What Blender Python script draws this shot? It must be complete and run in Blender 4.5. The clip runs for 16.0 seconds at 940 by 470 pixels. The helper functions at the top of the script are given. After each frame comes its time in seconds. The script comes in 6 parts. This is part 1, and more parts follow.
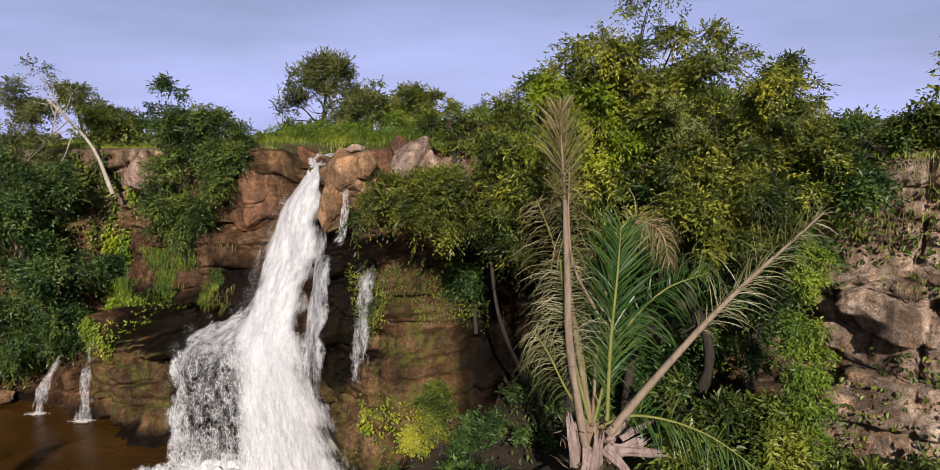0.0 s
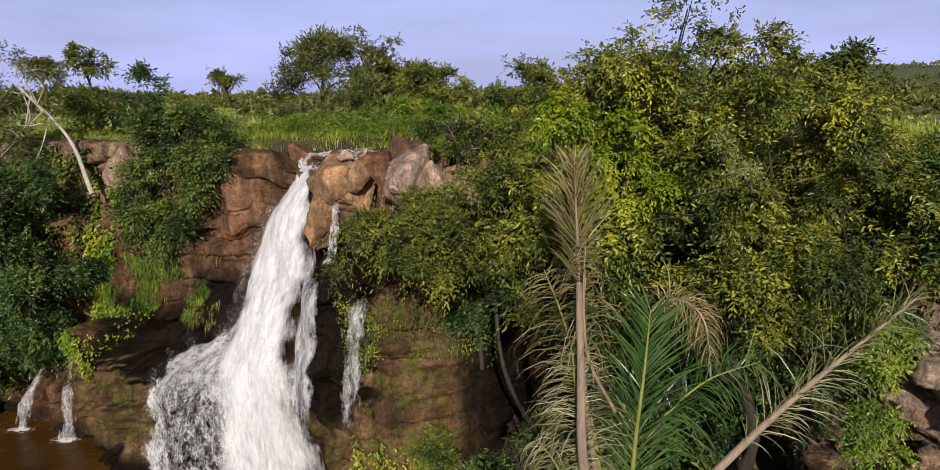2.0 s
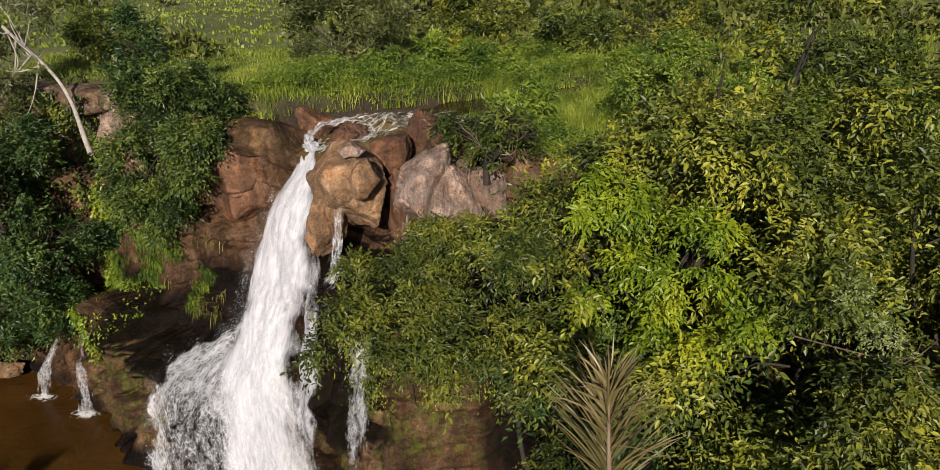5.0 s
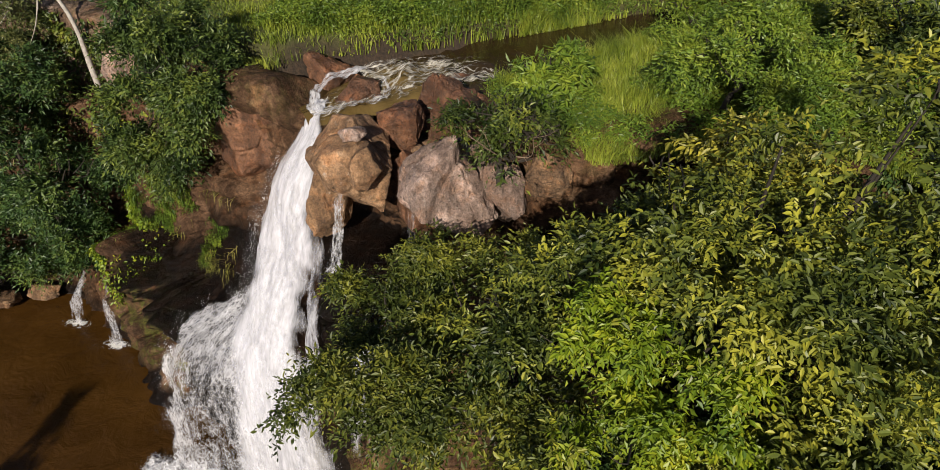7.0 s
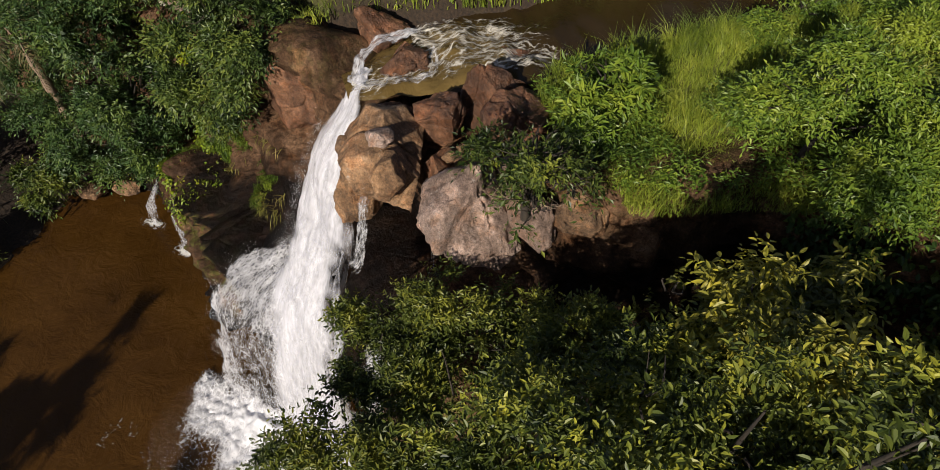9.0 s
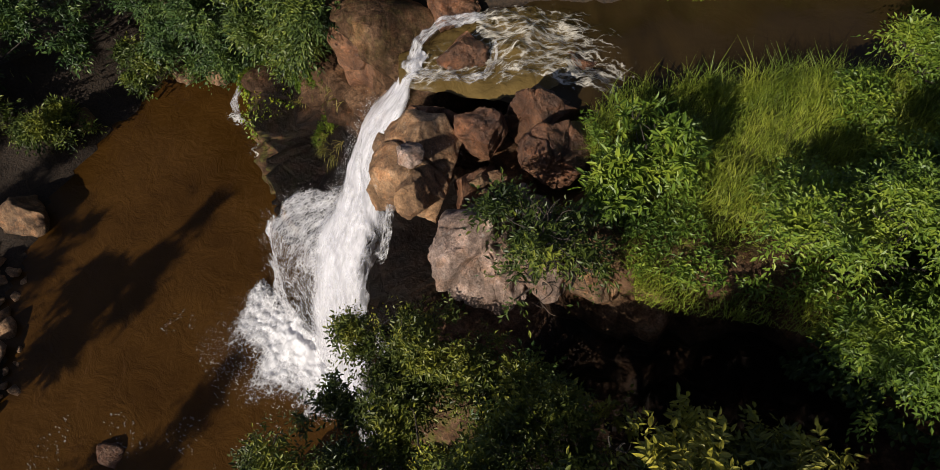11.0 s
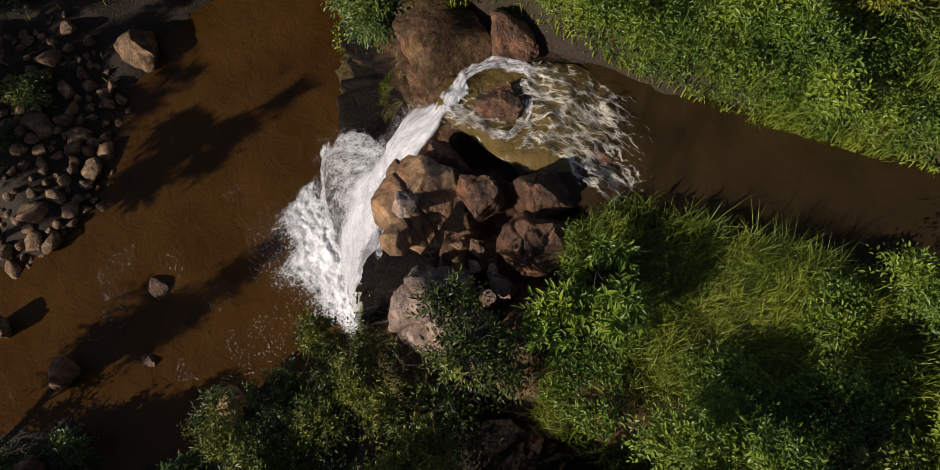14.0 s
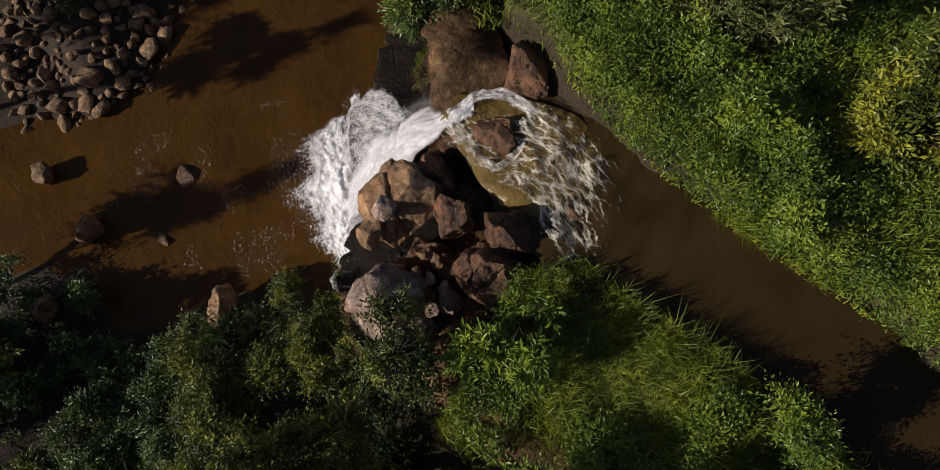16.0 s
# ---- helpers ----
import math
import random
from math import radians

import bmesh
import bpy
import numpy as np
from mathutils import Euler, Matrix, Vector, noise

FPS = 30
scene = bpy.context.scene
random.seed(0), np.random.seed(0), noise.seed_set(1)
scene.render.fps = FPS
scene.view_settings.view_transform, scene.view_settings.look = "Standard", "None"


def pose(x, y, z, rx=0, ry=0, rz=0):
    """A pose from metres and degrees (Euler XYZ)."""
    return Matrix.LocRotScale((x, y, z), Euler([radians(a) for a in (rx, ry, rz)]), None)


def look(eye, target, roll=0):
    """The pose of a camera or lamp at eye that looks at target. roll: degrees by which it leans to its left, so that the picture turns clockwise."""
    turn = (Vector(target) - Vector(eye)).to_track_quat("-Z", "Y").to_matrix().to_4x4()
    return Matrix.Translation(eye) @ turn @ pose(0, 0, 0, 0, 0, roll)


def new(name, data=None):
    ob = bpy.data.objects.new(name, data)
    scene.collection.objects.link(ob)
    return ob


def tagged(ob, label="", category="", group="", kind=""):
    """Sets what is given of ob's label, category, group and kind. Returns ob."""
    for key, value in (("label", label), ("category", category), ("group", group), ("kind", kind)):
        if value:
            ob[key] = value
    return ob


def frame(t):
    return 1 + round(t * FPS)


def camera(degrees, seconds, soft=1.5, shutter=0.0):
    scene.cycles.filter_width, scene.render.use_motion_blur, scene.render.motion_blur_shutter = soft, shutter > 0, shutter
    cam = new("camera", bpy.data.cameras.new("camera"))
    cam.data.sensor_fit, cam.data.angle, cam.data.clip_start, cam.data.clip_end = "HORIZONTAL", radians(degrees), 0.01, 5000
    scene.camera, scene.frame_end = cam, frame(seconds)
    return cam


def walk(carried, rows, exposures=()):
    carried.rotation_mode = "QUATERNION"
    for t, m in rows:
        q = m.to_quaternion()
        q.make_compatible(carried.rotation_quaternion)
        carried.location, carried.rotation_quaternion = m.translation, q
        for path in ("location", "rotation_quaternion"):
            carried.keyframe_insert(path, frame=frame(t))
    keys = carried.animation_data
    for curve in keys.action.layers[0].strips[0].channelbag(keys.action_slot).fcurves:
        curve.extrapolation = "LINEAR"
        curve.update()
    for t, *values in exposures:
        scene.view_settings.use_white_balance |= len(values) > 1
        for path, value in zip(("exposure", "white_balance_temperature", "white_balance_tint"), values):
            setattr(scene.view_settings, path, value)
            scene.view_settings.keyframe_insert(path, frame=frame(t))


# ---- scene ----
cam = camera(70.2, 16.0, 0.8)
METRES, EYE, TILT, LEAN, TURN = 30.0, 10.5, -7.3, 0.0, 0.0
ROWS = [
    (0.0, 0.0, 0.0, 0.0, -0.0, 0.0, -0.0),
    (0.5, 0.0056, 0.0227, 0.0167, 0.2, -1.06, -0.04),
    (1.0, 0.01, 0.0461, 0.0339, 0.46, -2.17, -0.02),
    (1.5, 0.0139, 0.0696, 0.0528, 0.96, -3.32, 0.01),
    (2.0, 0.0183, 0.0927, 0.0714, 2.14, -4.45, -0.04),
    (2.5, 0.0227, 0.1157, 0.089, 3.01, -5.5, -0.11),
    (3.0, 0.0262, 0.1391, 0.108, 4.04, -7.22, -0.15),
    (3.5, 0.0296, 0.1635, 0.1269, 5.14, -9.2, -0.22),
    (4.0, 0.0335, 0.1875, 0.1457, 6.07, -11.25, -0.29),
    (6.5, 0.0512, 0.3052, 0.2394, 11.5, -24.78, -0.48),
    (7.0, 0.0572, 0.3291, 0.2592, 13.26, -27.99, -0.54),
    (7.5, 0.0624, 0.3532, 0.2788, 15.75, -31.11, -0.69),
    (8.0, 0.0678, 0.3781, 0.2991, 18.56, -34.27, -0.83),
    (8.5, 0.073, 0.4033, 0.3203, 21.01, -37.53, -0.92),
    (9.0, 0.0787, 0.4292, 0.3412, 24.03, -40.73, -1.07),
    (9.5, 0.0832, 0.4544, 0.3614, 27.57, -43.87, -1.27),
    (12.0, 0.0809, 0.5817, 0.4594, 43.86, -58.87, -1.88),
    (12.5, 0.0758, 0.6064, 0.479, 47.08, -61.33, -1.99),
    (13.0, 0.0695, 0.6315, 0.499, 50.53, -63.79, -2.11),
    (13.5, 0.0614, 0.6552, 0.5196, 54.41, -66.29, -2.28),
    (14.0, 0.0529, 0.6783, 0.5396, 58.49, -68.74, -2.42),
    (14.5, 0.0439, 0.7001, 0.5592, 62.37, -71.11, -2.54),
    (15.0, 0.0329, 0.7216, 0.5787, 66.22, -73.53, -2.66),
    (15.5, 0.0211, 0.7422, 0.5981, 70.31, -75.89, -2.8),
    (16.0, 0.0074, 0.7623, 0.6177, 74.33, -78.29, -2.91),
]
walk(cam, [(t, pose(0, 0, EYE, TILT, LEAN, TURN) @ pose(METRES * x, METRES * y, METRES * z, 90 + pitch, roll, yaw)) for t, x, y, z, yaw, pitch, roll in ROWS],
     [(0.0, 0.12), (3.5, 0.12), (7.0, 0.12), (9.0, 0.06), (12.5, -0.05), (16.0, -0.1)])

# ---- world, sun ----
SUN_UP, SUN_AZ = 25.0, 178.0          # the sun stands behind the first camera
world = bpy.data.worlds.new("sky")
scene.world = world
world.use_nodes = True
wn, wl = world.node_tree.nodes, world.node_tree.links
bg = wn["Background"]
sky = wn.new("ShaderNodeTexSky")
sky.sky_type, sky.sun_disc = "NISHITA", False
sky.sun_elevation, sky.sun_rotation = radians(SUN_UP), radians(SUN_AZ)
sky.air_density, sky.dust_density, sky.ozone_density = 1.2, 1.5, 2.0
wc, wm, wno, wr, wx = (wn.new("ShaderNodeTexCoord"), wn.new("ShaderNodeMapping"), wn.new("ShaderNodeTexNoise"),
                       wn.new("ShaderNodeValToRGB"), wn.new("ShaderNodeMix"))
wm.inputs["Scale"].default_value = (1.0, 1.0, 5.0)
wno.inputs["Scale"].default_value, wno.inputs["Detail"].default_value = 2.2, 6
wr.color_ramp.elements[0].position, wr.color_ramp.elements[1].position = 0.35, 0.75
wr.color_ramp.elements[0].color, wr.color_ramp.elements[1].color = (0.52, 0.52, 0.52, 1), (0.95, 0.95, 0.95, 1)
wx.data_type = "RGBA"
wl.new(wc.outputs["Generated"], wm.inputs["Vector"])
wl.new(wm.outputs["Vector"], wno.inputs["Vector"])
wl.new(wno.outputs["Fac"], wr.inputs["Fac"])
wsep, whz, wmul = wn.new("ShaderNodeSeparateXYZ"), wn.new("ShaderNodeMapRange"), wn.new("ShaderNodeMath")
whz.interpolation_type = "SMOOTHSTEP"
for key, val in (("From Min", 0.02), ("From Max", 0.42), ("To Min", 1.15), ("To Max", 0.06)):
    whz.inputs[key].default_value = val
wmul.operation = "MULTIPLY"
wl.new(wc.outputs["Generated"], wsep.inputs["Vector"])
wl.new(wsep.outputs["Z"], whz.inputs["Value"])
wl.new(whz.outputs["Result"], wmul.inputs[0])
wl.new(wr.outputs["Color"], wmul.inputs[1])
wl.new(wmul.outputs["Value"], wx.inputs["Factor"])
wl.new(sky.outputs["Color"], wx.inputs["A"])
wx.inputs["B"].default_value = (13.2, 14.4, 26.0, 1)     # thin veil of cloud
wl.new(wx.outputs["Result"], bg.inputs["Color"])
bg.inputs["Strength"].default_value = 0.04

sun = new("sun", bpy.data.lights.new("sun", "SUN"))
sun.data.energy, sun.data.angle, sun.data.color = 5.2, radians(0.6), (1.0, 0.92, 0.80)
az, el = radians(SUN_AZ), radians(SUN_UP)
sun.matrix_world = look((math.sin(az) * math.cos(el) * 50, math.cos(az) * math.cos(el) * 50, math.sin(el) * 50 + 5), (0, 0, 5))

# ---- small tools ----
UP = np.array((0.0, 0.0, 1.0))


def unit(v):
    v = np.asarray(v, float)
    return v / np.maximum(np.linalg.norm(v, axis=-1, keepdims=True), 1e-9)


def hashed(i, seed):
    i = np.asarray(i, np.int64)
    h = i[..., 0] * 374761393 + i[..., 1] * 668265263 + i[..., 2] * 2147483647 + seed * 1274126177
    h = (h ^ (h >> 13)) * 1274126177 & 0xFFFFFFFF
    h = (h ^ (h >> 16)) * 2246822519 & 0xFFFFFFFF
    return ((h ^ (h >> 15)) & 0xFFFFFF) / 0xFFFFFF


def vnoise(p, seed=0):
    """Smooth noise from -1 to 1 at the points p (n, 3)."""
    p = np.asarray(p, float)
    i = np.floor(p).astype(np.int64)
    f = p - i
    f = f * f * (3 - 2 * f)
    total = 0
    for dx in (0, 1):
        for dy in (0, 1):
            for dz in (0, 1):
                w = (f[..., 0] if dx else 1 - f[..., 0]) * (f[..., 1] if dy else 1 - f[..., 1]) * (f[..., 2] if dz else 1 - f[..., 2])
                total = total + w * hashed(i + np.array((dx, dy, dz)), seed)
    return total * 2 - 1


def fbm(p, octaves=4, seed=0):
    p = np.asarray(p, float)
    return sum(vnoise(p * 2.0 ** k, seed + k) * 0.5 ** k for k in range(octaves))


def smooth(a, b, x):
    f = np.clip((x - a) / (b - a), 0, 1)
    return f * f * (3 - 2 * f)


def mesh(name, v, f, mats, uv=None, shade=False, index=None, floats=None):
    me = bpy.data.meshes.new(name)
    me.from_pydata(np.asarray(v, float).tolist(), [], [list(map(int, q)) for q in f] if isinstance(f, list) else np.asarray(f).tolist())
    for m in mats if isinstance(mats, (list, tuple)) else [mats]:
        me.materials.append(m)
    n = len(me.polygons)
    if shade:
        me.polygons.foreach_set("use_smooth", np.ones(n, bool))
    if index is not None:
        me.polygons.foreach_set("material_index", np.asarray(index, np.int32))
    if uv is not None:
        layer = me.uv_layers.new(name="UVMap")
        li = np.empty(len(me.loops), np.int32)
        me.loops.foreach_get("vertex_index", li)
        layer.data.foreach_set("uv", np.asarray(uv, np.float32)[li].ravel())
    for key, values in (floats or {}).items():
        me.attributes.new(key, "FLOAT", "POINT").data.foreach_set("value", np.asarray(values, np.float32))
    me.update()
    return me


def thing(name, data=None, label="", category="", group="", kind="", at=None):
    ob = tagged(new(name, data), label, category, group, kind)
    if at is not None:
        ob.location = at
    return ob


def part(name, data, parent, label=""):
    """One mesh under a thing or a part; its vertices are in the world's metres."""
    ob = tagged(new(name, data), label)
    ob.parent = parent
    top = parent
    shift = Vector((0, 0, 0))
    while top is not None:
        shift += top.location
        top = top.parent
    ob.location = -shift
    return ob


def join(pieces):
    vs, fs, n = [], [], 0
    for v, f in pieces:
        vs.append(np.asarray(v, float))
        fs.append(np.asarray(f) + n)
        n += len(v)
    return np.concatenate(vs), np.concatenate(fs)


def curve_points(pts, n):
    """A smooth line of n points through pts (Catmull-Rom)."""
    p = np.asarray(pts, float)
    p = np.vstack((2 * p[0] - p[1], p, 2 * p[-1] - p[-2]))
    t = np.linspace(0, len(p) - 3 - 1e-6, n)
    i = t.astype(int)
    f = (t - i)[:, None]
    a, b, c, d = p[i], p[i + 1], p[i + 2], p[i + 3]
    return 0.5 * (2 * b + (c - a) * f + (2 * a - 5 * b + 4 * c - d) * f * f + (3 * b - a - 3 * c + d) * f ** 3)


def tube(pts, radii, n=12, sides=7, rough=0.0, seed=0):
    """A tapered tube along pts: vertices and quads."""
    c = curve_points(pts, n) if len(pts) < n else np.asarray(pts, float)
    r = np.interp(np.linspace(0, 1, len(c)), np.linspace(0, 1, len(radii)), radii)
    t = unit(np.gradient(c, axis=0))
    ref = np.where(np.abs(t[:, 2:3]) > 0.9, np.array((1.0, 0, 0)), UP)
    a = unit(np.cross(t, ref))
    b = np.cross(t, a)
    th = np.linspace(0, 2 * np.pi, sides, endpoint=False)
    v = c[:, None] + r[:, None, None] * (np.cos(th)[None, :, None] * a[:, None] + np.sin(th)[None, :, None] * b[:, None])
    v = v.reshape(-1, 3)
    if rough:
        v = v + rough * np.repeat(r, sides)[:, None] * fbm(v * 3, 2, seed)[:, None] * unit(v - np.repeat(c, sides, 0))
    i, j = np.meshgrid(np.arange(len(c) - 1), np.arange(sides), indexing="ij")
    k = (j + 1) % sides
    f = np.stack((i * sides + j, i * sides + k, (i + 1) * sides + k, (i + 1) * sides + j), -1).reshape(-1, 4)
    return v, f


def leaves(at, along, face, length, width, fine=True, bend=0.12):
    """Leaf blades: base points, directions, facing normals, lengths, widths."""
    at, along = np.asarray(at), unit(along)
    side = unit(np.cross(along, face))
    nor = np.cross(side, along)
    L, W = np.broadcast_to(length, len(at))[:, None], np.broadcast_to(width, len(at))[:, None]
    n = len(at)
    if fine:
        fold, sag = nor * W * 0.16, nor * L * bend
        v = np.stack((at, at + along * L * 0.28 + side * W * 0.44 + fold, at + along * L * 0.64 + side * W * 0.42 + fold - sag * 0.5, at + along * L - sag * 1.4,
                      at + along * L * 0.64 - side * W * 0.42 + fold - sag * 0.5, at + along * L * 0.28 - side * W * 0.44 + fold), 1).reshape(-1, 3)
        f = np.array(((0, 1, 2, 3), (0, 3, 4, 5)))
        return v, (np.arange(n)[:, None, None] * 6 + f).reshape(-1, 4)
    up_ = nor * W * 0.16
    v = np.stack((at, at + along * L * 0.45 + side * W / 2 + up_, at + along * L - nor * L * bend, at + along * L * 0.45 - side * W / 2 + up_), 1).reshape(-1, 3)
    f = np.array(((0, 1, 2), (0, 2, 3)))
    return v, (np.arange(n)[:, None, None] * 4 + f).reshape(-1, 3)


def scatter_dirs(n, rng):
    return unit(rng.normal(size=(n, 3)))


def crown(blobs, twigs, per, leaf, rng, width=0.42, twig=0.5, droop=0.28, lift=0.12, fill=0.10, fine=False, low=-0.75, clump=0.33, holes=-0.08, arch=0.45):
    """Foliage round ellipsoid masses (x, y, z, r): each mass carries leafy clumps with gaps between, and each clump leafy twigs."""
    blobs, twigs = np.asarray(blobs, float), int(twigs * 1.15)
    cc, cr = [], []
    for k, b in enumerate(blobs):
        m = int(4.6 * b[3] ** 1.6) + 5
        d = unit(scatter_dirs(m * 4, rng))
        d = d[d[:, 2] > low][:m]
        rad = b[3] * (0.70 + 0.22 * vnoise(d * 2.3 + k * 7.3, 5) + rng.uniform(-0.2, 0.26, len(d)))
        cc.append(b[:3] + d * rad[:, None] * np.array((1, 1, 0.9)))
        cr.append(np.clip(b[3] * clump, 0.22, 0.62) * rng.uniform(0.6, 1.35, len(d)))
    cc, cr = np.concatenate(cc), np.concatenate(cr)
    k = rng.choice(len(cc), twigs, p=cr ** 1.7 / (cr ** 1.7).sum())
    home = np.argmin(((cc[:, None] - blobs[None, :, :3]) ** 2).sum(-1), 1)[k]
    outw = unit(cc[k] - blobs[home, :3])
    d = unit(scatter_dirs(twigs, rng) + outw * 0.55 + UP * 0.25)
    o = cc[k] + d * (cr[k] * rng.uniform(0.25, 1.0, twigs))[:, None] * np.array((1, 1, 0.7))
    inner = rng.random(twigs) < fill
    o = np.where(inner[:, None], blobs[home, :3] + d * (blobs[home, 3] * rng.uniform(0.2, 0.7, twigs))[:, None], o)
    # gaps between the masses of leaves
    gap = vnoise(o * 0.95, 91) + 0.6 * vnoise(o * 2.1, 92)
    ok = gap > np.where(inner, -0.1, holes)
    o, d, twigs = o[ok], d[ok], int(ok.sum())
    tw = unit(d * 0.8 + UP * lift + rng.normal(size=(twigs, 3)) * 0.4)
    tl = twig * rng.uniform(0.4, 1.3, twigs)
    f = (np.arange(per) + 0.6) / per
    base = o[:, None] + tw[:, None] * (tl[:, None] * f)[..., None] - UP * (arch * tl[:, None] * f ** 2)[..., None]
    sd = unit(np.cross(tw, UP + rng.normal(size=(twigs, 3)) * 0.3))
    sign = np.where(np.arange(per) % 2, 1.0, -1.0)[None, :, None]
    al = tw[:, None] * 0.5 + sd[:, None] * sign * 0.8 - UP * droop + rng.normal(size=(twigs, per, 3)) * 0.36
    al[:, -1] = tw - UP * droop
    fc = UP + d[:, None] * 0.6 + rng.normal(size=(twigs, 1, 3)) * 0.4 + rng.normal(size=(twigs, per, 3)) * 0.4
    size = leaf * rng.uniform(0.6, 1.3, (twigs, per)) * rng.uniform(0.75, 1.2, (twigs, 1))
    return leaves(base.reshape(-1, 3), al.reshape(-1, 3), fc.reshape(-1, 3), size.ravel(), size.ravel() * width, fine)


def twig_sticks(blobs, n, rng, r=0.012, reach=0.55):
    """Bare twigs between the leaves."""
    blobs = np.asarray(blobs, float)
    out = []
    for _ in range(n):
        b = blobs[rng.integers(len(blobs))]
        d = scatter_dirs(1, rng)[0]
        d[2] = abs(d[2]) * 0.8
        a = b[:3] + d * b[3] * 0.35
        e = b[:3] + d * b[3] * rng.uniform(0.85, 0.85 + reach * 0.6)
        m = (a + e) / 2 + rng.normal(size=3) * 0.12 * b[3]
        out.append(tube((a, m, e), (r * 1.6, r, r * 0.4), 5, 4))
    return join(out)


# ---- materials ----
def material(name):
    m = bpy.data.materials.new(name)
    m.use_nodes = True
    return m, m.node_tree.nodes, m.node_tree.links, m.node_tree.nodes["Principled BSDF"]


def ramp(nodes, stops):
    r = nodes.new("ShaderNodeValToRGB")
    while len(r.color_ramp.elements) < len(stops):
        r.color_ramp.elements.new(0.5)
    for e, (p, c) in zip(r.color_ramp.elements, stops):
        e.position = p
        e.color = (*c, 1) if len(c) == 3 else c
    return r


def noise_tex(nodes, links, vector, scale, detail=6, rough=0.6, stretch=None):
    n = nodes.new("ShaderNodeTexNoise")
    n.inputs["Scale"].default_value, n.inputs["Detail"].default_value, n.inputs["Roughness"].default_value = scale, detail, rough
    if stretch:
        mp = nodes.new("ShaderNodeMapping")
        mp.inputs["Scale"].default_value = stretch
        links.new(vector, mp.inputs["Vector"])
        vector = mp.outputs["Vector"]
    links.new(vector, n.inputs["Vector"])
    return n.outputs["Fac"]


def mix(nodes, links, fac, a, b, mode="MIX"):
    x = nodes.new("ShaderNodeMix")
    x.data_type, x.blend_type = "RGBA", mode
    for key, val in (("Factor", fac), ("A", a), ("B", b)):
        if isinstance(val, (int, float)):
            x.inputs[key].default_value = val
        elif isinstance(val, tuple):
            x.inputs[key].default_value = (*val, 1)
        else:
            links.new(val, x.inputs[key])
    return x.outputs["Result"]


def bump(nodes, links, height, bsdf, strength=0.5, distance=0.05):
    b = nodes.new("ShaderNodeBump")
    b.inputs["Strength"].default_value, b.inputs["Distance"].default_value = strength, distance
    links.new(height, b.inputs["Height"])
    links.new(b.outputs["Normal"], bsdf.inputs["Normal"])


def leaf_material(name, dark, mid, light, rough=0.45, lets=0.14):
    """Leaves: three tones picked leaf by leaf, with larger drifts of tone and some light let through."""
    m, n, l, p = material(name)
    g, tc = n.new("ShaderNodeNewGeometry"), n.new("ShaderNodeNewGeometry")
    drift = noise_tex(n, l, tc.outputs["Position"], 0.85, 4, 0.6)
    wide = n.new("ShaderNodeMath")
    wide.operation = "MULTIPLY_ADD"
    l.new(drift, wide.inputs[0])
    wide.inputs[1].default_value, wide.inputs[2].default_value = 1.9, -0.62
    sub = n.new("ShaderNodeMath")
    sub.operation = "MULTIPLY_ADD"
    l.new(g.outputs["Random Per Island"], sub.inputs[0])
    sub.inputs[1].default_value = 0.34
    l.new(wide.outputs[0], sub.inputs[2])
    r = ramp(n, ((0.15, dark), (0.5, mid), (0.85, light)))
    l.new(sub.outputs[0], r.inputs["Fac"])
    l.new(r.outputs["Color"], p.inputs["Base Color"])
    p.inputs["Roughness"].default_value = rough
    p.inputs["Specular IOR Level"].default_value = 0.35
    t, mx = n.new("ShaderNodeBsdfTranslucent"), n.new("ShaderNodeMixShader")
    l.new(mix(n, l, 1.0, r.outputs["Color"], (1.0, 1.0, 0.45), "MULTIPLY"), t.inputs["Color"])
    mx.inputs["Fac"].default_value = lets
    l.new(p.outputs[0], mx.inputs[1])
    l.new(t.outputs[0], mx.inputs[2])
    l.new(mx.outputs[0], n["Material Output"].inputs["Surface"])
    return m


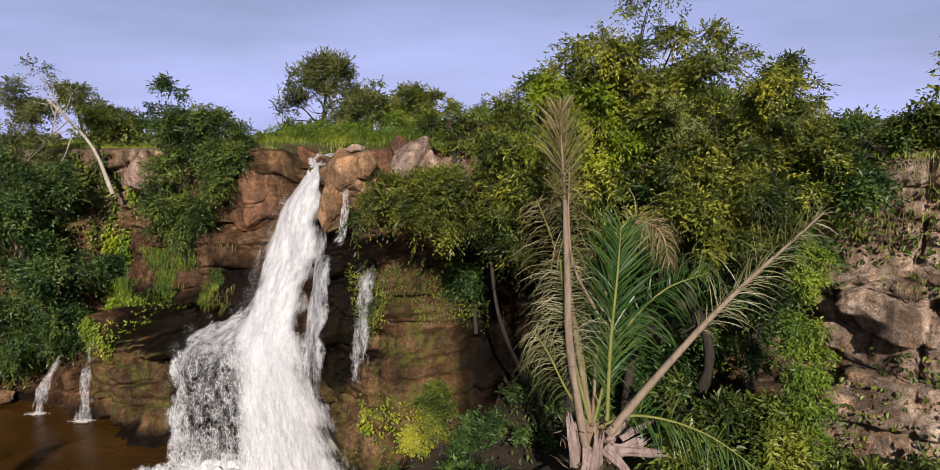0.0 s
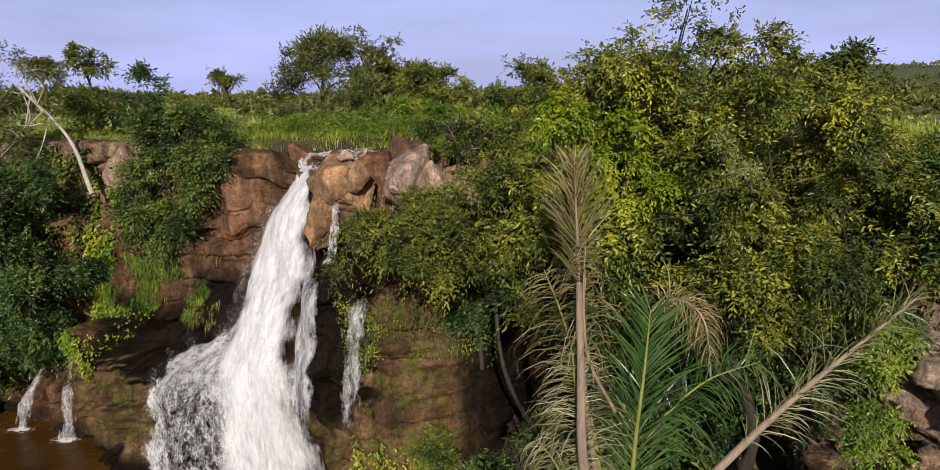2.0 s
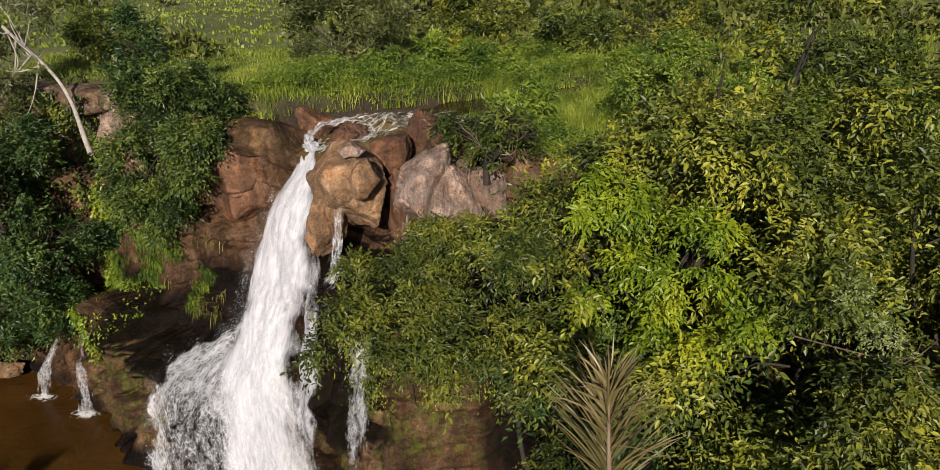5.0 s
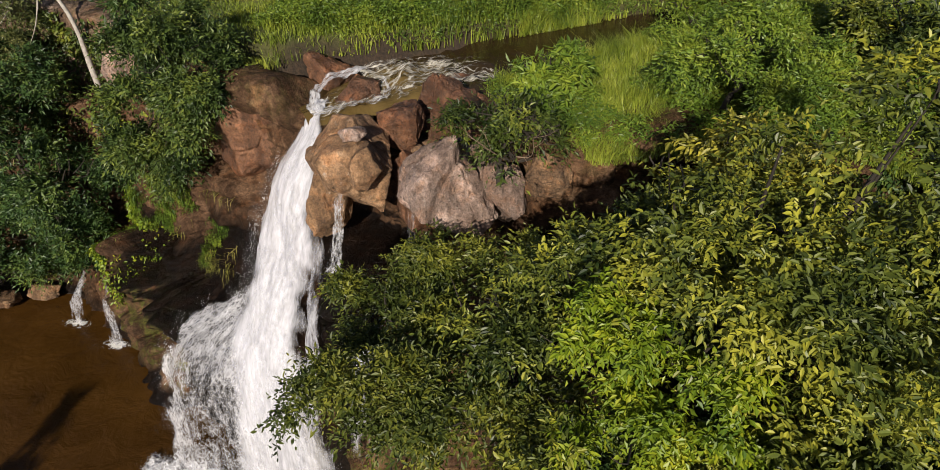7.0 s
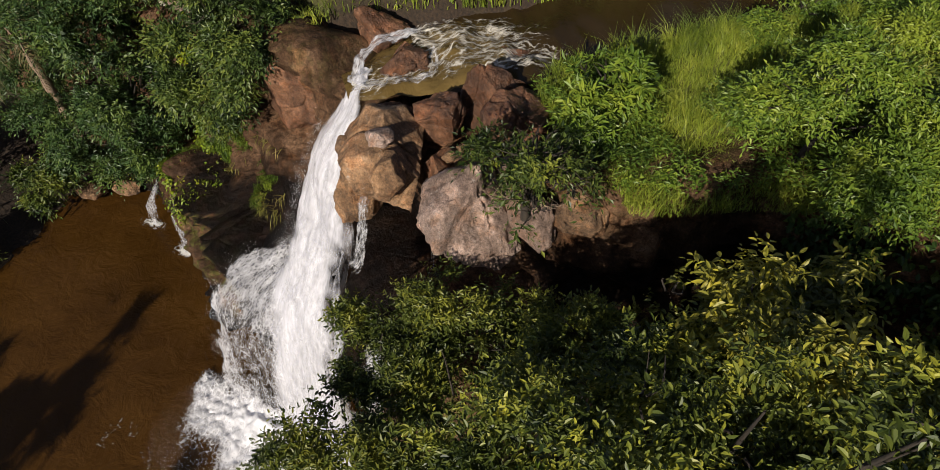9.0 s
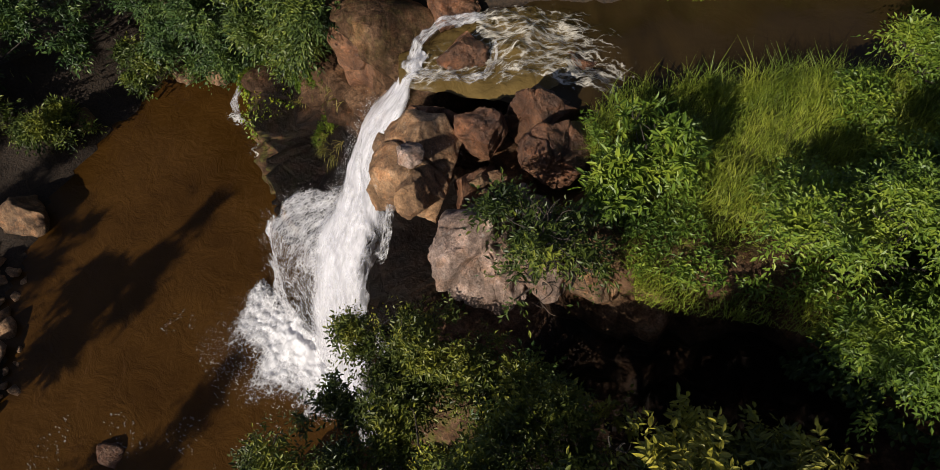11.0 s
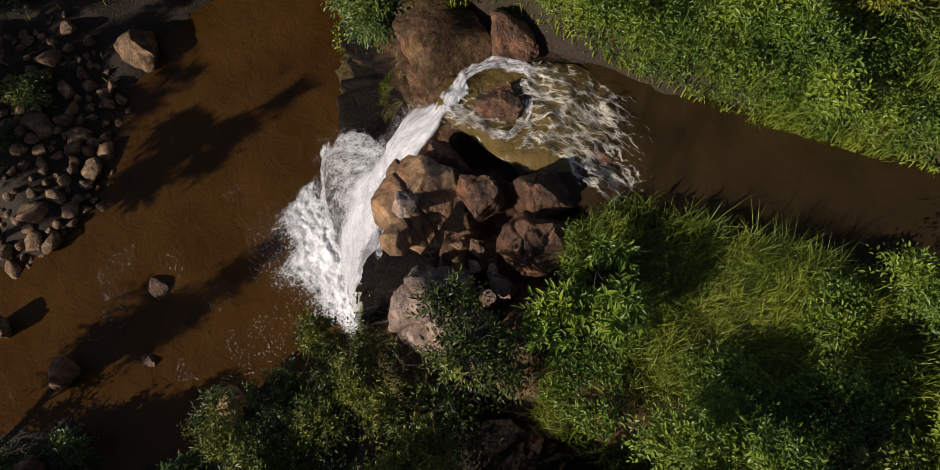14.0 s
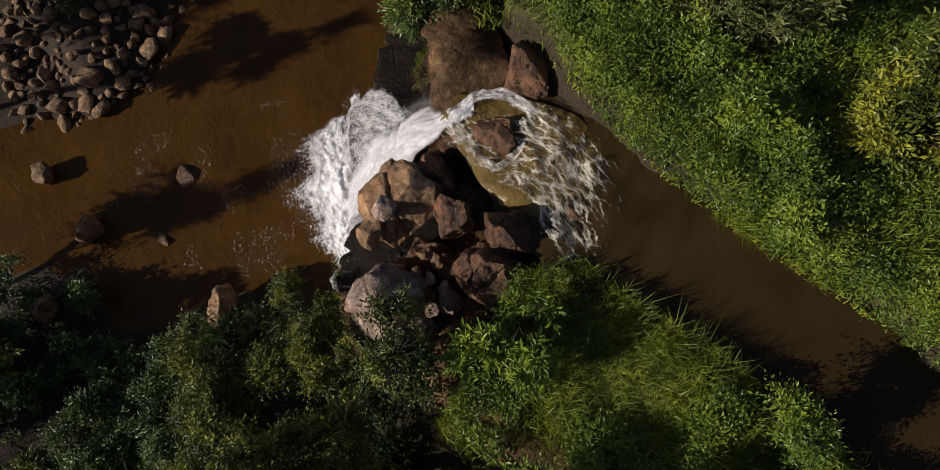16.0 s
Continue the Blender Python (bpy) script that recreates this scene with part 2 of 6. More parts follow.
def rock_material(name, base, pale, dark, moss=0.0, rough=0.75, scale=1.0, wet_and_shade=False, lichen=0.0):
    m, n, l, p = material(name)
    tc = n.new("ShaderNodeNewGeometry").outputs["Position"]
    big = noise_tex(n, l, tc, 0.7 * scale, 6, 0.65)
    fine = noise_tex(n, l, tc, 7 * scale, 8, 0.7)
    streak = noise_tex(n, l, tc, 1.0 * scale, 5, 0.6, (2.2, 2.2, 0.35))
    r = ramp(n, ((0.3, dark), (0.5, base), (0.72, pale)))
    l.new(mix(n, l, 0.45, big, fine), r.inputs["Fac"])
    sr = ramp(n, ((0.44, (0.20, 0.18, 0.16)), (0.62, (1, 1, 1))))
    l.new(streak, sr.inputs["Fac"])
    col = mix(n, l, 0.7, r.outputs["Color"], sr.outputs["Color"], "MULTIPLY")
    rust = ramp(n, ((0.50, (0, 0, 0)), (0.66, (0.75, 0.75, 0.75))))
    l.new(noise_tex(n, l, tc, 1.9 * scale, 7, 0.7), rust.inputs["Fac"])
    col = mix(n, l, rust.outputs["Color"], col, mix(n, l, 1.0, col, (1.25, 0.97, 0.72), "MULTIPLY"))
    mott = ramp(n, ((0.35, (0.45, 0.43, 0.4)), (0.6, (1.15, 1.15, 1.15))))
    l.new(noise_tex(n, l, tc, 4.6 * scale, 8, 0.75), mott.inputs["Fac"])
    col = mix(n, l, 0.8, col, mott.outputs["Color"], "MULTIPLY")
    grit = ramp(n, ((0.36, (0.35, 0.35, 0.35)), (0.52, (1, 1, 1)), (0.70, (1.5, 1.45, 1.4))))
    l.new(noise_tex(n, l, tc, 22 * scale, 6, 0.75), grit.inputs["Fac"])
    col = mix(n, l, 0.75, col, grit.outputs["Color"], "MULTIPLY")
    if wet_and_shade:
        pa = n.new("ShaderNodeAttribute")
        pa.attribute_name = "pale"
        col = mix(n, l, pa.outputs["Fac"], col, mix(n, l, 1.0, col, (3.0, 4.0, 5.6), "MULTIPLY"))
    if lichen:
        li = ramp(n, ((0.60, (0, 0, 0)), (0.66, (1, 1, 1))))
        l.new(noise_tex(n, l, tc, 4.5, 8, 0.8), li.inputs["Fac"])
        col = mix(n, l, mix(n, l, 1.0, li.outputs["Color"], (lichen, lichen, lichen), "MULTIPLY"), col, (0.50, 0.44, 0.38))
    if moss:
        mn = noise_tex(n, l, tc, 2.1, 9, 0.78, (1.4, 1.4, 0.6))
        mr = ramp(n, ((0.60 - moss * 0.2, (0, 0, 0)), (0.70 - moss * 0.2, (1, 1, 1))))
        l.new(mn, mr.inputs["Fac"])
        fac = mr.outputs["Color"]
        if wet_and_shade:
            at = n.new("ShaderNodeAttribute")
            at.attribute_name = "moss"
            fac = mix(n, l, 1.0, mix(n, l, 1.0, fac, (0.7, 0.7, 0.7), "MULTIPLY"), at.outputs["Color"], "MULTIPLY")
        mc = ramp(n, ((0.3, (0.05, 0.06, 0.012)), (0.7, (0.16, 0.17, 0.03))))
        l.new(fine, mc.inputs["Fac"])
        col = mix(n, l, fac, col, mc.outputs["Color"])
    if wet_and_shade:
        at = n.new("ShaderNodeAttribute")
        at.attribute_name = "wet_shade"
        # blackens wet rock, and paints the hollow's shade into the rock colour
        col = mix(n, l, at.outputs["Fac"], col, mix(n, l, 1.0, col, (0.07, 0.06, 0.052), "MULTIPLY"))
        mr = n.new("ShaderNodeMapRange")
        p.inputs["Specular IOR Level"].default_value = 0.14
        mr.inputs["To Min"].default_value, mr.inputs["To Max"].default_value = rough, 0.5
        l.new(at.outputs["Fac"], mr.inputs["Value"])
        l.new(mr.outputs["Result"], p.inputs["Roughness"])
    else:
        p.inputs["Roughness"].default_value = rough
    l.new(col, p.inputs["Base Color"])
    cr = n.new("ShaderNodeTexVoronoi")
    cr.feature = "DISTANCE_TO_EDGE"
    cr.inputs["Scale"].default_value = 1.1 * scale
    warp = mix(n, l, 0.35, tc, n.new("ShaderNodeTexNoise").outputs["Color"])
    l.new(warp, cr.inputs["Vector"])
    crr = ramp(n, ((0.0, (0, 0, 0)), (0.05, (1, 1, 1))))
    l.new(cr.outputs["Distance"], crr.inputs["Fac"])
    h = mix(n, l, 0.10, mix(n, l, 0.55, big, fine), crr.outputs["Color"])
    bump(n, l, mix(n, l, 0.4, h, noise_tex(n, l, tc, 4.6 * scale, 8, 0.75)), p, 1.0, 0.22)
    return m


def bark_material(name, a, b):
    m, n, l, p = material(name)
    tc = n.new("ShaderNodeNewGeometry").outputs["Position"]
    f = noise_tex(n, l, tc, 9, 6, 0.7, (1, 1, 0.3))
    r = ramp(n, ((0.3, a), (0.7, b)))
    l.new(f, r.inputs["Fac"])
    l.new(r.outputs["Color"], p.inputs["Base Color"])
    p.inputs["Roughness"].default_value = 0.85
    bump(n, l, f, p, 0.6, 0.03)
    return m


def soil_material():
    """Earth and short grass."""
    m, n, l, p = material("soil_and_grass")
    tc = n.new("ShaderNodeNewGeometry").outputs["Position"]
    a, b, c = noise_tex(n, l, tc, 0.12, 5), noise_tex(n, l, tc, 1.3, 6), noise_tex(n, l, tc, 11, 6)
    g = ramp(n, ((0.35, (0.06, 0.075, 0.014)), (0.55, (0.12, 0.13, 0.025)), (0.75, (0.20, 0.18, 0.05))))
    l.new(mix(n, l, 0.5, a, b), g.inputs["Fac"])
    e = ramp(n, ((0.3, (0.013, 0.009, 0.006)), (0.7, (0.048, 0.029, 0.016))))
    l.new(c, e.inputs["Fac"])
    at = n.new("ShaderNodeAttribute")
    at.attribute_name = "bare"
    wd = n.new("ShaderNodeAttribute")
    wd.attribute_name = "wood"
    wr_ = ramp(n, ((0.35, (0.035, 0.050, 0.014)), (0.65, (0.085, 0.10, 0.032))))
    l.new(noise_tex(n, l, tc, 0.05, 8, 0.75), wr_.inputs["Fac"])
    col = mix(n, l, at.outputs["Fac"], g.outputs["Color"], e.outputs["Color"])
    l.new(mix(n, l, wd.outputs["Fac"], col, wr_.outputs["Color"]), p.inputs["Base Color"])
    p.inputs["Roughness"].default_value = 0.95
    bump(n, l, mix(n, l, 0.5, b, c), p, 0.8, 0.12)
    return m


def water_material(name, deep, light, ripple, rough=0.07):
    m, n, l, p = material(name)
    tc = n.new("ShaderNodeNewGeometry").outputs["Position"]
    a = noise_tex(n, l, tc, 0.35, 4)
    r = ramp(n, ((0.35, deep), (0.7, light)))
    l.new(a, r.inputs["Fac"])
    l.new(r.outputs["Color"], p.inputs["Base Color"])
    p.inputs["Roughness"].default_value, p.inputs["IOR"].default_value = rough, 1.33
    w = noise_tex(n, l, tc, 1.1, 7, 0.62)
    w.node.inputs["Distortion"].default_value = 0.7
    p.inputs["Specular IOR Level"].default_value = 0.3
    w2 = noise_tex(n, l, tc, 6.3, 5, 0.6, (1.0, 1.5, 1.0))
    bump(n, l, mix(n, l, 0.12, w, w2), p, ripple, 0.14)
    return m


def foam_material(name, across, down, tint=(0.96, 0.96, 0.98), cover=0.0, sharp=0.22, veins=0.0, twist=0.6, harsh=2.2):
    """Broken white water: streaks along the flow, thinning out where the attribute 'dens' is low; veins: how far it breaks into threads."""
    m, n, l, p = material(name)
    uv = n.new("ShaderNodeUVMap").outputs["UV"]
    s1 = noise_tex(n, l, uv, 1.0, 6, 0.65, (across, down, 1))
    s2 = noise_tex(n, l, uv, 1.0, 5, 0.7, (across * 3.1, down * 3.6, 1))
    fac = mix(n, l, 0.45, s1, s2)
    if veins:
        v = noise_tex(n, l, uv, 1.0, 4, 0.6, (across * 0.9, down * 0.9, 1))
        v.node.inputs["Distortion"].default_value = twist
        d = n.new("ShaderNodeMath")
        d.operation = "SUBTRACT"
        l.new(v, d.inputs[0])
        d.inputs[1].default_value = 0.5
        a = n.new("ShaderNodeMath")
        a.operation = "ABSOLUTE"
        l.new(d.outputs[0], a.inputs[0])
        r = n.new("ShaderNodeMapRange")
        for key, val in (("From Min", 0.0), ("From Max", 0.11), ("To Min", 0.85), ("To Max", 0.3)):
            r.inputs[key].default_value = val
        l.new(a.outputs[0], r.inputs["Value"])
        fac = mix(n, l, veins, fac, r.outputs["Result"])
    cn = n.new("ShaderNodeMath")
    cn.operation = "MULTIPLY_ADD"
    l.new(fac, cn.inputs[0])
    cn.inputs[1].default_value, cn.inputs[2].default_value = harsh, 0.5 - 0.5 * harsh
    fac = cn.outputs[0]
    at = n.new("ShaderNodeAttribute")
    at.attribute_name = "dens"
    add = n.new("ShaderNodeMath")
    add.operation = "ADD"
    l.new(fac, add.inputs[0])
    l.new(at.outputs["Fac"], add.inputs[1])
    mr = n.new("ShaderNodeMapRange")
    mr.inputs["From Min"].default_value, mr.inputs["From Max"].default_value = 0.98 - cover, 0.98 - cover + sharp
    l.new(add.outputs[0], mr.inputs["Value"])
    r = ramp(n, ((0.3, tuple(c * 0.92 for c in tint)), (0.6, tint)))
    l.new(s2, r.inputs["Fac"])
    l.new(r.outputs["Color"], p.inputs["Base Color"])
    p.inputs["Roughness"].default_value = 0.6
    bump(n, l, s2, p, 0.15, 0.04)
    # light passes through the froth
    t, both, gone, out = n.new("ShaderNodeBsdfTranslucent"), n.new("ShaderNodeMixShader"), n.new("ShaderNodeBsdfTransparent"), n.new("ShaderNodeMixShader")
    l.new(r.outputs["Color"], t.inputs["Color"])
    both.inputs["Fac"].default_value = 0.15
    l.new(p.outputs[0], both.inputs[1])
    l.new(t.outputs[0], both.inputs[2])
    l.new(mr.outputs["Result"], out.inputs["Fac"])
    l.new(gone.outputs[0], out.inputs[1])
    l.new(both.outputs[0], out.inputs[2])
    l.new(out.outputs[0], n["Material Output"].inputs["Surface"])
    return m


def lace_material(name, cells, tint=(0.74, 0.735, 0.78), sharp=0.95, net=0.7, patchy=1.9, low=0.42, warp=0.5):
    """Torn white water: a net of foam threads that closes where the attribute 'dens' is high. cells: threads across a metre, along u and v."""
    m, n, l, p = material(name)
    uv = n.new("ShaderNodeUVMap").outputs["UV"]
    wob = n.new("ShaderNodeTexNoise")
    wob.inputs["Scale"].default_value, wob.inputs["Detail"].default_value = 2.2, 4
    l.new(uv, wob.inputs["Vector"])
    bent = mix(n, l, warp * 0.25, uv, wob.outputs["Color"], "ADD")
    total = None
    for k, (size, share) in enumerate(((1.0, 0.62), (2.7, 0.38))):
        mp, vo, mr = n.new("ShaderNodeMapping"), n.new("ShaderNodeTexVoronoi"), n.new("ShaderNodeMapRange")
        mp.inputs["Scale"].default_value = (cells[0] * size, cells[1] * size, 1)
        vo.feature, vo.voronoi_dimensions = "DISTANCE_TO_EDGE", "2D"
        vo.inputs["Scale"].default_value = 1.0
        for key, val in (("From Min", 0.0), ("From Max", 0.24), ("To Min", share * net), ("To Max", 0.0)):
            mr.inputs[key].default_value = val
        l.new(bent, mp.inputs["Vector"])
        l.new(mp.outputs["Vector"], vo.inputs["Vector"])
        l.new(vo.outputs["Distance"], mr.inputs["Value"])
        if total is None:
            total = mr.outputs["Result"]
        else:
            ad = n.new("ShaderNodeMath")
            l.new(total, ad.inputs[0])
            l.new(mr.outputs["Result"], ad.inputs[1])
            total = ad.outputs[0]
    for scale, size in ((0.35, 1.0), (1.3, 0.6)):
        nz = noise_tex(n, l, uv, 1.0, 6, 0.7, (cells[0] * scale, cells[1] * scale, 1))
        ma = n.new("ShaderNodeMath")
        ma.operation = "MULTIPLY_ADD"
        l.new(nz, ma.inputs[0])
        ma.inputs[1].default_value = patchy * size
        l.new(total, ma.inputs[2])
        total = ma.outputs[0]
    at, de, mr = n.new("ShaderNodeAttribute"), n.new("ShaderNodeMath"), n.new("ShaderNodeMapRange")
    at.attribute_name = "dens"
    de.operation = "MULTIPLY_ADD"
    l.new(at.outputs["Fac"], de.inputs[0])
    de.inputs[1].default_value = 1.5
    l.new(total, de.inputs[2])
    base = low + 0.8 * patchy
    mr.inputs["From Min"].default_value, mr.inputs["From Max"].default_value = base, base + sharp
    l.new(de.outputs[0], mr.inputs["Value"])
    fine = noise_tex(n, l, uv, 1.0, 5, 0.7, (cells[0] * 1.5, cells[1] * 1.5, 1))
    r = ramp(n, ((0.3, tuple(c * 0.86 for c in tint)), (0.6, tint)))
    l.new(fine, r.inputs["Fac"])
    l.new(r.outputs["Color"], p.inputs["Base Color"])
    p.inputs["Roughness"].default_value = 0.55
    bump(n, l, fine, p, 0.12, 0.03)
    t, both, gone, out = n.new("ShaderNodeBsdfTranslucent"), n.new("ShaderNodeMixShader"), n.new("ShaderNodeBsdfTransparent"), n.new("ShaderNodeMixShader")
    l.new(r.outputs["Color"], t.inputs["Color"])
    both.inputs["Fac"].default_value = 0.15
    l.new(p.outputs[0], both.inputs[1])
    l.new(t.outputs[0], both.inputs[2])
    l.new(mr.outputs["Result"], out.inputs["Fac"])
    l.new(gone.outputs[0], out.inputs[1])
    l.new(both.outputs[0], out.inputs[2])
    l.new(out.outputs[0], n["Material Output"].inputs["Surface"])
    return m


M_ROCK = rock_material("cliff_rock", (0.175, 0.098, 0.055), (0.40, 0.245, 0.15), (0.032, 0.021, 0.014), moss=0.6, wet_and_shade=True)
M_BOULDER = rock_material("tan_boulder_rock", (0.46, 0.265, 0.135), (0.70, 0.47, 0.30), (0.14, 0.078, 0.04), lichen=0.6)
M_PALE = rock_material("pale_boulder_rock", (0.52, 0.365, 0.295), (0.74, 0.59, 0.52), (0.20, 0.135, 0.105), scale=1.3, lichen=0.7)
M_DARKROCK = rock_material("wet_dark_rock", (0.23, 0.108, 0.056), (0.42, 0.215, 0.115), (0.035, 0.02, 0.013), rough=0.5)
M_STONE = rock_material("shore_stone", (0.36, 0.21, 0.11), (0.60, 0.39, 0.22), (0.13, 0.09, 0.06), scale=1.6)
M_SOIL = soil_material()
M_POOL = water_material("muddy_pool_water", (0.046, 0.0205, 0.0042), (0.074, 0.034, 0.0075), 0.65)
M_RIVER = water_material("brown_river_water", (0.026, 0.016, 0.006), (0.046, 0.029, 0.011), 0.2, 0.1)
M_FALL = foam_material("white_falling_water", 5.0, 0.8, (0.76, 0.75, 0.795), cover=0.38, sharp=0.8, harsh=1.1)
M_LACE = lace_material("torn_falling_water", (7.0, 2.6), (0.74, 0.73, 0.77), patchy=2.6, net=0.3, sharp=1.5, low=0.2, warp=1.0)
M_SPECK = lace_material("speckled_falling_water", (11.0, 6.0), (0.82, 0.81, 0.85), patchy=2.2, net=0.45, sharp=1.5, low=0.3, warp=1.2)
M_NET = lace_material("netted_pool_foam", (6.0, 6.0), (0.86, 0.85, 0.88), net=0.55, patchy=2.6, sharp=1.0, warp=1.0)
M_CURL = lace_material("rapid_foam_lines", (5.0, 1.7), (0.72, 0.67, 0.58), sharp=0.8, net=0.8, low=0.55, warp=1.2)
M_WISP = foam_material("feathered_white_water", 9.0, 2.2, (0.84, 0.835, 0.87), cover=0.06, sharp=0.6, veins=0.15, harsh=1.8)
M_CREAM = foam_material("cream_falling_water", 6.0, 1.2, (0.74, 0.68, 0.56), cover=0.2, sharp=0.7, harsh=1.4)
M_VEIL = foam_material("thin_falling_water", 8.0, 0.5, (0.76, 0.755, 0.79), cover=0.02, sharp=0.7, harsh=1.8)
M_FOAM = foam_material("pool_foam", 2.4, 2.4, (0.86, 0.84, 0.80), cover=0.0, sharp=0.35, veins=0.6, twist=1.5, harsh=1.8)
M_SHALLOW = water_material("yellow_brown_rapid_water", (0.085, 0.055, 0.017), (0.16, 0.108, 0.038), 0.9, 0.15)
M_DROP, _n, _l, _p = material("water_drops")
_p.inputs["Base Color"].default_value = (0.88, 0.88, 0.9, 1)
_p.inputs["Roughness"].default_value = 0.4

L_MAIN = leaf_material("yellow_green_leaves", (0.015, 0.028, 0.005), (0.104, 0.128, 0.019), (0.35, 0.335, 0.035))
L_YELLOW = leaf_material("yellow_pinnate_leaves", (0.06, 0.07, 0.012), (0.20, 0.19, 0.025), (0.42, 0.36, 0.04))
L_EDGE = leaf_material("cliff_bush_leaves", (0.013, 0.028, 0.006), (0.062, 0.098, 0.020), (0.175, 0.21, 0.033))
L_DEEP = leaf_material("deep_green_leaves", (0.012, 0.029, 0.007), (0.044, 0.085, 0.021), (0.125, 0.175, 0.033))
L_MID = leaf_material("mid_green_leaves", (0.014, 0.028, 0.004), (0.078, 0.107, 0.018), (0.22, 0.235, 0.030))
L_BRIGHT = leaf_material("bright_vine_leaves", (0.06, 0.11, 0.008), (0.16, 0.22, 0.011), (0.34, 0.35, 0.02))
L_OLIVE = leaf_material("grey_olive_leaves", (0.04, 0.055, 0.014), (0.095, 0.11, 0.03), (0.21, 0.21, 0.07))
L_GRASS = leaf_material("tall_grass_blades", (0.068, 0.10, 0.012), (0.180, 0.232, 0.025), (0.32, 0.345, 0.045))
L_DRYGRASS = leaf_material("dry_grass_blades", (0.11, 0.11, 0.02), (0.22, 0.20, 0.045), (0.36, 0.28, 0.10))
L_WEED = leaf_material("bright_bank_weeds", (0.042, 0.08, 0.012), (0.115, 0.18, 0.02), (0.23, 0.28, 0.03))
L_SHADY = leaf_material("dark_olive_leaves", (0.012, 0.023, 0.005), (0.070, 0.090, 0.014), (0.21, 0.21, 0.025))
L_FLOWER = leaf_material("pale_blossom_leaves", (0.10, 0.13, 0.03), (0.24, 0.28, 0.09), (0.46, 0.48, 0.24))
L_FAR = leaf_material("far_bush_leaves", (0.028, 0.038, 0.008), (0.085, 0.10, 0.016), (0.19, 0.185, 0.04))
L_PALM = leaf_material("green_palm_leaflets", (0.02, 0.055, 0.012), (0.04, 0.09, 0.02), (0.10, 0.14, 0.03), rough=0.35)
L_PALMDRY = leaf_material("dry_palm_leaflets", (0.072, 0.064, 0.022), (0.160, 0.128, 0.05), (0.33, 0.24, 0.125))
L_PALMPALE = leaf_material("pale_palm_leaflets", (0.075, 0.08, 0.028), (0.16, 0.155, 0.07), (0.32, 0.30, 0.19), rough=0.4)
M_BARK = bark_material("brown_bark", (0.012, 0.009, 0.006), (0.042, 0.031, 0.021))
M_PALEBARK = bark_material("pale_grey_bark", (0.22, 0.19, 0.155), (0.48, 0.43, 0.37))
M_STALK = bark_material("dry_palm_stalk", (0.12, 0.077, 0.050), (0.30, 0.215, 0.15))
M_CANE = bark_material("pale_palm_cane", (0.15, 0.105, 0.075), (0.30, 0.225, 0.165))
M_SHEATH = bark_material("torn_palm_sheath", (0.14, 0.09, 0.078), (0.36, 0.27, 0.25))
M_RIB = bark_material("yellow_green_palm_rib", (0.12, 0.135, 0.025), (0.22, 0.22, 0.055))

# ---- plan: cliff line, pool, river ----
EDGE = curve_points([(-60, 36), (-32, 32), (-20, 30.4), (-15, 29.3), (-12, 27.5), (-9, 25.7), (-6.4, 25.2), (-4.4, 24.6), (-2.3, 23.7),
                     (-0.2, 23.0), (1.6, 23.4), (3.2, 24.2), (4.8, 24.6), (6.6, 24.5), (8.3, 22.6), (9.2, 19.6), (9.6, 16.8), (11.5, 14.9), (16, 13.8), (30, 13), (60, 12)], 1400)
EDGE_LEN = np.concatenate(((0,), np.cumsum(np.linalg.norm(np.diff(EDGE, axis=0), axis=1))))
EDGE_T = unit(np.gradient(EDGE, axis=0))
EDGE_N = np.stack((EDGE_T[:, 1], -EDGE_T[:, 0]), 1)
POOL = np.array([(-3.4, 18.3), (-5.5, 21.5), (-11, 24), (-15, 26.8), (-18, 27.3), (-20.5, 26), (-21.3, 22.5), (-20.2, 18.6), (-17.6, 14.7), (-14.9, 13.1),
                 (-13.9, 11), (-14.6, 8), (-15, 2), (-13, -25), (-7, -25), (-8.3, 2), (-8.6, 7.4), (-8.0, 9.4), (-5.0, 9.6), (-4.4, 12.3), (-5.0, 15.2)])
RIVER = curve_points([(-6.2, 26.2), (-3.6, 27.3), (-1.5, 28.5), (0.6, 30.2), (3.2, 32.0), (7, 34.6), (13, 37), (24, 42), (40, 60), (70, 90)], 240)
RIVER_Z = 10.28


def seg_distance(p, poly, closed):
    a = poly
    b = np.roll(poly, -1, 0) if closed else poly[1:]
    a = a if closed else a[:-1]
    best = np.full(len(p), 1e9)
    for q, r in zip(a, b):
        d = r - q
        t = np.clip(((p - q) @ d) / (d @ d + 1e-9), 0, 1)
        best = np.minimum(best, np.linalg.norm(p - q - t[:, None] * d, axis=1))
    return best


def inside(p, poly):
    x, y = p[:, 0], p[:, 1]
    ins = np.zeros(len(p), bool)
    for (x0, y0), (x1, y1) in zip(poly, np.roll(poly, -1, 0)):
        ins ^= ((y0 > y) != (y1 > y)) & (x < (x1 - x0) * (y - y0) / (y1 - y0 + 1e-12) + x0)
    return ins


EDGE_COARSE = EDGE[::12]


def beyond_edge(p):
    """Metres from the cliff's edge, positive on the low side."""
    d = seg_distance(p, EDGE_COARSE, False)
    y = np.interp(p[:, 0], EDGE[:, 0], EDGE[:, 1])
    return np.where(p[:, 1] < y, d, -d)


